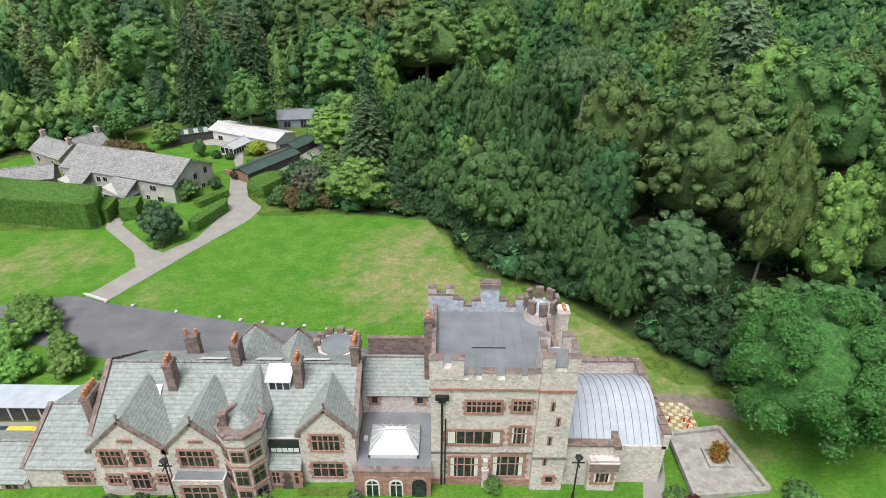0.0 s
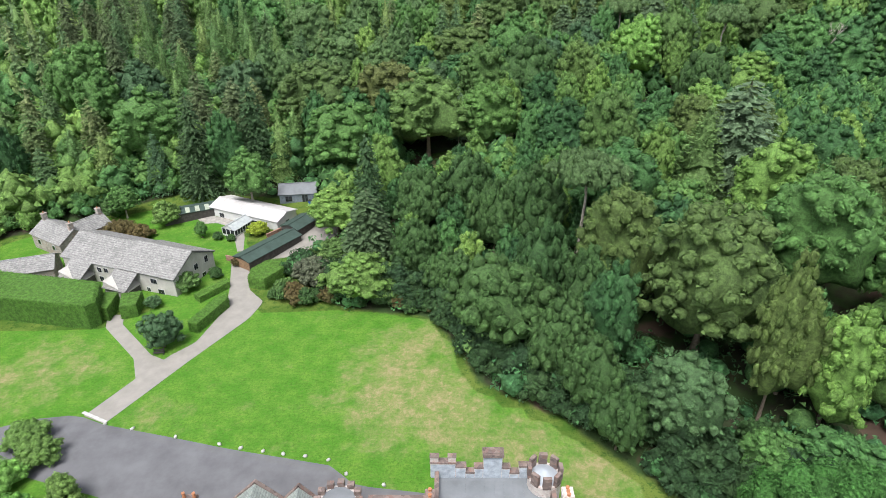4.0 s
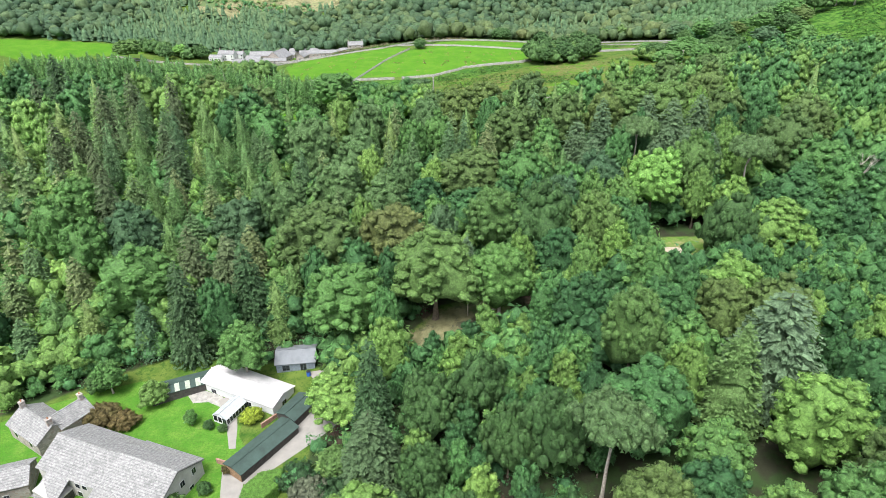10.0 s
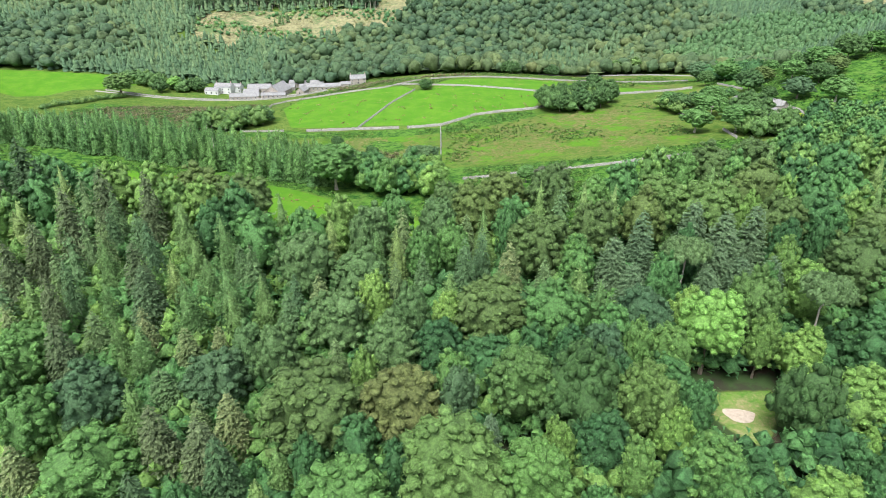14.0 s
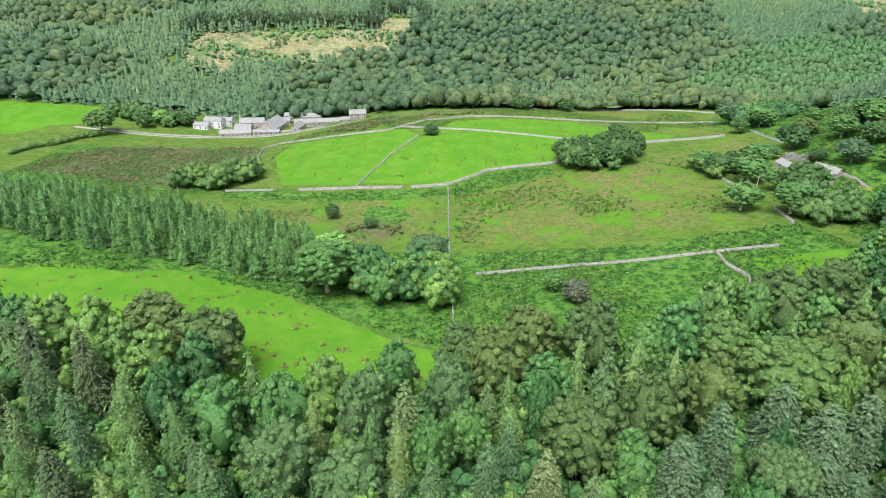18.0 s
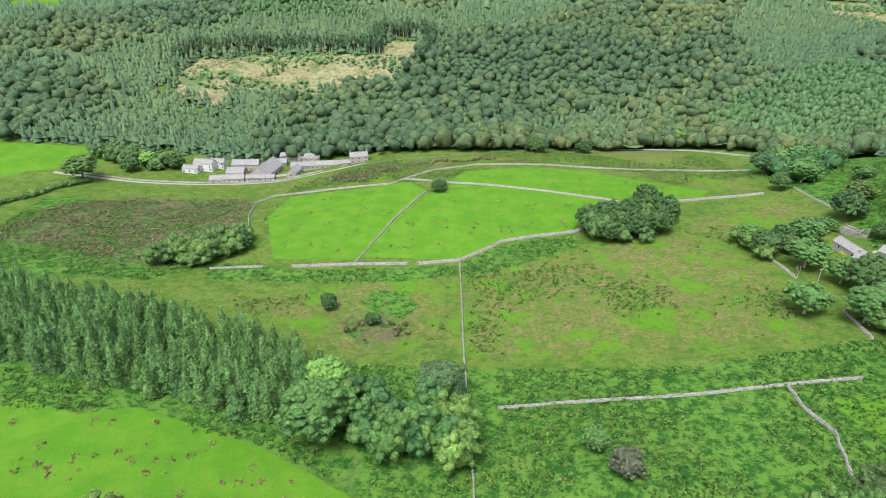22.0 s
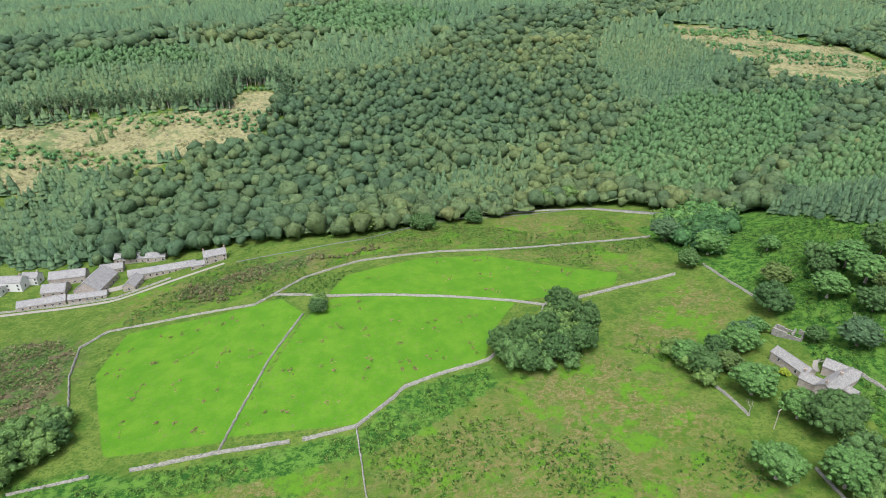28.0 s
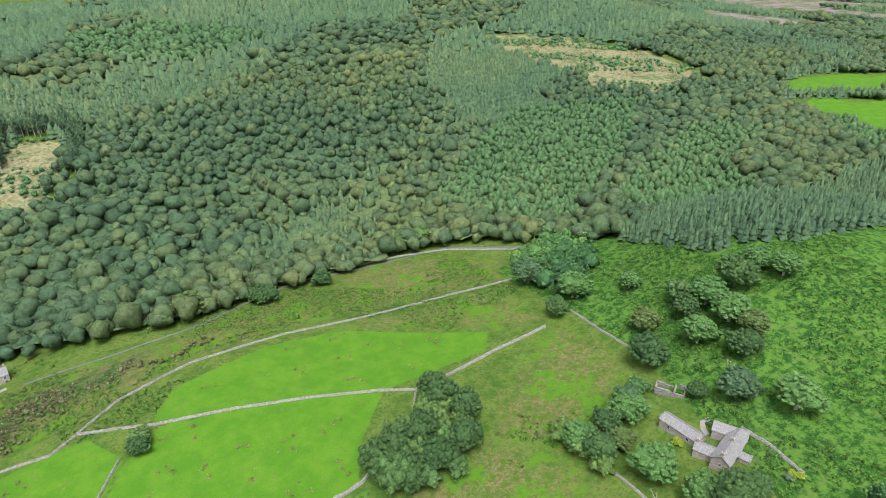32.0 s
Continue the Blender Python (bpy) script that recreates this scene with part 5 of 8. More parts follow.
scatter([c for c, _ in FAR[0]], e_spots, rng.uniform(0.45, 0.8, len(e_spots)), rng, mat_leaf_wood, "east_woodland", "broad-leaved trees on the slope beside the bracken field", "woodland")

mat_rush = foliage("rush_tufts", [(0.0, (0.150, 0.130, 0.050)), (1.0, (0.230, 0.150, 0.085))], True, 0.3)
# Bracken, heather and rushes: low clumps that roughen the open ground.
def frond_clump(seed, count, wide, tall, size):
    """A low clump of fronds arching out of the ground."""
    r = np.random.default_rng(seed)
    clump = Leaves(r)
    a, d = r.uniform(0, 6.283, count), wide * np.sqrt(r.uniform(0, 1, count))
    where = np.stack([np.cos(a) * d, np.sin(a) * d, tall * (1 - 0.6 * (d / wide) ** 2) * r.uniform(0.5, 1.1, count)], 1)
    clump.leaves(where, np.stack([np.cos(a) * 0.25, np.sin(a) * 0.25, np.ones(count)], 1), size)
    v, q, t = clump.arrays()
    return v, q, t


fern = [frond_clump(270 + s, 9, 1.15, 0.95, 0.62) for s in range(4)]
f_spots = sown(rng, (-280, 235, 300, 530), 2.1, lambda x, y: within(BRACKEN, x, y, 0.5) & ~within([BELT, mixed, EAST], x, y) & (patch(x, y, 7, 31) + rng.normal(0, 0.08, len(x)) > 0.42))
patches = sown(rng, (-120, 330, 170, 620), 2.0, lambda x, y: (within(ROUGH, x, y, 1.0) & (patch(x, y, 13, 36) + rng.normal(0, 0.1, len(x)) > 0.68)) | ((inside([(-130, 400), (-118, 520), (-100, 600), (100, 615), (190, 560), (170, 480), (40, 500), (-110, 515)], x, y) > 0) & ~within(PASTURES, x, y, -2.0) & (patch(x, y, 10, 37) + rng.normal(0, 0.1, len(x)) > 0.66)))
f_spots = np.concatenate([f_spots, patches])
scatter(fern, f_spots, rng.uniform(0.5, 1.1, len(f_spots)), rng, mat_bracken, "bracken", "waist-high green bracken over the slopes", "bracken")
h_spots = sown(rng, (-265, 405, -10, 570), 2.3, lambda x, y: within(HEATH, x, y, 1.0) & (patch(x, y, 6, 32) + rng.normal(0, 0.12, len(x)) > 0.42))
scatter(fern, h_spots, rng.uniform(0.7, 1.5, len(h_spots)), rng, mat_heather, "heather", "dark brown and green heather and gorse clumps", "heather")
r_spots = sown(rng, (-120, 330, 170, 545), 4.4, lambda x, y: within(ROUGH, x, y, 1.0) & (patch(x, y, 7, 33) > 0.55))
scatter(fern, r_spots, rng.uniform(0.25, 0.7, len(r_spots)), rng, mat_tussock, "tussocks", "straw and green tussocks of rough grass", "grass")
p_spots = sown(rng, (-200, 235, 130, 535), 4.6, lambda x, y: within(PASTURES, x, y, 2.0) & (patch(x, y, 5, 34) > np.where(y < 310, 0.52, 0.66)))
scatter(fern, p_spots, rng.uniform(0.5, 1.1, len(p_spots)), rng, mat_rush, "rushes", "scattered brown rush tufts in the pasture", "grass")

# Scrubby copses: round the old house, beside the lane and at the heath's edge.
COPSES = [
    [(-160, 404), (-128, 412), (-116, 436), (-124, 446), (-146, 430)],
    [(-292, 600), (-235, 586), (-222, 604), (-280, 616)],
    [(118, 330), (126, 318), (150, 330), (150, 350), (130, 346)],
    [(46, 438), (56, 424), (78, 424), (96, 444), (90, 464), (68, 452)],
    [(112, 396), (122, 396), (124, 416), (112, 418)],
    [(196, 440), (206, 434), (216, 446), (204, 452)],
]
KEEP_OFF = [[(146, 368), (172, 368), (172, 398), (146, 404)], [(156, 402), (172, 402), (172, 424), (156, 424)]]
c_spots = sown(rng, (-300, 300, 260, 620), 6.2, lambda x, y: within(COPSES, x, y) & ~within(KEEP_OFF, x, y) & free(x, y, 0.5))
scatter([broadleaf(290 + s, 9, 4.4, 0.2, 10, 330, 0.46, limbs=1, sides=3, core=1)[0] for s in range(4)], c_spots, rng.uniform(0.7, 1.25, len(c_spots)), rng, mat_copse, "copse", "clumped broad-leaved scrub trees at the edges of the grazing", "copse")
# Hedge between the far fields, gorse in the rough grazing and scrub above the farm wall.
LINE = np.array([(-290, 480), (-290, 498), (-282, 516), (-278, 536), (-268, 552)], float)
along = np.linspace(0, 4, 46)
h_line = np.stack([np.interp(along, range(5), LINE[:, 0]), np.interp(along, range(5), LINE[:, 1])], 1) + rng.normal(0, 0.5, (46, 2))
scatter(bushes, np.concatenate([h_line, height(h_line[:, 0], h_line[:, 1])[:, None]], 1), rng.uniform(0.8, 1.3, 46), rng, mat_copse, "field_hedge", "overgrown dark hedge between two far fields", "hedge")
GORSE = [[(-57, 357), (-50, 366), (-32, 363), (-30, 353), (-48, 350)], [(-98, 537), (-95, 556), (-55, 553), (-49, 532), (-72, 516)], [(-30, 553), (0, 560), (30, 570), (20, 560), (-10, 548)]]
g_spots = sown(rng, (-100, 345, 35, 575), 2.6, lambda x, y: within(GORSE, x, y) & (patch(x, y, 5, 41) > 0.4))
scatter(bushes, g_spots, rng.uniform(0.35, 0.75, len(g_spots)), rng, mat_heather, "gorse", "dark brown-green gorse and heather bushes on the grazing", "gorse")
# Regrowth and brash on the felled slope.
b_spots = sown(rng, (-300, 700, 700, 1130), 6.5, lambda x, y: within(FELLED, x, y, 2.0) & (drift(x, y, 9.0, 12) > 0.56))
scatter(bushes, b_spots, rng.uniform(0.4, 1.6, len(b_spots)), rng, mat_shrub_wood, "regrowth", "patches of green regrowth on the felled slope", "undergrowth")
d_spots = sown(rng, (-300, 700, 700, 1130), 4.4, lambda x, y: within(FELLED, x, y, 1.0) & (drift(x, y, 6.0, 13) > 0.5))
scatter(fern, d_spots, rng.uniform(0.5, 1.5, len(d_spots)), rng, mat_tussock, "brash", "straw-coloured brash and stumps on the felled slope", "brash")
t_spots = np.array([(-203, 796, at(-203, 796)), (-198, 790, at(-198, 790)), (-195, 801, at(-195, 801)), (-206, 785, at(-206, 785))])
scatter([conifer(295 + s, 13, 3.0, 1.0, 10, 7, 0.45, 4)[0] for s in range(2)], t_spots, np.array([1.0, 0.9, 1.0, 0.7]), rng, mat_spruce_wood, "lone_spruce_group", "few spruces left standing on the felled slope", "trees")


# ---- building blocks ----
def box(bm, x0, x1, y0, y1, z0, z1):
    v = [bm.verts.new((x, y, z)) for z in (z0, z1) for x, y in ((x0, y0), (x1, y0), (x1, y1), (x0, y1))]
    for f in ((0, 3, 2, 1), (4, 5, 6, 7), (0, 1, 5, 4), (1, 2, 6, 5), (2, 3, 7, 6), (3, 0, 4, 7)):
        bm.faces.new([v[k] for k in f])
    return v


def block(x0, x1, y0, y1, z0, z1):
    bm = bmesh.new()
    box(bm, x0, x1, y0, y1, z0, z1)
    return bm


def ribbon(name, left, right, material, label, category, lift=0.04, step=1.5):
    """A draped strip between two edges."""
    def even(line, n):
        p = np.array(line, float)
        d = np.r_[0, np.cumsum(np.hypot(*np.diff(p, axis=0).T))]
        s = np.linspace(0, d[-1], n)
        return np.stack([np.interp(s, d, p[:, 0]), np.interp(s, d, p[:, 1])], 1)
    n = 40
    a, b = even(left, n), even(right, n)
    bm, rows = bmesh.new(), []
    for k in range(n):
        rows.append([bm.verts.new((*(a[k] + (b[k] - a[k]) * f), at(*(a[k] + (b[k] - a[k]) * f)) + lift)) for f in np.linspace(0, 1, 7)])
    for r, s in zip(rows, rows[1:]):
        for k in range(6):
            bm.faces.new((r[k], r[k + 1], s[k + 1], s[k]))
    bmesh.ops.recalc_face_normals(bm, faces=bm.faces)
    return tagged(part(name, bm, material), label, category, kind="structure")


ribbon("drive", [(-75, 60), (-55.5, 67.6), (-49.9, 68.2), (-45, 66.2), (-35, 63.7), (-27, 61.6), (-19.7, 60), (-13.6, 58.6), (-10.4, 55.6), (-1.6, 54.3), (4, 54)], [(-75, 56), (-52, 58.2), (-46.4, 56.4), (-39.5, 54.4), (-33.6, 52.2), (-28, 50), (-20, 49), (-14, 49), (-10, 49), (-2, 49), (4, 49)], mat_tarmac, "smooth grey tarmac drive sweeping behind the hall", "drive", 0.05)
ribbon("path", [(-48.8, 68), (-44.9, 76), (-42.2, 80.7), (-39.4, 83.8), (-37.7, 92.4), (-38.6, 98.2), (-41.2, 108)], [(-45.2, 66.4), (-41.7, 73.4), (-38.9, 79), (-32.7, 90.2), (-31.6, 95), (-35.2, 98.9), (-37.2, 108)], mat_gravel, "pale grey path crossing the lawn to the barn", "path", 0.07)
ribbon("side_path", [(-45.2, 75.5), (-47.6, 80.1), (-56.1, 88.4), (-57.5, 92)], [(-42.6, 79.6), (-45.3, 81), (-53.7, 89.3), (-54.5, 92)], mat_gravel, "pale path branching to the gap in the hedge", "path", 0.06)
ribbon("yard_track", [(-41.5, 108), (-36.8, 110), (-28.5, 122), (-27.6, 128), (-31, 132.5)], [(-36, 104.5), (-32.4, 107.5), (-22.8, 117.5), (-20.6, 125), (-24.5, 133.5)], mat_gravel, "pale earth track beside the green sheds", "track", 0.05)


def field_wall(points, tall=1.15, wide=0.7, seed=0):
    """A drystone wall that follows the ground, with an uneven top of upright stones."""
    r = np.random.default_rng(seed)
    p = np.array(points, float)
    d = np.r_[0, np.cumsum(np.hypot(*np.diff(p, axis=0).T))]
    n = max(2, int(d[-1] / 1.1))
    s = np.linspace(0, d[-1], n)
    x, y = np.interp(s, d, p[:, 0]) + r.normal(0, 0.10, n), np.interp(s, d, p[:, 1]) + r.normal(0, 0.10, n)
    tx, ty = np.gradient(x), np.gradient(y)
    k = np.hypot(tx, ty)
    nx, ny = -ty / k, tx / k
    z = height(x, y)
    top = tall * (1 + r.normal(0, 0.07, n) - 0.5 * (r.uniform(0, 1, n) > 0.975))
    v = np.stack([np.stack([x + nx * o * wide / 2, y + ny * o * wide / 2, z + (top if u else -0.2)], 1) for o, u in ((-1.15, 0), (-0.75, 1), (0.75, 1), (1.15, 0))], 1).reshape(-1, 3)
    i = np.arange(n - 1)[:, None] * 4
    q = np.concatenate([i + np.array([[a, a + 1, a + 5, a + 4]]) for a in range(3)])
    q = np.concatenate([q, [[0, 3, 2, 1], [4 * n - 4, 4 * n - 3, 4 * n - 2, 4 * n - 1]]])
    ob = thing("field_wall", label="old grey drystone field wall with a ragged top", category="wall", group="field walls")
    part("wall_body", fast_mesh("wall_body", v, q[:, ::-1]), mat_drystone, ob)
    m = int(d[-1] / 0.75)
    s = np.sort(r.uniform(0, d[-1], m))
    cx, cy = np.interp(s, d, p[:, 0]), np.interp(s, d, p[:, 1])
    cz = height(cx, cy) + tall
    V = ICO[None] * r.uniform(0.16, 0.36, (m, 1, 3)) * (1 + r.normal(0, 0.12, (m, 12, 1))) + np.stack([cx, cy, cz], 1)[:, None]
    T = (ICO_F[None] + np.arange(m)[:, None, None] * 12).reshape(-1, 3)
    cope = part("coping_stones", fast_mesh("coping_stones", V.reshape(-1, 3), None, T), mat_drystone, ob)
    cope["kind"] = "stuff"
    return ob


WALLS = [
    [(-127, 407.5), (-103, 410.7)],
    [(-90, 410.6), (-62, 412.4), (-36, 411.5)],
    [(-31.5, 411.3), (-12, 413), (3, 424), (8, 429), (23, 433), (44, 436.5), (58, 447), (70, 455), (74, 459), (82, 473), (101, 475.6), (128, 481), (156, 483)],
    [(-61, 413), (-55, 432), (-45, 460), (-33.5, 484), (-31, 489)],
    [(-119, 440), (-131, 476), (-136, 504), (-127, 516), (-82, 510), (-55, 506), (-46, 513), (-31, 527), (-1, 540), (44, 545.5), (78, 544), (136, 544.4), (174, 540)],
    [(-46, 513), (-17.5, 501.7), (13, 496), (42, 489), (69, 480), (82, 473)],
    [(-12, 413), (-11, 375), (-10.6, 347), (-10, 328), (-9, 296), (-8.4, 277), (-8, 256)],
    [(-0.5, 307), (22, 307.5), (56, 307), (83, 308.4), (105, 309)],
    [(83.5, 308.7), (82.5, 298), (85, 287), (82, 276), (80, 269)],
    [(173.7, 486.5), (171.4, 463), (171, 443)],
    [(118.6, 400), (120, 387), (120, 376)],
    [(122, 349), (120, 329)],
    [(69, 612), (98, 622), (136, 618), (165, 608), (199, 580), (225, 564)],
    [(-294, 571), (-243, 564), (-180, 566.6), (-137, 564), (-110, 577)],
]
for n_, w_ in enumerate(WALLS):
    field_wall(w_, seed=300 + n_, tall=1.35 if n_ in (1, 2) else 1.0, wide=0.75 if n_ in (1, 2, 5) else 0.46)


# ---- pieces of buildings ----
def gather(*bms):
    """Several bmeshes as one."""
    out = bmesh.new()
    for b in bms:
        me = bpy.data.meshes.new("piece")
        b.to_mesh(me)
        b.free()
        out.from_mesh(me)
        bpy.data.meshes.remove(me)
    return out


def slab(corners, thick):
    """A flat plate of the given corners, thickened downwards along its normal."""
    c = [Vector(p) for p in corners]
    n = (c[1] - c[0]).cross(c[2] - c[0]).normalized()
    if n.z < 0:
        c.reverse()
        n = -n
    bm = bmesh.new()
    top, low = [bm.verts.new(p) for p in c], [bm.verts.new(p - n * thick) for p in c]
    bm.faces.new(top), bm.faces.new(low[::-1])
    k = len(c)
    for i in range(k):
        bm.faces.new((top[i], low[i], low[(i + 1) % k], top[(i + 1) % k]))
    return bm


def extrude_y(profile, y0, y1):
    """A solid of the (x, z) outline from y0 to y1."""
    bm = bmesh.new()
    a, b = [bm.verts.new((x, y0, z)) for x, z in profile], [bm.verts.new((x, y1, z)) for x, z in profile]
    k = len(profile)
    bm.faces.new(a), bm.faces.new(b[::-1])
    for i in range(k):
        bm.faces.new((a[i], b[i], b[(i + 1) % k], a[(i + 1) % k]))
    bmesh.ops.recalc_face_normals(bm, faces=bm.faces)
    return bm


def extrude_x(profile, x0, x1):
    """A solid of the (y, z) outline from x0 to x1."""
    bm = bmesh.new()
    a, b = [bm.verts.new((x0, y, z)) for y, z in profile], [bm.verts.new((x1, y, z)) for y, z in profile]
    k = len(profile)
    bm.faces.new(a), bm.faces.new(b[::-1])
    for i in range(k):
        bm.faces.new((a[i], b[i], b[(i + 1) % k], a[(i + 1) % k]))
    bmesh.ops.recalc_face_normals(bm, faces=bm.faces)
    return bm


def column(x, y, r0, r1, z0, z1, sides=8, turn=0.0):
    bm = bmesh.new()
    a = [2 * math.pi * k / sides + turn for k in range(sides)]
    lo, hi = [bm.verts.new((x + r0 * math.cos(t), y + r0 * math.sin(t), z0)) for t in a], [bm.verts.new((x + r1 * math.cos(t), y + r1 * math.sin(t), z1)) for t in a]
    bm.faces.new(lo[::-1]), bm.faces.new(hi)
    for k in range(sides):
        bm.faces.new((lo[k], lo[(k + 1) % sides], hi[(k + 1) % sides], hi[k]))
    return bm


mat_curtain = plain("cream_curtain", (0.55, 0.54, 0.50), 0.9, vary=0.08)


def stone_window(parent, x0, x1, z0, z1, y, lights=3, rows=2, curtains=False, edge=None, out=-1.0):
    """A mullioned window facing the front: sandstone surround with long-and-short quoins, mullions and leaded panes."""
    edge = edge or mat_red
    d = 0.10 * out
    bm = block(x0 - 0.22, x1 + 0.22, min(y, y + d), max(y, y + d), z1, z1 + 0.26)
    box(bm, x0 - 0.28, x1 + 0.28, min(y, y + d), max(y, y + d), z0 - 0.22, z0)
    z, k = z0, 0
    while z < z1 - 0.05:
        h = min(0.36, z1 - z)
        w = 0.40 if k % 2 else 0.24
        box(bm, x0 - w, x0, min(y, y + d), max(y, y + d), z, z + h - 0.015)
        box(bm, x1, x1 + w, min(y, y + d), max(y, y + d), z, z + h - 0.015)
        z, k = z + h, k + 1
    win = part("window", bm, edge, parent, "red sandstone surround with quoined jambs")
    bm = bmesh.new()
    e = 0.07 * out
    for k in range(1, lights):
        x = x0 + (x1 - x0) * k / lights
        box(bm, x - 0.06, x + 0.06, min(y, y + e), max(y, y + e), z0, z1)
    for k in range(1, rows):
        z = z0 + (z1 - z0) * (0.62 if rows == 2 else k / rows)
        box(bm, x0, x1, min(y, y + e * 0.9), max(y, y + e * 0.9), z - 0.05, z + 0.05)
    if len(bm.verts):
        part("mullions", bm, edge, win, "red stone mullions and transom")
    else:
        bm.free()
    g = 0.02 * out
    part("pane", block(x0, x1, min(y, y + g), max(y, y + g), z0, z1), mat_glass, win)
    if curtains:
        c = 0.032 * out
        w = (x1 - x0) * 0.14
        for a, b in ((x0 + 0.02, x0 + w), (x1 - w, x1 - 0.02)):
            part("curtain", block(a, b, min(y + g, y + c), max(y + g, y + c), z0 + 0.05, z1 - 0.1), mat_curtain, win, "cream curtain drawn back")
    return win


def merlon(parent, x0, x1, y0, y1, z0, z1, wall=None):
    m = part("merlon", block(x0, x1, y0, y1, z0, z1 - 0.16), wall or mat_rubble, parent)
    part("coping", extrude_x([(y0 - 0.07, z1 - 0.16), (y1 + 0.07, z1 - 0.16), (y1 - 0.05, z1), (y0 + 0.05, z1)], x0 - 0.06, x1 + 0.06), mat_dark_stone, m, "dark weathered coping stone")
    return m


def chimney(parent, x, y, z0, z1, wx=0.8, wy=0.8, pots=2, wall=None, tall=0.55):
    """A stack with plinth, oversailing cap and clay pots."""
    bm = block(x - wx / 2, x + wx / 2, y - wy / 2, y + wy / 2, z0, z1 - 0.35)
    box(bm, x - wx / 2 - 0.08, x + wx / 2 + 0.08, y - wy / 2 - 0.08, y + wy / 2 + 0.08, z1 - 0.35, z1 - 0.15)
    box(bm, x - wx / 2 - 0.02, x + wx / 2 + 0.02, y - wy / 2 - 0.02, y + wy / 2 + 0.02, z1 - 0.15, z1)
    st = part("chimney", bm, wall or mat_dark_stone, parent, "weathered red stone chimney stack")
    for k in range(pots):
        f = 0 if pots == 1 else k / (pots - 1) - 0.5
        px_, py_ = (x + f * (wx - 0.3), y) if wx >= wy else (x, y + f * (wy - 0.3))
        b = gather(column(px_, py_, 0.17, 0.13, z1, z1 + tall, 8), column(px_, py_, 0.17, 0.17, z1 + tall, z1 + tall + 0.08, 8))
        part("chimney_pot", b, mat_terracotta, st, "orange clay chimney pot")
    return st


def roof_pair(parent, x0, x1, y0, y1, eave, ridge, material, over=0.25, mid=None, label=""):
    """Two slopes with the ridge along x, and a ridge of capping stones."""
    mid = (y0 + y1) / 2 if mid is None else mid
    for y in (y0, y1):
        s = (ridge - eave) / abs(mid - y)
        o = over if y > mid else -over
        part("roof_slope", slab([(x0, y + o, eave - abs(o) * s), (x1, y + o, eave - abs(o) * s), (x1, mid, ridge), (x0, mid, ridge)], 0.14), material, parent, label)
    bm = bmesh.new()
    n = max(2, int((x1 - x0) / 0.6))
    for k in range(n):
        a, b = x0 + (x1 - x0) * k / n, x0 + (x1 - x0) * (k + 0.93) / n
        box(bm, a, b, mid - 0.14, mid + 0.14, ridge - 0.06, ridge + 0.09)
    part("ridge_capping", bm, mat_slate_pale, parent)


def gable_front(parent, cx, half, y, back, base, eave, apex, material, roof):
    """A gabled bay that faces the front, its slate roof running back into the main slope."""
    part("gable_wall", extrude_y([(cx - half, base), (cx + half, base), (cx + half, eave), (cx, apex), (cx - half, eave)], y, back), material, parent)
    for s in (-1, 1):
        part("roof_slope", slab([(cx + s * (half + 0.2), y + 0.25, eave - 0.12), (cx + s * (half + 0.2), back, eave - 0.12), (cx, back + 3.0, apex + 0.15), (cx, y + 0.25, apex + 0.15)], 0.12), roof, parent)
        part("gable_coping", slab([(cx + s * (half + 0.3), y - 0.1, eave - 0.1), (cx + s * (half + 0.3), y + 0.3, eave - 0.1), (cx, y + 0.3, apex + 0.32), (cx, y - 0.1, apex + 0.32)], 0.22), mat_dark_stone, parent)
    part("finial", gather(column(cx, y + 0.1, 0.09, 0.05, apex + 0.2, apex + 0.8, 6), column(cx, y + 0.1, 0.14, 0.10, apex + 0.75, apex + 0.95, 6)), mat_dark_stone, parent)
    for s in (-1, 1):
        part("kneeler", block(cx + s * half - 0.22, cx + s * half + 0.22, y - 0.12, y + 0.3, eave - 0.35, eave + 0.1), mat_dark_stone, parent)


# ---- the hall ----
hall = thing("manor_hall", label="pinkish stone manor hall with a battlemented tower and slate gables", category="house")
FY = 36.4
# Tower.
part("tower_wall", block(-0.85, 10.0, FY, 47.4, -1, 12.2), mat_rubble, hall)
part("string_course", block(-0.97, 7.9, FY - 0.12, FY, 12.2, 12.45), mat_red, hall)
part("string_course", block(-0.9, 7.9, FY - 0.09, FY, 4.95, 5.12), mat_dark_stone, hall)
part("plinth", block(-0.9, 7.9, FY - 0.12, FY, 0.2, 1.75), mat_red, hall)
part("tower_roof", block(-0.5, 9.6, FY + 0.45, 47.0, 12.2, 12.32), mat_lead, hall, "flat grey leaded roof with faint seams")
for k in range(11):
    part("roof_seam", block(0.2 + 0.88 * k, 0.24 + 0.88 * k, FY + 0.6, 46.8, 12.32, 12.36), mat_lead, hall)
part("roof_hatch_rail", block(2.6, 5.6, 41.5, 41.56, 12.36, 12.42), mat_black, hall)
part("parapet", block(-0.9, 7.9, FY - 0.05, FY + 0.45, 12.2, 13.35), mat_rubble, hall)
part("parapet", block(-0.9, -0.5, FY + 0.45, 47.4, 12.2, 13.2), mat_dark_stone, hall)
part("parapet", block(9.6, 10.05, 38.9, 47.4, 12.2, 13.2), mat_dark_stone, hall)
part("parapet", block(-0.9, 10.0, 47.0, 47.45, 12.2, 13.0), mat_rubble, hall)
for a, b in ((2.1, 2.55), (3.2, 4.35), (5.05, 6.3), (6.9, 7.85)):
    merlon(hall, a, b, FY - 0.08, FY + 0.42, 13.35, 14.3)
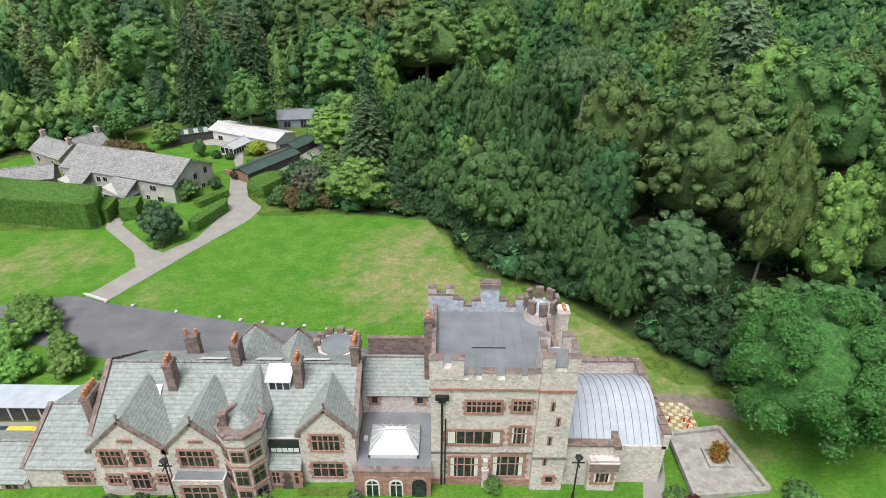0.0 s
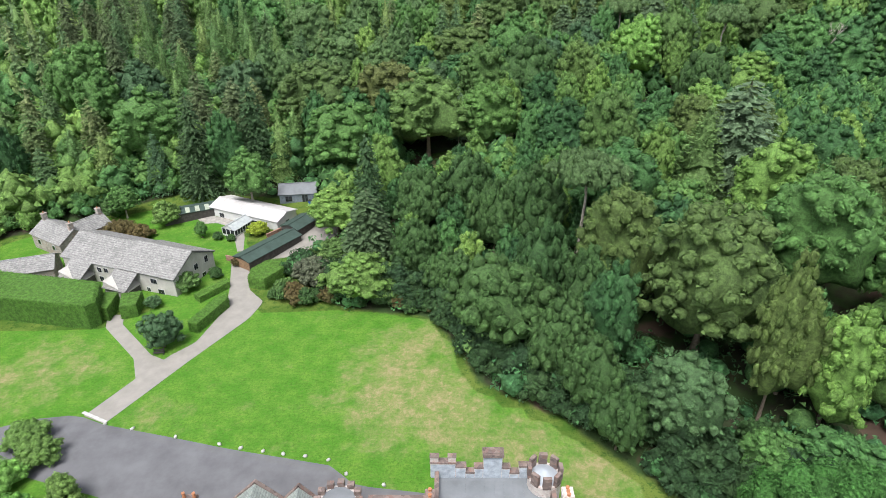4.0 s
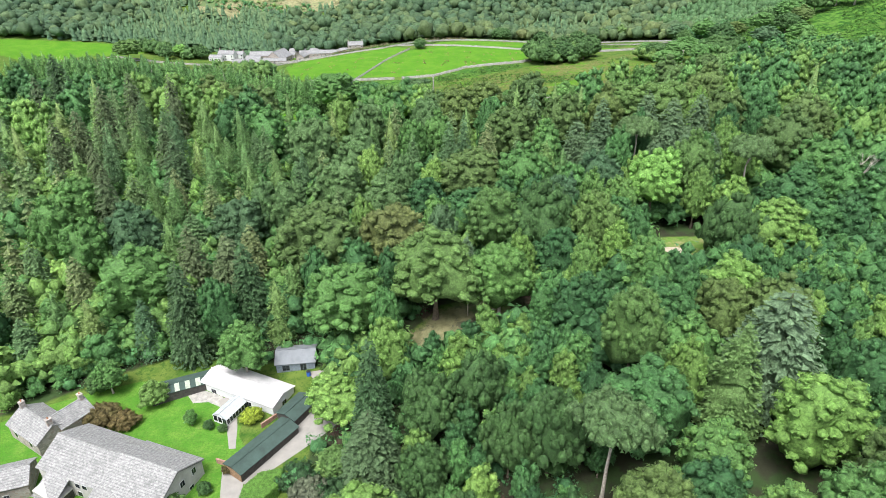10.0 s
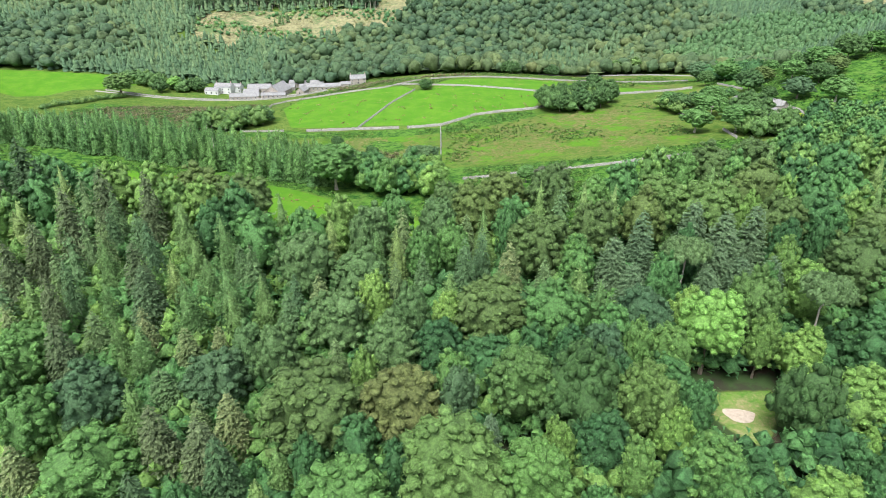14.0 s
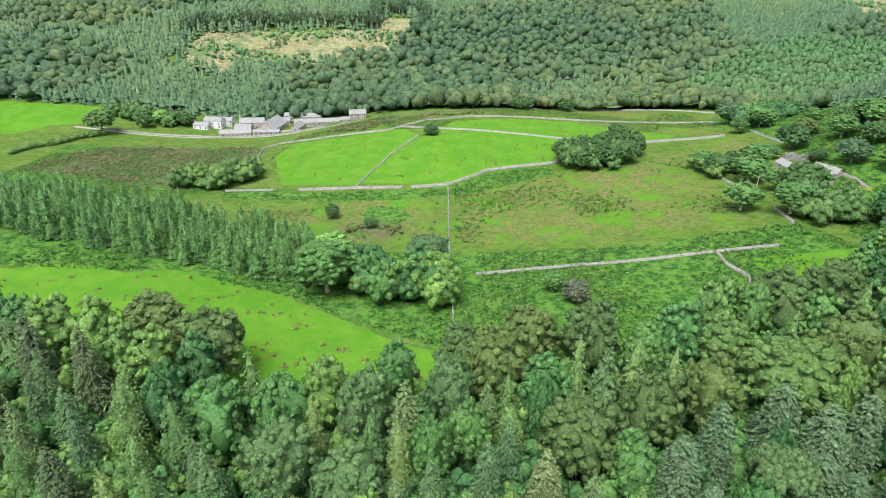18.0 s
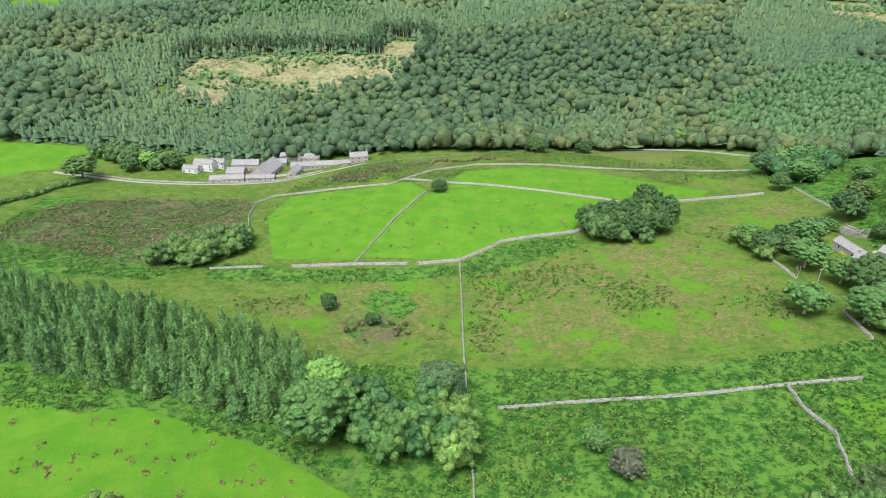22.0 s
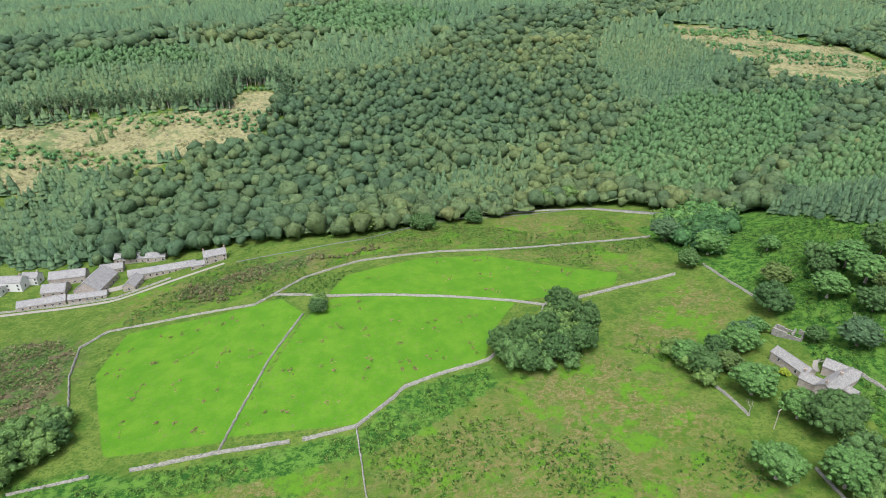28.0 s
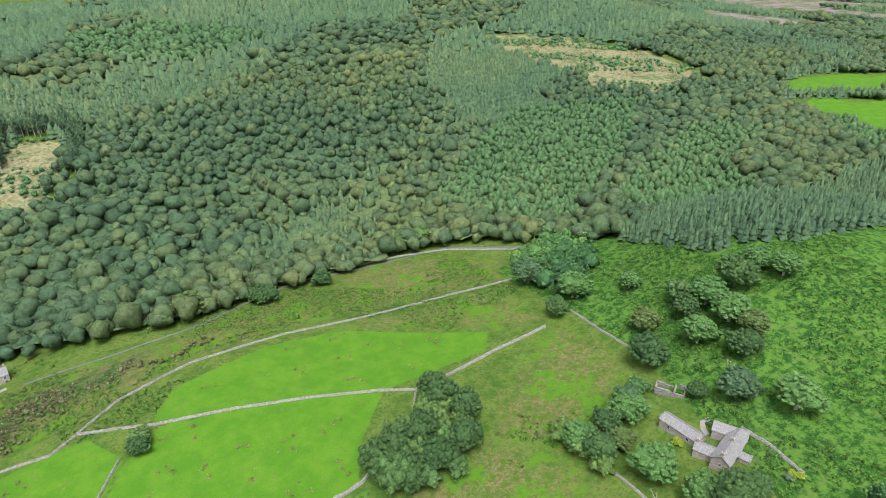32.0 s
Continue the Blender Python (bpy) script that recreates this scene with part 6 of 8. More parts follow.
part("raised_corner", block(-0.97, 1.75, FY - 0.1, FY + 0.5, 13.35, 14.55), mat_rubble, hall)
for a, b in ((-0.97, 0.1), (0.75, 1.75)):
    merlon(hall, a, b, FY - 0.1, FY + 0.5, 14.55, 15.6)
mat_lining = plain("streaked_pale_lining", (0.34, 0.38, 0.42), 0.7, vary=0.35, size=0.7)
for a, b, z in ((-1.3, 1.05, 14.2), (1.05, 2.0, 13.7), (2.0, 2.8, 12.95), (2.8, 3.6, 13.6), (3.6, 5.35, 15.1), (5.35, 6.1, 13.6), (6.1, 6.95, 12.95), (6.95, 7.9, 13.8)):
    part("back_parapet", block(a, b, 46.98, 47.46, 12.4, z), mat_rubble, hall)
    part("lining", block(a + 0.03, b - 0.03, 46.93, 46.98, 12.33, z - 0.18), mat_lining, hall, "pale streaked lead lining")
    part("coping", block(a - 0.05, b + 0.05, 46.9, 47.52, z, z + 0.16), mat_dark_stone, hall)
for a, b in ((-1.3, -0.55), (0.35, 1.05)):
    merlon(hall, a, b, 46.98, 47.46, 14.3, 15.1)
part("chimney_cap", gather(block(3.5, 5.45, 46.75, 47.7, 15.2, 15.55), block(3.7, 5.25, 46.85, 47.6, 15.55, 15.68)), mat_dark_stone, hall)
# Round turret at the back corner.
part("round_turret", column(9.2, 46.3, 1.55, 1.55, -0.5, 13.5, 16), mat_rubble, hall)
part("turret_roof", column(9.2, 46.3, 1.3, 0.15, 13.5, 14.1, 16), mat_zinc, hall, "pale metal cone roof")
for k in range(8):
    a = 2 * math.pi * k / 8
    bm = block(-0.17, 0.17, -0.38, 0.38, 13.4, 14.75)
    bmesh.ops.transform(bm, matrix=Matrix.Translation((9.2, 46.3, 0)) @ Matrix.Rotation(a, 4, "Z") @ Matrix.Translation((1.42, 0, 0)), verts=bm.verts)
    part("merlon", bm, mat_dark_stone, hall)
# Stair turret at the front corner.
part("stair_turret", block(7.85, 10.65, 35.9, 38.9, -1, 14.7), mat_rubble, hall)
part("string_course", block(7.75, 10.75, 35.78, 35.9, 12.55, 12.8), mat_red, hall)
part("string_course", block(7.78, 10.72, 35.8, 35.9, 4.95, 5.12), mat_dark_stone, hall)
part("turret_deck", block(8.2, 10.3, 36.25, 38.6, 14.7, 14.8), mat_lead, hall)
for x0_, x1_, y0_, y1_ in ((7.8, 8.75, 35.85, 36.3), (9.75, 10.7, 35.85, 36.3), (7.8, 8.75, 38.5, 38.95), (9.75, 10.7, 38.5, 38.95), (7.8, 8.2, 36.9, 37.9), (10.3, 10.7, 36.9, 37.9)):
    part("parapet", block(x0_, x1_, y0_, y1_, 14.7, 15.2), mat_rubble, hall)
    merlon(hall, x0_, x1_, y0_, y1_, 15.2, 16.3)
for z_, x_ in ((10.6, 9.0), (8.9, 9.6), (6.7, 9.1), (4.2, 8.9)):
    s_ = part("slit_window", block(x_ - 0.2, x_ + 0.2, 35.84, 35.9, z_ - 0.1, z_ + 0.95), mat_red, hall)
    part("pane", block(x_ - 0.07, x_ + 0.07, 35.82, 35.84, z_, z_ + 0.8), mat_glass, s_)
stone_window(hall, 9.15, 9.75, 2.0, 2.7, 35.9, 1, 1)
chimney(hall, 10.4, 42.3, 11, 16.2, 0.85, 1.0, 3, mat_rubble, 0.12)
chimney(hall, -1.25, 43.6, 5, 14.3, 0.75, 0.9, 2, mat_dark_stone, 0.15)
for x0_, x1_, z0_, z1_, n_, r_, c_ in ((0.81, 3.26, 2.05, 4.5, 4, 2, True), (4.53, 7.16, 2.2, 4.65, 4, 2, True), (0.55, 5.0, 6.15, 7.65, 6, 1, True), (5.95, 7.25, 6.2, 8.15, 3, 2, True), (2.1, 4.85, 9.8, 11.0, 7, 2, False), (5.9, 7.3, 9.95, 11.1, 4, 2, False)):
    stone_window(hall, x0_, x1_, z0_, z1_, FY, n_, r_, c_)
pipe = part("drainpipe", gather(column(0.05, FY - 0.2, 0.09, 0.09, 0.3, 11.4, 8), block(-0.5, 0.6, FY - 0.4, FY - 0.05, 11.4, 11.75), block(-0.25, 0.35, FY - 0.36, FY - 0.05, 11.1, 11.4), column(0.35, FY - 0.18, 0.06, 0.06, 0.3, 9.2, 6)), mat_black, hall, "black iron drainpipe with a wide hopper head")
part("corbelled_shaft", gather(block(3.62, 4.1, FY - 0.45, FY, 0.2, 3.0), block(3.55, 4.17, FY - 0.52, FY, 3.0, 3.3), block(3.68, 4.04, FY - 0.38, FY, 3.3, 4.3)), mat_rubble, hall)

# Flat-roofed entrance with a glazed lantern.
part("entrance_wall", block(-7.45, -0.85, 35.0, 42.2, -1, 3.75), mat_red, hall, "red sandstone entrance front")
part("flat_roof", block(-7.25, -0.85, 35.4, 42.2, 3.75, 3.87), mat_lead, hall, "flat grey leaded roof")
part("parapet", block(-7.5, -0.8, 34.95, 35.4, 3.75, 4.2), mat_red, hall)
part("coping", block(-7.55, -0.78, 34.88, 35.45, 4.2, 4.34), mat_dark_stone, hall)
for x_, w_, m_ in ((-5.9, 1.25, mat_white), (-3.85, 1.2, mat_white), (-1.85, 1.25, mat_black)):
    arch = [(x_ - w_ / 2, 0.3), (x_ + w_ / 2, 0.3)] + [(x_ + w_ / 2 * math.cos(a), 2.7 + w_ / 2 * math.sin(a)) for a in np.linspace(0, math.pi, 9)]
    wide = [(x_ + (x - x_) * 1.3, 0.3 + (z - 0.3) * 1.08) for x, z in arch]
    d_ = part("arched_door", extrude_y(wide, 34.93, 35.0), mat_red, hall, "arched sandstone doorway")
    part("door_frame", extrude_y(arch, 34.90, 34.93), m_, d_, "painted arched door frame")
    part("pane", extrude_y([(x_ + (x - x_) * 0.8, 1.75 + (z - 1.75) * 0.86) for x, z in arch], 34.88, 34.90), mat_glass, d_)
    part("glazing_bar", gather(block(x_ - 0.04, x_ + 0.04, 34.86, 34.88, 0.4, 3.2), block(x_ - w_ * 0.4, x_ + w_ * 0.4, 34.86, 34.88, 2.62, 2.72)), m_, d_)
lx0, lx1, ly0, ly1 = -6.35, -1.95, 36.7, 40.3
lant = part("roof_lantern", gather(block(lx0, lx1, ly0, ly0 + 0.15, 3.87, 4.3), block(lx0, lx1, ly1 - 0.15, ly1, 3.87, 4.3), block(lx0, lx0 + 0.15, ly0, ly1, 3.87, 4.3), block(lx1 - 0.15, lx1, ly0, ly1, 3.87, 4.3)), mat_white, hall, "white glazed roof lantern")
tx0, tx1, ty = -4.9, -3.2, 38.6
mat_pale_glass = plain("white_blind_glass", (0.36, 0.38, 0.38), 0.25, vary=0.15)
for c_ in ([(lx0, ly0, 4.3), (lx1, ly0, 4.3), (tx1, ty - 0.1, 5.5), (tx0, ty - 0.1, 5.5)], [(lx0, ly1, 4.3), (lx1, ly1, 4.3), (tx1, ty + 0.1, 5.5), (tx0, ty + 0.1, 5.5)], [(lx0, ly0, 4.3), (lx0, ly1, 4.3), (tx0, ty + 0.1, 5.5), (tx0, ty - 0.1, 5.5)], [(lx1, ly0, 4.3), (lx1, ly1, 4.3), (tx1, ty + 0.1, 5.5), (tx1, ty - 0.1, 5.5)]):
    part("glazing", slab(c_, 0.05), mat_pale_glass, lant)
    for k in range(1, 5 if abs(c_[0][0] - c_[1][0]) > 1 else 4):
        f = k / (5 if abs(c_[0][0] - c_[1][0]) > 1 else 4)
        a, b = Vector(c_[0]).lerp(Vector(c_[1]), f), Vector(c_[3]).lerp(Vector(c_[2]), f)
        w = (Vector(c_[1]) - Vector(c_[0])).normalized() * 0.035
        part("glazing_bar", slab([a - w + Vector((0, 0, 0.05)), a + w + Vector((0, 0, 0.05)), b + w + Vector((0, 0, 0.05)), b - w + Vector((0, 0, 0.05))], 0.05), mat_white, lant)
part("lantern_ridge", block(tx0 - 0.1, tx1 + 0.1, ty - 0.15, ty + 0.15, 5.45, 5.62), mat_white, lant)
part("roof_vent", block(-7.0, -6.65, 38.6, 39.0, 3.87, 4.2), mat_white, hall)
# Range behind it.
part("rear_range_wall", extrude_x([(42.2, -1), (47.6, -1), (47.6, 6.4), (44.9, 8.4), (42.2, 6.4)], -7.45, -0.85), mat_rubble, hall)
roof_pair(hall, -7.4, -0.9, 42.2, 47.6, 6.45, 8.5, mat_slate, 0.3, label="mossy green slates")
part("rear_parapet", gather(block(-7.4, -0.9, 47.5, 47.9, 6.0, 8.5), block(-7.45, -0.85, 47.45, 47.95, 8.5, 8.66)), mat_dark_stone, hall)
for x_ in (-6.3, -2.0):
    stone_window(hall, x_ - 0.28, x_ + 0.28, 5.1, 5.9, 42.2, 1, 1)

# Main wing.
part("wing_wall", extrude_x([(37.0, -1.5), (48.0, -1.5), (48.0, 6.2), (42.5, 9.5), (37.0, 6.2)], -30.2, -7.5), mat_rubble, hall)
roof_pair(hall, -30.1, -7.6, 37.0, 48.0, 6.3, 9.65, mat_slate, 0.3, label="large green-grey slates")
for x_ in (-30.25, -7.45):
    for y_ in (36.8, 48.2):
        part("gable_coping", slab([(x_ - 0.22, y_, 6.3), (x_ + 0.22, y_, 6.3), (x_ + 0.22, 42.5, 10.0), (x_ - 0.22, 42.5, 10.0)], 0.3), mat_dark_stone, hall)
gable_front(hall, -26.3, 3.2, 35.2, 38.2, -1.5, 6.3, 9.3, mat_rubble, mat_slate)
gable_front(hall, -20.4, 2.8, 35.2, 38.2, -1.5, 6.3, 9.2, mat_rubble, mat_slate)
gable_front(hall, -9.75, 2.4, 36.4, 38.2, -1.5, 7.1, 9.6, mat_rubble, mat_slate)
GY = 35.2
for x0_, x1_, z0_, z1_, y_, n_ in ((-28.6, -26.9, 4.5, 6.2, GY, 4), (-25.9, -24.9, 4.6, 6.2, GY, 2), (-28.6, -27.6, 2.2, 3.2, GY, 3), (-26.7, -25.2, 1.6, 3.4, GY, 3), (-24.3, -23.6, 2.4, 3.3, GY, 2), (-21.9, -19.2, 4.5, 6.3, GY, 5), (-11.0, -8.7, 5.2, 6.95, FY, 5), (-11.2, -8.6, 1.9, 3.55, FY, 4)):
    stone_window(hall, x0_, x1_, z0_, z1_, y_, n_, 2)
# Ground-floor bay of the second gable.
part("bay", gather(block(-22.6, -18.4, 34.3, GY, -1.5, 3.3), block(-22.7, -18.3, 34.2, GY, 3.3, 3.75)), mat_rubble, hall, "square stone bay with a leaded flat top")
part("bay_lead", block(-22.55, -18.45, 34.35, GY - 0.02, 3.75, 3.79), mat_lead, hall, "grey lead sheet on the bay")
stone_window(hall, -21.9, -19.1, 1.0, 2.9, 34.3, 4, 2)
for cx_ in (-26.3, -20.4):
    part("quatrefoil", gather(*[column(cx_ + dx, 0, 0.2, 0.2, 0, 0.08, 8) for dx in (-0.35, -0.05, 0.25, 0.55)]), mat_red, hall).matrix_local = pose(0, GY - 0.02, 7.4, 90, 0, 0) @ Matrix.Translation((0, 0, 0))
# Recess with timbered upper window and door.
part("recess_wall", block(-14.9, -12.1, 36.7, 37.2, -1, 6.2), mat_rubble, hall)
tw = part("timbered_window", block(-14.8, -12.2, 36.5, 36.7, 4.7, 6.1), mat_black, hall, "black and white timbered window band")
part("pane", block(-14.7, -12.3, 36.47, 36.5, 5.4, 6.0), mat_glass, tw)
for k in range(5):
    part("white_panel", block(-14.7 + 0.5 * k, -14.28 + 0.5 * k, 36.46, 36.5, 4.8, 5.25), mat_white, tw)
part("lean_to_roof", slab([(-14.9, 35.6, 3.5), (-12.1, 35.6, 3.5), (-12.1, 36.9, 4.65), (-14.9, 36.9, 4.65)], 0.12), mat_slate, hall)
part("porch_wall", block(-14.85, -12.15, 35.8, 36.7, -1, 3.5), mat_red, hall)
part("door", block(-13.95, -13.05, 35.72, 35.8, 0.4, 2.9), mat_dark_wood, hall, "dark panelled front door")
stone_window(hall, -14.7, -14.1, 1.6, 3.1, 35.8, 2, 2)
stone_window(hall, -12.75, -12.45, 1.6, 3.1, 35.8, 1, 2)
# Octagonal bay tower.
OX, OY, OR = -16.7, 36.2, 1.9
part("octagon_wall", column(OX, OY, OR, OR, -1.5, 8.3, 8, math.pi / 8), mat_rubble, hall)
for z_ in (2.6, 5.2, 7.5):
    part("string_course", column(OX, OY, OR + 0.1, OR + 0.1, z_, z_ + 0.2, 8, math.pi / 8), mat_red, hall)
part("octagon_parapet", column(OX, OY, OR + 0.12, OR + 0.12, 7.7, 8.56, 8, math.pi / 8), mat_rubble, hall)
part("parapet_coping", column(OX, OY, OR + 0.16, OR + 0.16, 8.56, 8.62, 8, math.pi / 8), mat_dark_stone, hall)
part("octagon_roof", column(OX, OY + 0.3, OR - 0.2, 0.12, 8.1, 9.7, 8, math.pi / 8), mat_slate, hall, "steep slated cap behind the parapet")
for a_ in range(8):
    t_ = a_ * math.pi / 4
    up_ = part("parapet_stone", block(-0.78, 0.78, -0.14, 0.14, 8.6, 8.95 if a_ % 2 else 8.8), mat_dark_stone, hall)
    up_.matrix_local = Matrix.Translation((OX + OR * 0.97 * math.cos(t_), OY + OR * 0.97 * math.sin(t_), 0)) @ Matrix.Rotation(t_ + math.pi / 2, 4, "Z")
for s_ in (-1, 1):
    part("roof_slope", slab([(OX + s_ * 1.9, 36.6, 8.0), (OX + s_ * 1.9, 39.3, 7.6), (OX, 42.6, 9.75), (OX, 36.9, 9.6)], 0.12), mat_slate, hall)
for z0_, z1_ in ((0.2, 2.2), (3.1, 4.7), (5.9, 7.0)):
    for a_ in (-1, 0, 1):
        t_ = math.pi * 1.5 + a_ * math.pi / 4
        f_ = OR * math.cos(math.pi / 8)
        m_ = Matrix.Translation((OX + f_ * math.cos(t_), OY + f_ * math.sin(t_), 0)) @ Matrix.Rotation(t_ + math.pi / 2, 4, "Z")
        w_ = part("window", block(-0.62, 0.62, -0.06, 0.02, z0_ - 0.15, z1_ + 0.2), mat_red, hall, "red sandstone framed bay window")
        w_.matrix_local = m_
        part("pane", gather(block(-0.5, -0.04, -0.09, -0.06, z0_, z1_), block(0.04, 0.5, -0.09, -0.06, z0_, z1_)), mat_glass, w_)
        part("transom", block(-0.5, 0.5, -0.11, -0.09, z0_ + (z1_ - z0_) * 0.62, z0_ + (z1_ - z0_) * 0.62 + 0.08), mat_red, w_)
# Stacks, rooflights and rear gables.
chimney(hall, -23.9, 40.7, 7.5, 11.3, 0.75, 1.1, 3)
chimney(hall, -24.6, 47.0, 6.0, 9.3, 1.3, 0.75, 2)
chimney(hall, -18.6, 42.8, 8.5, 11.9, 0.75, 1.3, 4)
chimney(hall, -12.7, 41.0, 8.0, 11.4, 0.75, 1.1, 3)
chimney(hall, -7.85, 42.9, 6.0, 11.9, 0.75, 1.4, 4)
chimney(hall, -31.0, 39.7, 2.0, 8.7, 0.8, 2.0, 5)
chimney(hall, -17.9, 36.0, 7.5, 10.0, 0.6, 0.6, 0)
dm = part("dormer", gather(block(-15.5, -13.5, 40.4, 42.0, 7.8, 9.4), slab([(-15.65, 40.2, 9.35), (-13.35, 40.2, 9.35), (-13.35, 42.2, 9.85), (-15.65, 42.2, 9.85)], 0.12)), mat_white, hall, "white box dormer")
for k in range(3):
    part("pane", block(-15.3 + 0.62 * k, -14.8 + 0.62 * k, 40.37, 40.4, 8.35, 9.1), mat_glass, dm)
part("rooflight", slab([(-25.6, 39.2, 7.80), (-24.9, 39.2, 7.80), (-24.9, 40.6, 8.66), (-25.6, 40.6, 8.66)], 0.03), mat_white, hall)
for x_ in (-21.2, -16.0, -11.6):
    part("rear_rooflight", slab([(x_ - 1.2, 43.9, 9.05), (x_ + 1.2, 43.9, 9.05), (x_ + 1.2, 43.0, 9.6), (x_ - 1.2, 43.0, 9.6)], 0.03), mat_white, hall)
for cx_, h_, ap_ in ((-18.9, 2.6, 8.7), (-14.6, 1.8, 8.2)):
    part("rear_gable_wall", extrude_y([(cx_ - h_, 0), (cx_ + h_, 0), (cx_ + h_, 6.3), (cx_, ap_), (cx_ - h_, 6.3)], 44.0, 49.2), mat_rubble, hall)
    for s_ in (-1, 1):
        part("roof_slope", slab([(cx_ + s_ * (h_ + 0.15), 49.1, 6.2), (cx_ + s_ * (h_ + 0.15), 44.0, 6.2), (cx_, 44.0, ap_ + 0.15), (cx_, 49.1, ap_ + 0.15)], 0.12), mat_slate, hall)
        part("gable_coping", slab([(cx_ + s_ * (h_ + 0.2), 49.0, 6.2), (cx_ + s_ * (h_ + 0.2), 49.4, 6.2), (cx_, 49.4, ap_ + 0.4), (cx_, 49.0, ap_ + 0.4)], 0.2), mat_dark_stone, hall)
part("rear_bay", column(-10.6, 48.3, 2.1, 2.1, -0.5, 7.1, 10), mat_rubble, hall)
for a in np.linspace(0, math.pi, 7):
    part("bay_merlon", block(-10.6 + 2.1 * math.cos(a) - 0.35, -10.6 + 2.1 * math.cos(a) + 0.35, 48.3 + 2.1 * math.sin(a) - 0.3, 48.3 + 2.1 * math.sin(a) + 0.3, 7.0, 7.7), mat_dark_stone, hall)
part("rear_bay_roof", column(-10.6, 48.3, 1.8, 1.8, 7.1, 7.2, 10), mat_lead, hall)
# Low service range.
part("service_wall", extrude_x([(36.2, -2), (47.0, -2), (47.0, 2.9), (41.8, 4.9), (36.2, 2.9)], -36.7, -30.2), mat_rubble, hall)
roof_pair(hall, -36.6, -30.3, 36.2, 47.0, 3.0, 5.05, mat_slate, 0.25, 41.8)
part("gable_coping", slab([(-36.9, 36.0, 3.0), (-36.5, 36.0, 3.0), (-36.5, 41.8, 5.3), (-36.9, 41.8, 5.3)], 0.25), mat_dark_stone, hall)
stone_window(hall, -33.1, -31.1, 1.0, 2.2, 36.2, 3, 2)
part("scullery_wall", extrude_x([(36.0, -2), (42.0, -2), (42.0, 1.2), (39.3, 2.6), (36.0, 1.2)], -45.0, -36.8), mat_rubble, hall)
roof_pair(hall, -45.0, -36.9, 36.0, 42.0, 1.3, 2.75, mat_slate, 0.25, 39.3)
stone_window(hall, -38.8, -37.7, 0.1, 0.9, 36.0, 2, 1)

# Barrel-roofed hall on the far side of the tower.
part("chapel_wall", block(10.65, 19.6, 37.0, 46.6, -1, 5.3), mat_rubble, hall)
arc = [(37.2 + 9.2 * f, 5.3 + 2.3 * math.sin(math.pi * f)) for f in np.linspace(0, 1, 15)]
part("barrel_roof", extrude_x(arc + [(46.4, 5.2), (37.2, 5.2)], 10.7, 19.2), mat_zinc, hall, "pale standing-seam metal barrel roof")
for k in range(13):
    x_ = 10.95 + 0.66 * k
    part("roof_seam", extrude_x([(y, z + 0.06) for y, z in arc] + [(y, z - 0.05) for y, z in reversed(arc)], x_, x_ + 0.045), mat_lead, hall)
part("parapet", gather(block(19.2, 19.75, 37.0, 47.1, 5.0, 6.6), block(10.65, 19.75, 46.5, 47.1, 5.0, 6.7)), mat_rubble, hall)
for k in range(9):
    part("coping", block(19.1, 19.85, 37.1 + 1.1 * k, 38.1 + 1.1 * k, 6.6, 6.76), mat_dark_stone, hall)
    part("coping", block(10.7 + 0.98 * k, 11.6 + 0.98 * k, 46.4, 47.2, 6.7, 6.86), mat_dark_stone, hall)
part("parapet", gather(block(10.65, 15.2, 36.6, 37.25, 4.6, 5.75), block(10.65, 15.2, 36.6, 37.0, -1, 4.6)), mat_rubble, hall)
part("coping", block(10.65, 15.3, 36.5, 37.3, 5.75, 5.9), mat_dark_stone, hall)
by = part("square_bay", gather(block(12.9, 15.4, 36.0, 36.6, -1, 4.6), block(12.8, 15.5, 35.9, 36.6, 3.3, 4.3)), mat_rubble, hall)
part("bay_band", block(12.85, 15.45, 35.86, 35.9, 3.35, 4.25), mat_dark_stone, by)
stone_window(hall, 13.4, 14.9, 1.9, 3.1, 36.0, 3, 1, True)
part("porch_wall", gather(block(15.2, 19.8, 38.2, 38.7, -1, 4.9), block(15.0, 15.5, 36.4, 38.7, -1, 5.6), block(16.4, 16.9, 37.2, 38.2, -1, 4.2)), mat_rubble, hall)
part("porch_parapet", gather(block(14.9, 19.9, 38.0, 38.75, 4.9, 5.5), block(14.9, 15.5, 36.3, 38.7, 5.6, 6.0)), mat_dark_stone, hall)
stone_window(hall, 17.2, 18.4, 2.0, 3.4, 38.2, 3, 1)
part("porch_door", block(15.6, 16.3, 38.1, 38.2, 0.4, 2.6), mat_dark_wood, hall)


def lamp_post(x, y, tall):
    ob = thing("lamp_post", x, y, at(x, y), label="black iron lamp post with a spreading lantern head", category="lamp", group="lamp posts")
    part("post", gather(column(0, 0, 0.09, 0.06, 0, tall, 8), column(0, 0, 0.16, 0.12, 0, 0.5, 8)), mat_black, ob)
    part("arms", gather(block(-0.55, 0.55, -0.04, 0.04, tall - 0.25, tall - 0.15), block(-0.04, 0.04, -0.55, 0.55, tall - 0.25, tall - 0.15)), mat_black, ob)
    head = part("lantern", column(0, 0, 0.16, 0.28, tall, tall + 0.45, 6), mat_glass, ob)
    part("lantern_cap", column(0, 0, 0.36, 0.06, tall + 0.45, tall + 0.7, 6), mat_black, head)
    return ob


lamp_post(-22.6, 33.9, 5.4)
lamp_post(11.6, 35.2, 4.6)

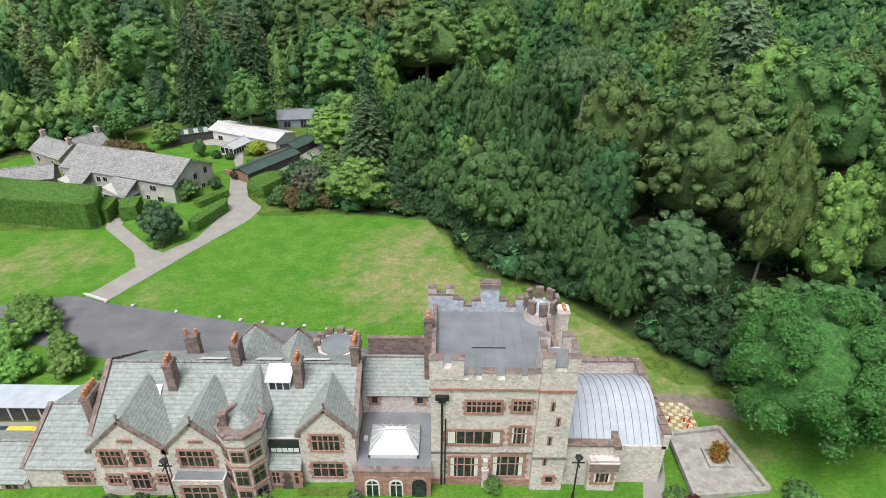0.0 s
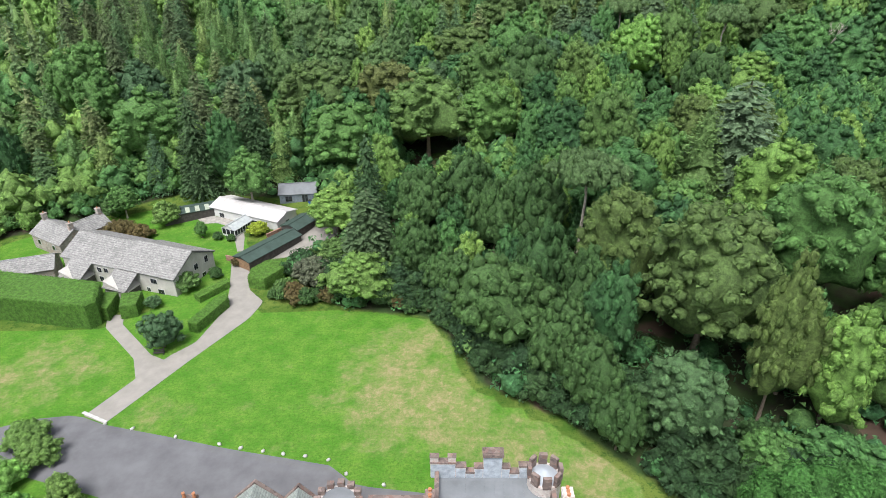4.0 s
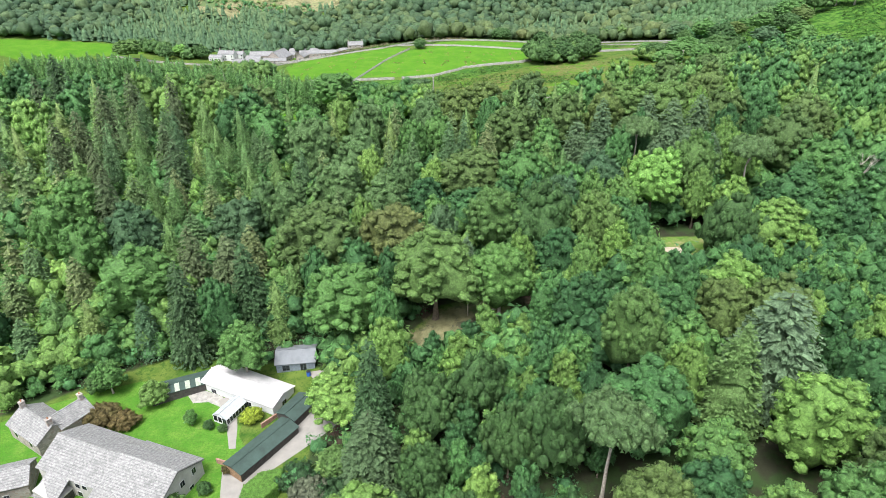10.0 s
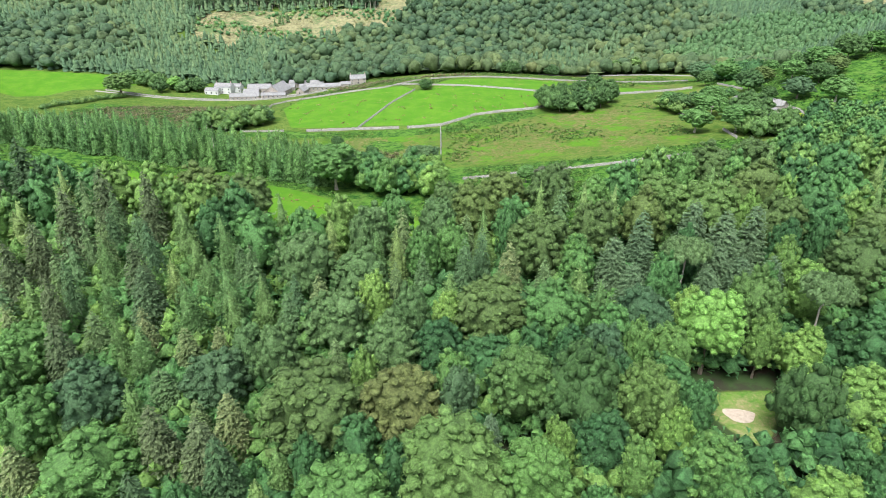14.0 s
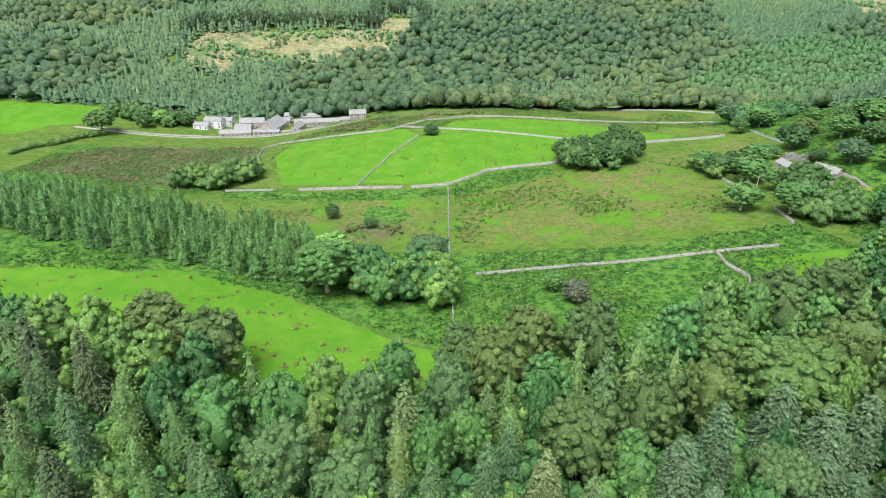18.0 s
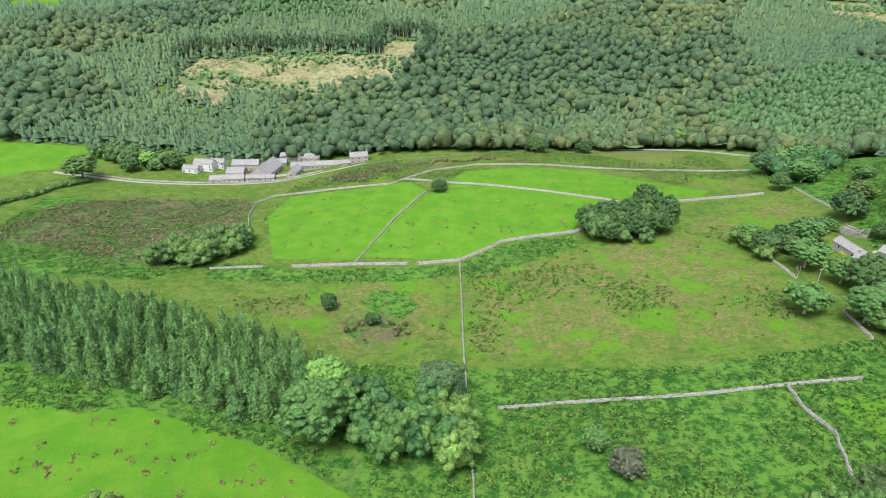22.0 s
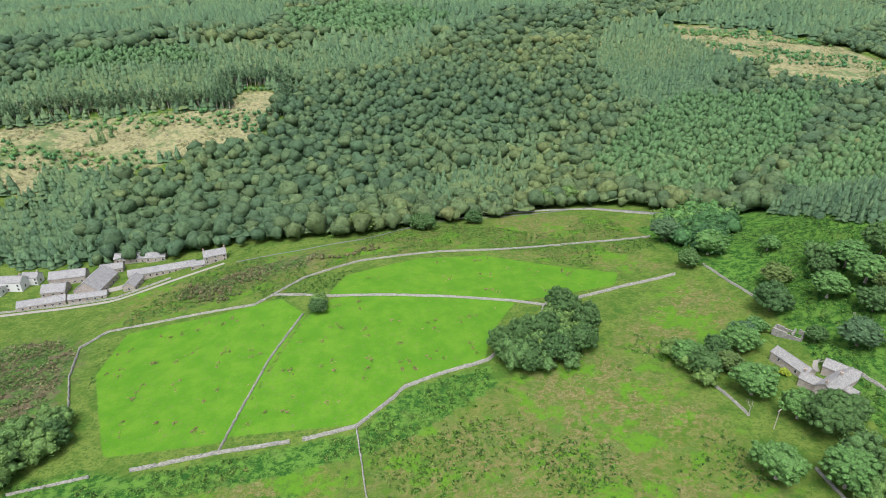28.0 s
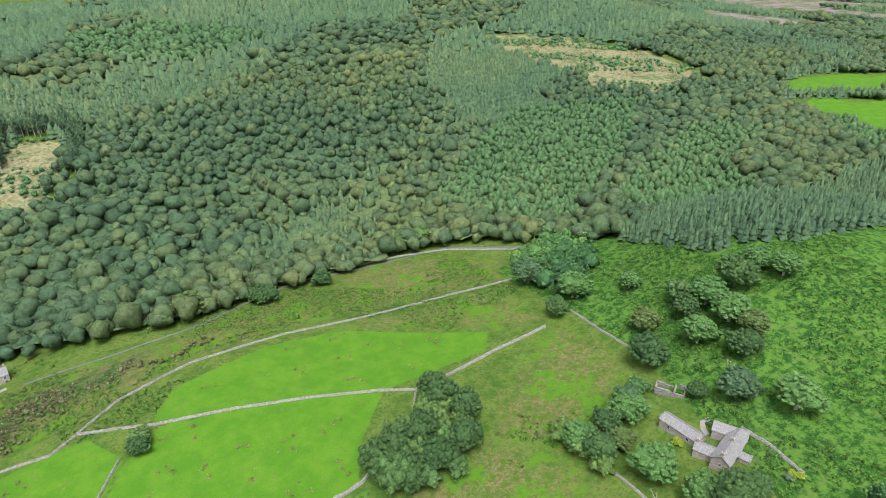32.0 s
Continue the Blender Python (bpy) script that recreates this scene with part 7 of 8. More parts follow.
# Service yard: garage with dark doors, and bins.
gar = thing("garage", -41.2, 45.6, -0.3, label="low open-fronted garage with a pale metal roof and dark doors", category="garage")
part("garage_wall", gather(block(-4.2, 4.0, 0.9, 1.2, 0, 2.5), block(-4.2, -3.9, -1, 1.2, 0, 2.4), block(3.7, 4.0, -1.2, 1.2, 0, 2.5)), mat_render, gar)
part("garage_roof", slab([(-4.6, -1.5, 2.4), (4.3, -1.5, 2.4), (4.3, 1.4, 2.8), (-4.6, 1.4, 2.8)], 0.1), mat_zinc, gar)
for k in range(5):
    part("garage_door", block(-4.0 + 1.55 * k, -2.65 + 1.55 * k, -1.12, -1.05, 0, 2.25), mat_dark_wood, gar, "dark brown boarded door")
    part("garage_post", block(-2.63 + 1.55 * k, -2.48 + 1.55 * k, -1.15, -1.0, 0, 2.35), mat_white, gar)
mat_bin = plain("dark_blue_plastic", (0.02, 0.03, 0.05), 0.5)
mat_lid = plain("yellow_plastic", (0.55, 0.42, 0.03), 0.45, vary=0.08)
mat_teal = plain("teal_plastic", (0.02, 0.22, 0.24), 0.5, vary=0.1)
ribbon("service_yard", [(-46, 44.2), (-41, 44.2), (-37, 44.2)], [(-46, 41.5), (-41, 41.5), (-37, 41.5)], mat_gravel, "pale concrete service yard", "yard", 0.06)
for k in range(5):
    b_ = thing("wheeled_bin", -44.2 + 1.25 * k, 41.9 + 0.05 * (k % 2), at(-42, 42) + 0.06, label="large dark wheeled bin with a coloured lid", category="bin", group="bins")
    part("bin_body", extrude_y([(-0.5, 0.12), (0.5, 0.12), (0.56, 1.15), (-0.56, 1.15)], -0.45, 0.45), mat_bin, b_)
    part("bin_lid", extrude_x([(-0.52, 1.15), (0.52, 1.15), (0.4, 1.3), (-0.4, 1.3)], -0.6, 0.6), mat_teal if k == 0 else mat_lid if k > 1 else mat_bin, b_)

mat_earth = plain("worn_earth_path", (0.165, 0.140, 0.115), 0.95, vary=0.3, size=0.9)
# Terrace with its planter, and the giant chessboard.
ter = thing("terrace", label="raised flagged terrace with low parapets", category="terrace")
tq = [(22.3, 42.2), (27.4, 43.0), (29.1, 35.8), (22.3, 35.2)]
part("terrace_deck", slab([(x, y, 1.2) for x, y in tq], 1.8), mat_concrete, ter)
for k, (a, b) in enumerate(zip(tq, tq[1:] + tq[:1])):
    d = (Vector((*b, 0)) - Vector((*a, 0))).normalized()
    n = Vector((-d.y, d.x, 0)) * 0.22
    va, vb = Vector((*a, 1.55 + 0.008 * k)), Vector((*b, 1.55 + 0.008 * k))
    part("kerb_wall", slab([va - n, vb - n, vb + n, va + n], 0.6), mat_concrete, ter)
part("planter_ring", gather(block(24.7, 27.0, 38.2, 38.45, 1.2, 1.5), block(24.7, 27.0, 40.2, 40.45, 1.2, 1.5), block(24.7, 24.95, 38.45, 40.2, 1.2, 1.49), block(26.75, 27.0, 38.45, 40.2, 1.2, 1.49)), mat_concrete, ter)
mat_orange = foliage("orange_conifer", [(0.0, (0.30, 0.16, 0.03)), (0.5, (0.40, 0.15, 0.03)), (1.0, (0.22, 0.22, 0.04))], False, 0.2)
for k in range(5):
    c_, t_ = broadleaf(400 + k, 1.3 + 0.25 * (k % 3), 0.38, 0.0, 10, 80, 0.13, limbs=0, sides=4)
    s_ = tree_thing("dwarf_conifer", c_, t_, mat_orange, mat_bark, "small orange and gold dwarf conifer in the terrace planter", "shrub", "terrace conifers")
    s_.matrix_basis = pose(25.5 + 0.4 * (k % 3), 39.0 + 0.5 * (k // 2), 1.2)
chess = thing("chessboard", label="giant outdoor chessboard of cream and tan flags", category="chessboard")
mat_cream, mat_tan = plain("cream_flag", (0.44, 0.40, 0.27), 0.9, vary=0.2), plain("tan_flag", (0.25, 0.19, 0.10), 0.9, vary=0.25)
for i in range(8):
    for j in range(8):
        x_, y_ = 21.75 + 0.5 * i, 43.1 + 0.48 * j
        part("flagstone", block(x_, x_ + 0.47, y_, y_ + 0.45, 0.55, at(23.7, 45) + 0.22), mat_cream if (i + j) % 2 else mat_tan, chess)
mat_red_p, mat_white_p = plain("red_plastic", (0.5, 0.05, 0.03), 0.4), plain("cream_plastic", (0.6, 0.55, 0.4), 0.4)
r_ = np.random.default_rng(41)
for k in range(10):
    x_, y_ = 22.0 + 0.5 * r_.integers(0, 8), 43.33 + 0.48 * (r_.integers(0, 3) if k < 6 else r_.integers(3, 6))
    b_ = thing("chess_piece", x_, y_, at(23.7, 45) + 0.22, label="knee-high turned chess piece", category="chess piece", group="chess pieces")
    part("piece_body", gather(column(0, 0, 0.13, 0.06, 0, 0.45, 8), column(0, 0, 0.10, 0.04, 0.45, 0.62, 8)), mat_red_p if k < 6 else mat_white_p, b_)
ribbon("terrace_path", [(20.2, 48), (24, 48.4), (29, 47.2), (33, 45.6), (37, 43.6)], [(20.2, 46.6), (24, 47.0), (27, 45.2), (31, 44.0), (36.6, 42.8)], mat_earth, "worn gravel path beside the chessboard", "path", 0.05)
ribbon("flower_path", [(17.5, 34), (18.5, 37.5), (20, 42), (20.4, 46.6)], [(19.2, 34), (20.5, 37.5), (21.6, 42), (21.7, 46.6)], mat_gravel, "gravel path between hall and terrace", "path", 0.05)


# ---- simple gabled buildings ----
mat_tin = plain("white_sheet_roof", (0.44, 0.425, 0.42), 0.6, vary=0.12, size=1.0)
mat_grey_roof = slates("grey_slates", (0.15, 0.15, 0.155), (0.25, 0.25, 0.25), (0.28, 0.27, 0.24), 0.5)
mat_pinkish = stone("pale_pink_rubble", (0.39, 0.355, 0.32), (0.25, 0.225, 0.20), (0.31, 0.22, 0.18), 0.5)
mat_clear = plain("clear_roof_panel", (0.30, 0.33, 0.26), 0.45, vary=0.2)


def gable_house(name, x, y, turn, length, width, base, eave, ridge, wall, roof, label, category="house", group="", windows=(), stacks=(), over=0.3, mid=0.0, frame_mat=None):
    """A gabled building, its ridge along its own x: walls, two slopes, ridge, windows (side, along, sill, width, height) and chimneys (along, rise)."""
    ob = thing(name, x, y, base, turn, label, category, group)
    e, r, h, w = eave - base, ridge - base, length / 2, width / 2
    part("wall", extrude_x([(-w, -1.2), (w, -1.2), (w, e), (mid, r - 0.1), (-w, e)], -h, h), wall, ob)
    for s in (-1, 1):
        g = (r - e) / (w - s * mid)
        o = s * (w + over)
        part("roof_slope", slab([(-h - over, o, e - over * g + 0.05), (h + over, o, e - over * g + 0.05), (h + over, mid, r + 0.05), (-h - over, mid, r + 0.05)], 0.12), roof, ob)
    part("ridge", block(-h - over, h + over, mid - 0.13, mid + 0.13, r - 0.02, r + 0.13), roof, ob)
    for side, a, z, ww, hh in windows:
        bm = block(-ww / 2 - 0.08, ww / 2 + 0.08, -0.06, 0.0, z - 0.08, z + hh + 0.08)
        m = {"f": pose(a, -w, 0), "b": pose(a, w, 0, 0, 0, 180), "r": pose(h, a, 0, 0, 0, 90), "l": pose(-h, a, 0, 0, 0, -90)}[side]
        win = part("window", bm, frame_mat or mat_white, ob, "pale painted window frame")
        win.matrix_local = m
        part("pane", gather(block(-ww / 2, -0.03, -0.09, -0.06, z, z + hh), block(0.03, ww / 2, -0.09, -0.06, z, z + hh)), mat_glass, win)
    for a, rise in stacks:
        st = part("chimney", gather(block(a - 0.35, a + 0.35, mid - 0.45, mid + 0.45, r - 0.8, r + rise), block(a - 0.42, a + 0.42, mid - 0.52, mid + 0.52, r + rise, r + rise + 0.15)), mat_pinkish, ob)
        part("chimney_pot", column(a, mid, 0.14, 0.11, r + rise + 0.15, r + rise + 0.55, 8), mat_terracotta, st)
    return ob


# The barn house across the lawn.
barn = gable_house("barn_house", -57.8, 106.2, -19, 25.5, 10.6, -1.9, 2.7, 5.4, mat_render, mat_slate_pale, "long roughcast barn house under lichened stone slates", windows=(("f", -9.5, 3.0, 1.0, 0.8), ("f", -4.2, 2.8, 0.9, 0.9), ("f", -4.2, 0.8, 0.9, 1.0), ("f", -2.6, 3.0, 0.9, 0.8), ("f", 8.2, 2.9, 1.3, 0.9), ("f", 6.6, 0.9, 0.7, 0.8), ("f", 9.4, 0.7, 1.3, 1.1), ("r", 0.4, 3.5, 0.9, 1.1), ("r", 3.2, 3.6, 0.8, 1.2), ("r", -2.4, 1.2, 0.7, 0.9), ("r", 2.0, 0.8, 0.9, 1.1), ("l", 0.0, 2.0, 1.0, 1.2)))
for a_, w_, d_ in ((-7.8, 4.4, 3.6), (2.6, 4.6, 3.6)):
    part("porch_wall", extrude_y([(a_ - w_ / 2, -1), (a_ + w_ / 2, -1), (a_ + w_ / 2, 2.2), (a_ - w_ / 2, 3.8)], -5.3 - d_, -5.3), mat_render, barn)
    part("porch_roof", slab([(a_ - w_ / 2 - 0.4, -5.6 - d_, 2.5), (a_ + w_ / 2 + 0.2, -5.6 - d_, 2.5), (a_ + w_ / 2 + 0.2, -4.0, 5.3), (a_ - w_ / 2 - 0.4, -4.0, 5.3)], 0.14), mat_slate_pale, barn, "steep catslide roof over the porch")
    part("porch_opening", block(a_ + w_ / 2 - 0.02, a_ + w_ / 2 + 0.03, -5.2 - d_ * 0.8, -5.5, 0, 2.0), mat_dark_wood, barn)
part("roof_step", slab([(0.4, -5.6, 2.9), (0.9, -5.6, 2.9), (0.9, 0.1, 7.5), (0.4, 0.1, 7.5)], 0.2), mat_slate_pale, barn)
part("upper_slope", slab([(0.6, -5.7, 4.72), (13.1, -5.7, 4.72), (13.1, 0.0, 7.62), (0.6, 0.0, 7.62)], 0.12), mat_slate_pale, barn)
part("upper_slope", slab([(0.6, 5.7, 4.72), (13.1, 5.7, 4.72), (13.1, 0.0, 7.62), (0.6, 0.0, 7.62)], 0.12), mat_slate_pale, barn)
gable_house("cottage", -78.4, 116.6, -30, 10, 6.5, -1.2, 1.7, 3.6, mat_pinkish, mat_slate_pale, "small stone cottage with pale slates beside the barn", windows=(("f", 2.5, 1.0, 0.8, 1.0), ("f", -2.5, 1.0, 0.8, 1.0)), stacks=((4.5, 1.2), (-4.5, 1.2)))
gable_house("cottage", -73.5, 118.6, 60, 6, 5, -1.2, 2.3, 4.0, mat_pinkish, mat_slate_pale, "small stone cottage wing with pale slates", stacks=((2.6, 1.0),))
gable_house("outbuilding", -78.0, 103.9, 20, 10, 6.0, -1.8, 1.4, 2.9, mat_pinkish, mat_slate_pale, "low stone outbuilding under a mossy slate roof", windows=(("f", -2.0, 0.9, 0.8, 0.8), ("f", 1.5, 0.9, 0.8, 0.8)))
shed = gable_house("white_shed", -42.2, 127.5, -24, 18.0, 6.6, -0.6, 2.2, 3.1, mat_white, mat_tin, "white workshop with a pale sheet-metal roof", "shed", windows=(("f", -6.0, 0.8, 1.2, 1.0), ("f", 3.0, 0.8, 1.2, 1.0), ("r", 0, 0.8, 1.2, 1.0)))
for a_ in np.linspace(-8.4, 8.4, 13):
    part("roof_seam", slab([(a_ - 0.03, -3.6, 2.79), (a_ + 0.03, -3.6, 2.79), (a_ + 0.03, 0, 3.79), (a_ - 0.03, 0, 3.79)], 0.05), mat_render, shed)
cons = gable_house("conservatory", -43.9, 121.3, 66, 5.6, 3.4, -0.5, 1.4, 2.3, mat_white, mat_pale_glass, "white-framed glazed conservatory on the courtyard", "conservatory", over=0.1)
for a_ in np.linspace(-2.4, 2.4, 7):
    part("pane", block(a_ - 0.3, a_ + 0.3, -1.76, -1.70, 0.7, 1.75), mat_glass, cons)
for a_ in (-1.1, 0.0, 1.1):
    part("pane", block(-2.86, -2.80, a_ - 0.42, a_ + 0.42, 0.7, 1.9), mat_glass, cons)
strip = gable_house("open_shed", -55.4, 128.0, 25, 12.6, 4.2, -0.4, 1.9, 2.3, mat_dark_wood, mat_green_felt, "long open shed roofed in dark and clear sheets", "shed", over=0.15)
for k in range(6):
    part("clear_sheet", slab([(-5.8 + 2.0 * k, -2.3, 2.43), (-4.9 + 2.0 * k, -2.3, 2.43), (-4.9 + 2.0 * k, 0, 2.81), (-5.8 + 2.0 * k, 0, 2.81)], 0.03), mat_clear, strip)
gs = gable_house("green_shed", -34.9, 111.9, 57, 13.4, 4.4, -0.9, 1.5, 2.1, mat_dark_wood, mat_green_felt, "long timber shed with a dark green felt roof", "shed", over=0.2)
for k in range(9):
    part("board", block(-6.78, -6.70, -2.15 + 0.48 * k, -1.70 + 0.48 * k, 0, 2.35 - 0.06 * abs(k - 4)), mat_timber, gs)
gable_house("green_shed", -30.7, 121.3, 62, 6.4, 4.4, -0.6, 2.0, 2.7, mat_dark_wood, mat_green_felt, "small timber shed with a dark green felt roof", "shed", over=0.2)
gable_house("store_shed", -34.0, 136.0, 8, 8.0, 6.0, 0.5, 3.2, 4.5, plain("blue_grey_boards", (0.17, 0.20, 0.23), 0.7, size=0.4), mat_lead, "blue-grey boarded store shed backing on to the wood", "shed", windows=(("f", -2.0, 0.9, 1.4, 1.2), ("f", 1.6, 0.4, 1.2, 1.9)), frame_mat=mat_lead)
oil = thing("blue_drum", -30.6, 131.6, at(-30.6, 131.6), label="blue plastic drum outside the store shed", category="drum")
part("drum_body", column(0, 0, 0.45, 0.45, 0, 1.1, 14), plain("blue_plastic", (0.03, 0.09, 0.35), 0.5), oil)
part("drum_lid", column(0, 0, 0.47, 0.40, 1.1, 1.2, 14), mat_black, oil)
ribbon("court_lawn_edge", [(-47.5, 125), (-44.5, 120), (-43.3, 117), (-41.5, 112.5)], [(-46.0, 126), (-42.6, 121), (-41.6, 118), (-40.3, 112.6)], mat_gravel, "curving pale path round the courtyard lawn", "path", 0.06)
ribbon("court_yard", [(-54.5, 126.5), (-51, 127.6), (-47, 126)], [(-52.5, 124.2), (-49.5, 124.5), (-45.4, 122.5)], mat_concrete, "pale paved corner of the courtyard", "yard", 0.05)
gw = thing("garden_wall", label="low brick garden wall round the courtyard", category="wall")
for (ax_, ay_), (bx_, by_) in (((-42.6, 109.4), (-40.4, 108.6)), ((-40.4, 108.6), (-39.2, 110.4)), ((-36.8, 117.6), (-33.4, 121.8))):
    l_ = math.hypot(bx_ - ax_, by_ - ay_)
    w_ = part("wall_length", gather(block(0, l_, -0.12, 0.12, -0.5, 1.0), block(-0.05, l_ + 0.05, -0.16, 0.16, 1.0, 1.1)), mat_red, gw)
    w_.matrix_local = pose(ax_, ay_, at(ax_, ay_), 0, 0, math.degrees(math.atan2(by_ - ay_, bx_ - ax_)))


# ---- hedges and garden ----
def hedge(points, tall, seed, label):
    """A clipped hedge over a plan outline: a solid core set with leafy sprays."""
    r = np.random.default_rng(seed)
    ob = thing("hedge", label=label, category="hedge", group="hedges")
    p = np.array(points, float)
    c = p.mean(0)
    z = height(p[:, 0], p[:, 1])
    bm = bmesh.new()
    q = c + (p - c) * 0.985
    lo, mid, hi = [[bm.verts.new((x, y, h)) for (x, y), h in zip(pts, hs)] for pts, hs in ((q, z - 0.3), (q, z + tall - 0.35), (c + (p - c) * 0.955, z + tall - 0.05))]
    k = len(p)
    for a, b in ((lo, mid), (mid, hi)):
        for i in range(k):
            bm.faces.new((a[i], a[(i + 1) % k], b[(i + 1) % k], b[i]))
    bm.faces.new(hi)
    bmesh.ops.recalc_face_normals(bm, faces=bm.faces)
    core = part("hedge_core", bm, mat_hedge, ob)
    leaves = Leaves(r)
    for i in range(k):
        a, b = p[i], p[(i + 1) % k]
        l = math.hypot(*(b - a))
        m = int(l * tall * 16)
        f, u = r.uniform(0, 1, m), r.uniform(0, 1, m)
        xy = a + (b - a) * f[:, None]
        n = np.array([b[1] - a[1], a[0] - b[0]]) / l
        n = n if n @ ((a + b) / 2 - c) > 0 else -n
        zz = z[i] + (z[(i + 1) % k] - z[i]) * f + u * tall
        leaves.leaves(np.stack([xy[:, 0], xy[:, 1], zz], 1) + np.array([*n, 0]) * r.uniform(-0.1, 0.1, (m, 1)), np.tile([*n, 0.2], (m, 1)), 0.13)
    lo_, hi_ = p.min(0), p.max(0)
    xy = r.uniform(lo_, hi_, (int(np.prod(hi_ - lo_) * 20), 2))
    xy = xy[inside(points, xy[:, 0], xy[:, 1]) > 0.05]
    leaves.leaves(np.concatenate([xy, (height(xy[:, 0], xy[:, 1]) + tall + r.uniform(-0.1, 0.12, len(xy)))[:, None]], 1), np.tile([0, 0, 1.0], (len(xy), 1)), 0.14)
    v, qd, td = leaves.arrays()
    part("foliage", fast_mesh("foliage", v, qd, td), mat_hedge, ob)
    return ob


mat_hedge = foliage("clipped_hedge", [(0.0, (0.090, 0.200, 0.034)), (1.0, (0.115, 0.235, 0.040))], False, 0.4, 0.2, (0.7, 1.35), (0.9, 1.12))
hedge([(-100, 97), (-75, 91.2), (-58.2, 88.2), (-57.0, 89.6), (-59.2, 95.5), (-79, 99.5), (-100, 104)], 4.7, 1, "tall thick clipped hedge beside the lawn")
hedge([(-57.6, 90.8), (-56.2, 90.2), (-56.6, 95.2), (-59.2, 95.6)], 2.6, 2, "lower clipped hedge by the gap")
hedge([(-54.4, 90.6), (-51.8, 91.4), (-52.6, 95.6), (-56.0, 95.0)], 2.5, 3, "lower clipped hedge by the gap")
hedge([(-41.6, 87.0), (-39.8, 86.2), (-37.0, 93.6), (-37.9, 95.6), (-39.4, 93.5)], 1.9, 4, "dark rounded hedge beside the path")
hedge([(-35.4, 99.4), (-32.2, 98.6), (-29.6, 102.5), (-29.4, 106.4), (-33.4, 105.4), (-35.6, 102.4)], 2.4, 5, "clipped hedge at the bend of the path")
hedge([(-44.0, 96.0), (-42.6, 94.8), (-38.8, 99.6), (-39.6, 101.2)], 1.3, 6, "low clipped hedge under the barn's gable")


def shrub(name, x, y, tall, wide, leaf, label, seed, group="garden shrubs", clear=0.05):
    c, t = broadleaf(seed, tall, wide, tall * clear, 44, 800, 0.07 + 0.045 * wide, limbs=3, sides=5)
    ob = tree_thing(name, c, t, leaf, mat_bark, label, "shrub", group)
    ob.matrix_basis = pose(x, y, at(x, y) - 0.1, 0, 0, seed * 37)
    return ob


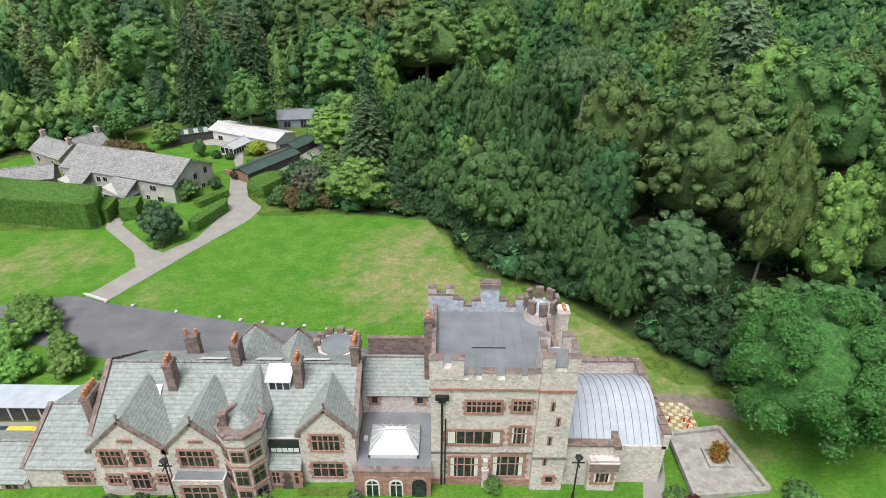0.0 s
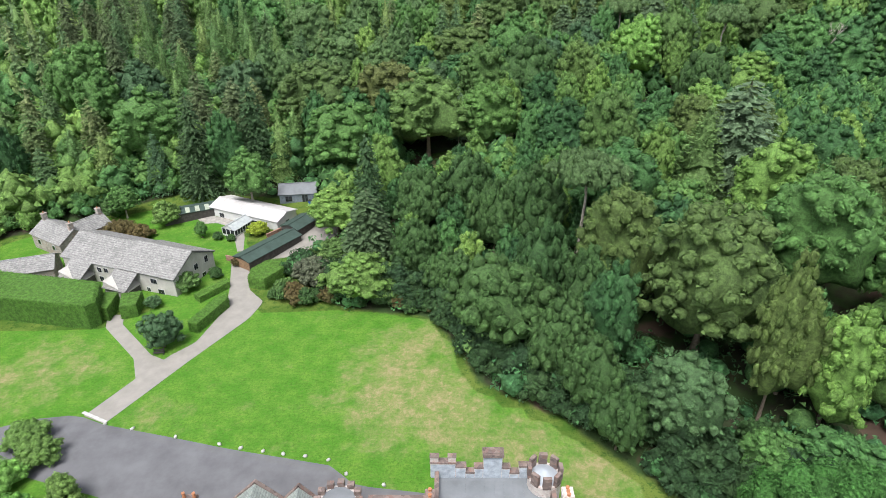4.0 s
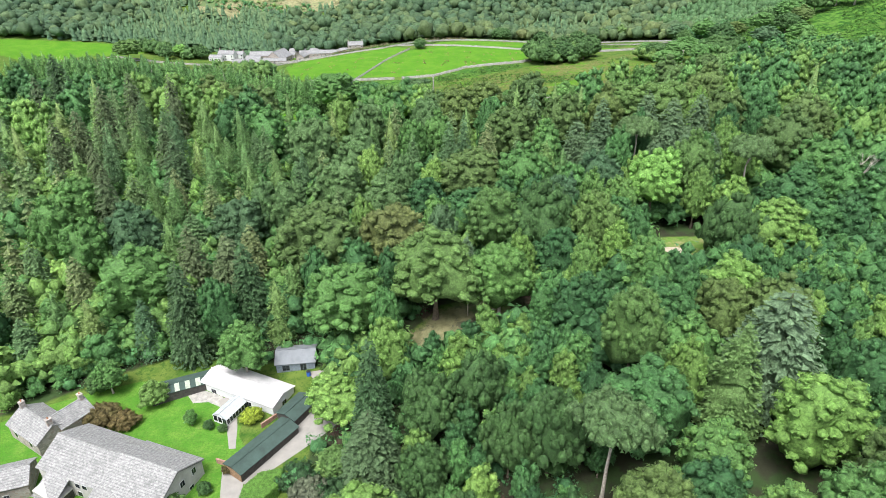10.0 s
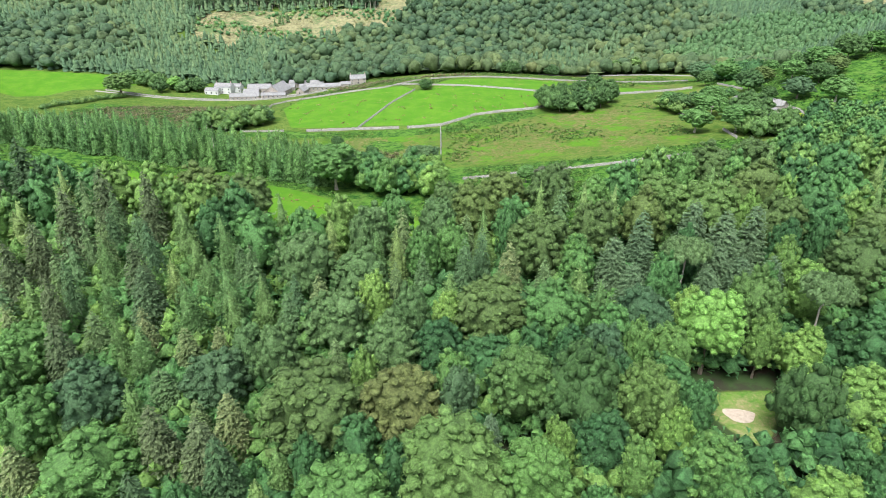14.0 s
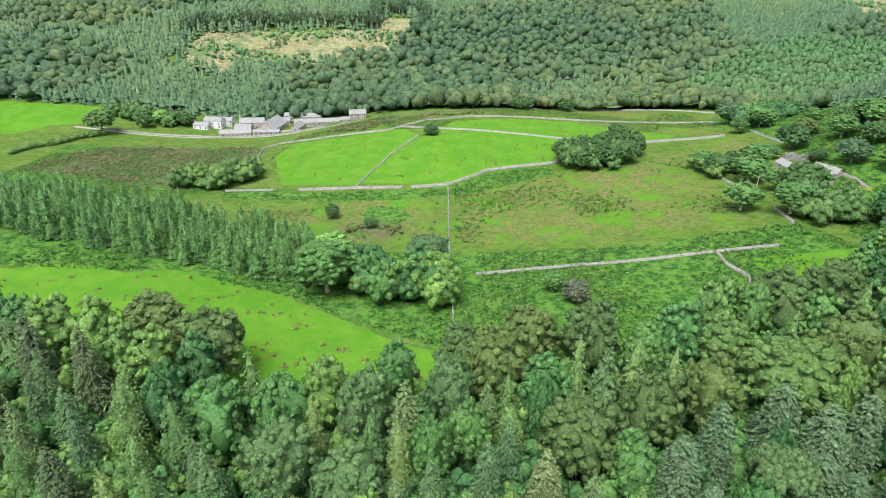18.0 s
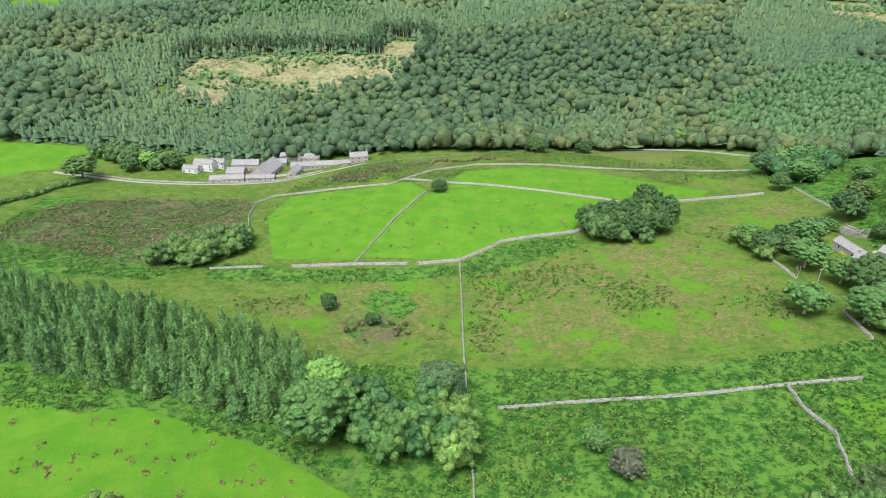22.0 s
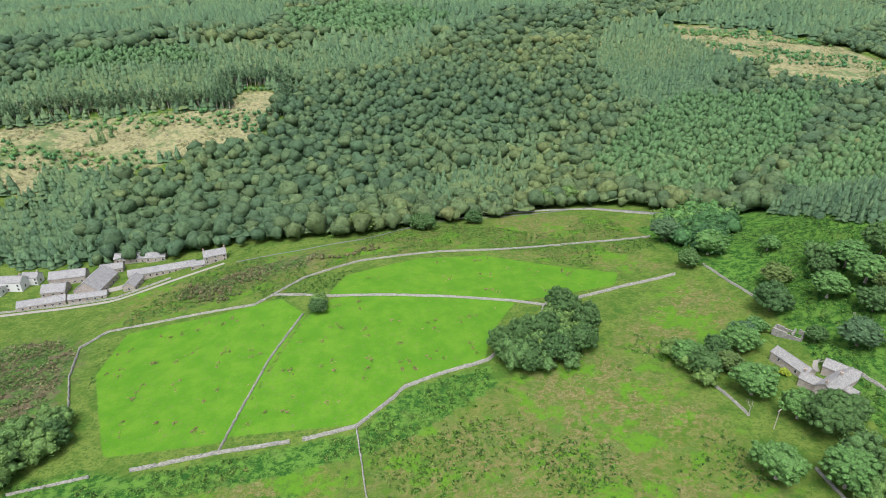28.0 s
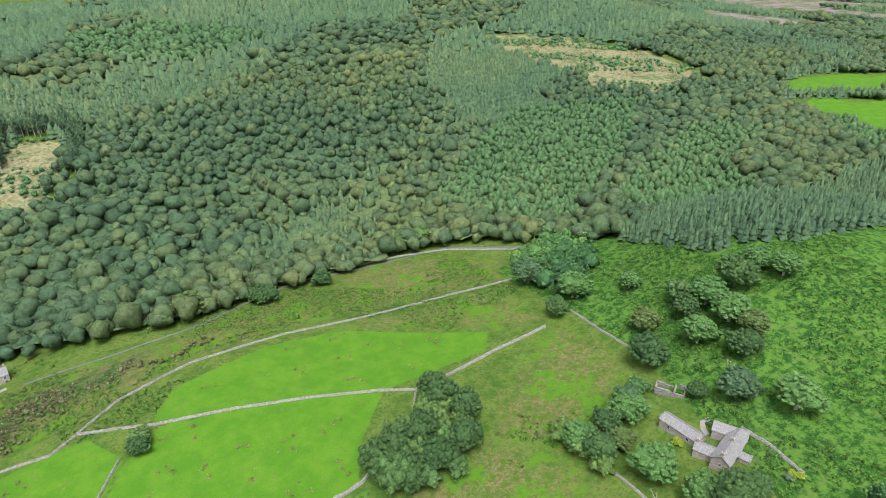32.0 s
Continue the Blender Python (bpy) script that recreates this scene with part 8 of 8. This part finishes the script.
mat_gold = foliage("golden_leaves", [(0.0, (0.270, 0.370, 0.030)), (1.0, (0.330, 0.410, 0.040))], False, 0.25)
mat_rust = foliage("rusty_leaves", [(0.0, (0.110, 0.090, 0.035)), (1.0, (0.160, 0.120, 0.045))], False, 0.25)
mat_maroon = foliage("maroon_leaves", [(0.0, (0.09, 0.02, 0.025)), (1.0, (0.13, 0.03, 0.03))], False, 0.2)
mat_willow = foliage("willow_leaves", [(0.0, (0.160, 0.290, 0.070)), (1.0, (0.200, 0.320, 0.080))], False, 0.25)
for n_, x_, y_, h_, r_, m_, l_ in (
    ("round_lawn_tree", -44.0, 83.0, 6.4, 2.9, LEAF["grey_oak"], "round-headed grey-green tree beside a bench"),
    ("willow", -60.0, 124.0, 5.6, 2.8, mat_willow, "pale weeping willow in the courtyard garden"),
    ("golden_shrub", -39.0, 119.4, 2.9, 2.0, mat_gold, "bright golden shrub by the conservatory"),
    ("round_shrub", -73.0, 127.5, 5.0, 2.4, LEAF["broad_oak"], "round green shrub tree by the wood"),
    ("rusty_shrub", -68.5, 119.5, 3.4, 3.4, mat_rust, "brownish spreading shrub behind the barn"),
    ("rusty_shrub", -63.5, 118.5, 3.0, 2.6, mat_rust, "brownish spreading shrub behind the barn"),
    ("pale_shrub", -46.8, 99.3, 3.6, 2.4, LEAF["yellow_lime"], "loose pale green shrub under the barn's gable"),
    ("green_shrub", -42.5, 103.0, 2.4, 1.3, LEAF["broad_oak"], "rounded green shrub against the gable"),
    ("red_shrub", -39.8, 107.2, 1.9, 1.0, mat_rust, "small reddish shrub by the shed"),
    ("court_shrub", -47.0, 117.8, 1.6, 1.0, LEAF["dark_holm_oak"], "small dark shrub on the courtyard lawn"),
    ("court_shrub", -44.0, 117.0, 1.5, 0.9, LEAF["dark_holm_oak"], "small dark shrub on the courtyard lawn"),
    ("young_tree", -50.5, 118.5, 4.0, 1.2, LEAF["green_maple"], "slender young tree on the courtyard lawn"),
    ("gate_shrub", -50.4, 94.2, 2.2, 1.4, LEAF["grey_birch"], "grey-leaved shrub beside the gap in the hedge"),
    ("garden_shrub", -52, 56, 3.45, 2.652, LEAF["bright_sycamore"], "large loose shrub beside the drive"),
    ("garden_shrub", -50, 60.5, 3, 2.496, mat_willow, "large loose shrub beside the drive"),
    ("garden_shrub", -53.5, 63.5, 2.85, 2.496, mat_willow, "yellowing shrub at the bend of the drive"),
    ("garden_shrub", -47.6, 51.5, 2.85, 2.34, LEAF["bright_sycamore"], "dense green shrub beside the garage"),
    ("garden_birch", -43.0, 53.8, 4.6, 1.7, mat_willow, "small pale tree on the side lawn"),
    ("garden_birch", -41.5, 51.6, 3.2, 1.8, mat_willow, "small pale tree on the side lawn"),
    ("garden_shrub", -35.2, 50.2, 3.0, 1.9, LEAF["green_maple"], "rounded green shrub behind the service range"),
    ("front_shrub", -25.9, 33.4, 1.5, 1.2, LEAF["dark_holm_oak"], "clipped dark shrub before the gables"),
    ("front_shrub", -23.9, 33.2, 1.6, 1.2, LEAF["broad_oak"], "clipped green shrub before the gables"),
    ("front_shrub", -28.6, 33.6, 1.2, 1.1, LEAF["broad_oak"], "low green shrub before the gables"),
    ("rose_bush", -15.2, 33.8, 1.3, 0.9, LEAF["yellow_lime"], "flowering bush beside the front door"),
    ("blue_conifer", -7.4, 34.2, 1.7, 0.6, LEAF["pale_fir"], "small blue-grey conifer by the entrance"),
    ("wall_shrub", 4.5, 35.6, 1.7, 0.7, LEAF["green_maple"], "slim green shrub against the tower"),
    ("bamboo", 19.0, 38.4, 2.0, 1.3, LEAF["green_maple"], "arching bright green clump by the porch"),
    ("path_shrub", 20.6, 35.0, 1.1, 1.1, LEAF["yellow_lime"], "low shrub beside the terrace steps"),
    ("maroon_shrub", 21.7, 34.3, 1.0, 0.9, mat_maroon, "dark maroon shrub beside the terrace"),
    ("terrace_shrub", 31.0, 34.6, 1.6, 1.5, LEAF["green_maple"], "low green shrub below the terrace"),
):
    shrub(n_, x_, y_, h_, r_, m_, l_, 500 + int(abs(x_ * 7 + y_ * 3)))
front = ribbon("front_hedge", [(-12.6, 34.9), (-8.0, 34.9)], [(-12.6, 35.9), (-8.0, 35.9)], mat_ground, "strip of lawn before the gable", "lawn", 0.02)
maple = tree_thing("garden_maple", *broadleaf(815, 15.0, 8.0, 0.2, 60, 15000, 0.20, limbs=6), foliage("garden_maple_leaves", [(0.0, (0.062, 0.190, 0.040)), (1.0, (0.074, 0.205, 0.044))], False, 0.3), mat_bark, "broad bright green maple overhanging the terrace lawn", "tree")
maple.matrix_basis = pose(34.6, 42.8, at(34.6, 42.8) - 0.2, 0, 0, 40)
# Rhododendrons along the edge of the wood.
r_ = np.random.default_rng(77)
for k in range(26):
    f_ = k / 25
    x_ = -29.5 + 31 * f_ + r_.normal(0, 0.6)
    y_ = float(np.interp(x_, [-30, -23, -18, -14, -8, -1, 2], [95.0, 93.6, 94.6, 95.2, 91.6, 90.4, 84])) + r_.uniform(-0.3, 3.2)
    shrub("rhododendron", x_, y_, r_.uniform(1.8, 3.8), r_.uniform(1.4, 2.3), [LEAF["dark_holm_oak"], LEAF["broad_oak"], LEAF["yellow_lime"], mat_rust, LEAF["dark_holm_oak"]][k % 5], "rhododendron at the edge of the lawn", 600 + k, "rhododendrons")
bench = thing("bench", -44.0, 81.0, at(-44, 81) + 0.02, 5, "dark wooden garden bench under a tree", "bench")
for k in range(3):
    part("seat_slat", block(-0.8, 0.8, -0.22 + 0.16 * k, -0.10 + 0.16 * k, 0.42, 0.46), mat_dark_wood, bench)
for k in range(3):
    part("back_slat", block(-0.8, 0.8, 0.26, 0.29, 0.52 + 0.15 * k, 0.63 + 0.15 * k), mat_dark_wood, bench)
for a_ in (-0.72, 0.72):
    for b_ in (-0.2, 0.27):
        part("leg", block(a_ - 0.04, a_ + 0.04, b_ - 0.03, b_ + 0.03, 0, 0.42 if b_ < 0 else 1.0), mat_dark_wood, bench)
kerb_line = [(-45, 66.0), (-40.9, 65.0), (-34.6, 63.4), (-28.4, 62.0), (-25.5, 61.3), (-22.5, 60.7), (-19.9, 60.2), (-17.1, 59.8), (-14.1, 59.1), (-11.6, 56.9), (-7.0, 55.2)]
for k, (x_, y_) in enumerate(kerb_line):
    st = thing("kerb_stone", x_, y_ + 0.35, at(x_, y_) + 0.05, k * 50, "whitewashed boulder marking the edge of the drive", "stone", "kerb stones")
    part("boulder", fast_mesh("boulder", ICO * (0.34, 0.24, 0.22) * (1 + 0.12 * r_.standard_normal((12, 1))) + (0, 0, 0.1), None, ICO_F), mat_wall_limewash, st)
part_edge = ribbon("path_sill", [(-49.4, 68.5), (-45.2, 66.5)], [(-49.2, 68.9), (-45.0, 66.9)], mat_wall_limewash, "pale stone sill where the path meets the drive", "kerb", 0.10)
sand = thing("sand_circle", 55.5, 166.0, at(55.5, 166.0), label="pale sandy circle worn into the clearing", category="sand", kind="structure")
part("sand_bed", fast_mesh("sand_bed", np.array([(0, 0, 0.12)] + [(3.2 * math.cos(a) * (1 + 0.1 * math.sin(3 * a)), 2.6 * math.sin(a), 0.05) for a in np.linspace(0, 6.283, 25)[:24]]), None, np.array([(0, 1 + k, 1 + (k + 1) % 24) for k in range(24)])), plain("pale_sand", (0.36, 0.30, 0.24), 0.95, vary=0.2, size=0.6), sand)
pole = thing("wooden_pole", 3.0, 146.0, at(3, 146), label="wooden activity pole with a red and white board in the clearing", category="pole")
part("shaft", column(0, 0, 0.14, 0.10, 0, 7.0, 8), mat_bark_pale, pole)
part("board", block(-0.6, 0.6, -0.06, -0.02, 5.9, 6.5), mat_wall_limewash, pole)
pole2 = thing("climbing_frame", 8.4, 140.5, at(8.4, 140.5), label="leaning wooden climbing frame in the clearing", category="climbing frame")
for a_ in (-1, 1):
    l_ = part("leg", column(0, 0, 0.13, 0.10, 0, 6.6, 8), mat_bark_pale, pole2)
    l_.matrix_local = pose(a_ * 0.9, 0, 0, 0, a_ * -9, 0)
part("crossbar", block(-0.5, 0.5, -0.08, 0.08, 5.2, 5.4), mat_bark_pale, pole2)

# ---- the farm across the valley ----
farm = "farm buildings"
for x_, y_, t_, l_, w_, e_, d_, wall_, roof_, lab_, st_ in (
    (-204, 597, -8, 15, 8, 6.0, 2.6, mat_white, mat_grey_roof, "white two-storey farmhouse with a dark slate roof", ((6.5, 1.2), (-6.5, 1.2))),
    (-212, 591, -8, 12, 7, 3.6, 1.8, mat_white, mat_grey_roof, "low white wing of the farmhouse", ()),
    (-195, 603, -8, 9, 7, 5.0, 2.2, mat_white, mat_grey_roof, "white rear wing of the farmhouse", ((4, 1.0),)),
    (-174, 601, 4, 20, 9, 4.6, 3.0, mat_pinkish, mat_grey_roof, "long stone barn with grey slates", ()),
    (-154, 586, 78, 22, 15, 4.4, 5.6, mat_pinkish, mat_grey_roof, "large hipped stone barn with a broad grey roof", ()),
    (-178, 570.5, 8, 24, 7, 3.0, 2.2, mat_pinkish, mat_grey_roof, "low stone byre along the farm wall", ()),
    (-154, 571, 4, 20, 6, 2.8, 1.6, mat_pinkish, mat_grey_roof, "low stone cart shed", ()),
    (-177, 587, 0, 13, 10, 3.0, 3.0, mat_pinkish, mat_grey_roof, "square stone outbuilding in the farmyard", ()),
    (-117, 590, 10, 38, 7, 3.2, 2.2, mat_pinkish, mat_grey_roof, "long low stone range", ()),
    (-131, 577, 80, 12, 7, 3.6, 2.6, mat_pinkish, mat_grey_roof, "stone granary gable end", ()),
    (-142, 618, -6, 20, 7, 3.4, 2.4, mat_pinkish, mat_grey_roof, "stone barn behind the farmyard", ()),
    (-126, 614, -4, 12, 6.5, 3.2, 2.2, mat_pinkish, mat_grey_roof, "stone stable behind the farmyard", ()),
    (-151, 607, 4, 13, 7, 3.4, 2.2, mat_pinkish, mat_grey_roof, "stone store in the farmyard", ()),
    (-86, 590, 14, 13, 7, 5.2, 2.6, mat_pinkish, mat_grey_roof, "two-storey stone cottage with chimneys", ((6, 1.1), (-6, 1.1))),
    (-96, 586, 14, 8, 6, 2.6, 1.6, mat_pinkish, mat_grey_roof, "low lean-to beside the cottage", ()),
):
    b_ = at(x_, y_)
    gable_house("farm_building", x_, y_, t_, l_, w_, b_, b_ + e_, b_ + e_ + d_, wall_, roof_, lab_, "farm building", farm, [("f", a, 1.0, 1.0, 1.2) for a in np.linspace(-l_ * 0.38, l_ * 0.38, max(2, int(l_ / 4)))] + ([("f", a, 3.4, 1.0, 1.2) for a in np.linspace(-l_ * 0.38, l_ * 0.38, max(2, int(l_ / 4)))] if e_ > 4.8 else []) + [("r", 0, 1.2, 1.0, 1.4), ("l", 0, 1.2, 1.0, 1.4)], st_, 0.25, 0.0, mat_render if wall_ is mat_white else None)
ribbon("farm_yard", [(-195, 580), (-165, 578), (-140, 583), (-122, 598)], [(-192, 574.5), (-165, 574.5), (-138, 576), (-116, 594.5)], mat_gravel, "pale earth farmyard", "yard", 0.12)
ribbon("farm_lane", [(-300, 568), (-240, 562), (-180, 564.6), (-137, 562), (-108, 574), (-80, 582)], [(-300, 564), (-240, 559), (-180, 561.6), (-137, 559), (-106, 571), (-79, 579)], mat_gravel, "pale farm lane under the wall", "lane", 0.12)
ribbon("valley_road", [(-72, 578), (-34, 574), (6, 579), (69, 616), (165, 613), (225, 567)], [(-72, 576.4), (-34, 572.4), (7, 577.4), (70, 614.4), (164, 611.4), (223, 565.6)], mat_tarmac, "narrow pale road along the foot of the wood", "road", 0.12)

# ---- the house and ruin beyond the lane ----
for x_, y_, t_, l_, w_, b_, e_, r2_, lab_, st_ in (
    (150.5, 394.5, -80, 15, 5.4, 18.2, 21.2, 23.0, "stone barn with a stone-slate roof", ()),
    (154.5, 378.5, 20, 17, 6.0, 19.5, 24.0, 26.2, "old stone house under pale slates", ((-8, 1.1), (1, 1.1))),
    (149.0, 382.5, 118, 8, 5.0, 18.6, 22.0, 23.8, "stone kitchen wing under pale slates", ((3.5, 1.0),)),
    (161.5, 384.0, 122, 11, 5.4, 20.4, 23.6, 25.6, "stone rear wing under pale slates", ()),
    (157.0, 374.0, 110, 3.6, 3.2, 20.5, 22.6, 23.8, "small gabled stone porch", ()),
):
    gable_house("stone_house", x_, y_, t_, l_, w_, b_, e_, r2_, mat_pinkish, mat_slate_pale, lab_, "house", "old house", [("f", -l_ * 0.25, 1.0, 0.8, 1.1), ("f", l_ * 0.25, 1.0, 0.8, 1.1), ("l", 0, 2.6, 0.7, 0.8), ("r", 0, 1.2, 0.8, 1.0)], st_)
ruin = thing("ruined_barn", 163.2, 412.5, at(163, 412.5) - 0.3, -55, "roofless ruined stone barn", "ruin")
for n_, b_ in enumerate(((-5.5, 5.5, -2.7, -2.1, 2.2), (-5.5, 1.0, 2.1, 2.7, 1.6), (5.0, 5.6, -2.7, 2.7, 3.4), (1.4, 2.0, -2.7, 2.7, 2.6), (3.0, 5.0, 2.1, 2.7, 3.0), (-5.6, -5.0, -2.7, 2.7, 1.2))):
    part("ruined_wall", gather(block(b_[0], b_[1], b_[2], b_[3], -0.6, b_[4]), block(b_[0], b_[0] + (b_[1] - b_[0]) * 0.5, b_[2], b_[3], b_[4], b_[4] + 0.5)), mat_drystone, ruin)
ribbon("house_track", [(163.6, 394.6), (160, 395.0), (157.0, 392), (156, 389)], [(163.2, 393.0), (160.4, 393.2), (158.6, 391), (157.6, 388.6)], mat_gravel, "curving pale track into the old house's yard", "track", 0.10)
field_wall([(167.6, 384), (168.5, 374), (166.4, 360)], 1.2, 0.6, 380)
field_wall([(150, 405), (154, 404)], 1.2, 0.6, 381)
for n_, x_, y_, h_, r2_, m_, l_ in (("golden_shrub", 145.5, 392.0, 2.4, 1.9, mat_gold, "golden shrub beside the old barn"), ("golden_shrub", 163.5, 362.0, 1.6, 1.6, mat_gold, "golden shrubs in the old house's garden"), ("golden_shrub", 165.0, 360.0, 1.3, 1.4, mat_gold, "golden shrubs in the old house's garden"), ("pale_shrub", 161.6, 361.6, 1.6, 1.6, LEAF["pale_fir"], "silvery shrub in the old house's garden"), ("green_shrub", 166.0, 371.0, 1.8, 1.6, LEAF["green_maple"], "round green shrub by the garden wall")):
    shrub(n_, x_, y_, h_, r2_, m_, l_, 700 + int(x_ + y_), "old house shrubs")


def bare_tree(x, y, tall, seed, label):
    """A dead tree: a trunk and forking bleached limbs."""
    r = np.random.default_rng(seed)
    vs, qs, n = [], [], 0

    def limb(a, d, l, w, depth):
        nonlocal n
        b = a + d * l
        v, q = tube([a, (a + b) / 2 + r.normal(0, 0.06 * l, 3), b], [w, w * 0.75, w * 0.5], 5)
        vs.append(v), qs.append(q + n)
        n += len(v)
        if depth:
            for _ in range(3):
                e = d + r.normal(0, 0.6, 3) + (0, 0, 0.15)
                limb(b, e / np.linalg.norm(e), l * 0.62, w * 0.5, depth - 1)

    limb(np.array([0, 0, -0.2]), np.array([0.05, 0.02, 1.0]), tall * 0.36, tall * 0.022, 4)
    ob = thing("dead_tree", x, y, at(x, y), 0, label, "tree")
    part("limbs", fast_mesh("limbs", np.concatenate(vs), np.concatenate(qs)), mat_bleached, ob)


mat_bleached = plain("bleached_wood", (0.38, 0.34, 0.30), 0.9, vary=0.15)
pole3 = thing("power_pole", 123, 368, at(123, 368), 20, "grey wooden power pole with a crossarm", "pole")
part("shaft", column(0, 0, 0.16, 0.11, -0.3, 8.5, 8), mat_bark_pale, pole3)
part("crossarm", block(-1.0, 1.0, -0.06, 0.06, 7.8, 7.95), mat_bark_pale, pole3)
for a_ in (-0.85, 0.0, 0.85):
    part("insulator", column(a_, 0, 0.07, 0.05, 7.95, 8.2, 8), mat_white, pole3)
bare_tree(103.5, 183.0, 22, 3, "bleached dead tree standing in the wood")
bare_tree(183.0, 404.0, 9, 5, "bleached dead tree on the bracken slope")
bare_tree(121.0, 377.5, 7, 7, "small grey dead tree by the field wall")
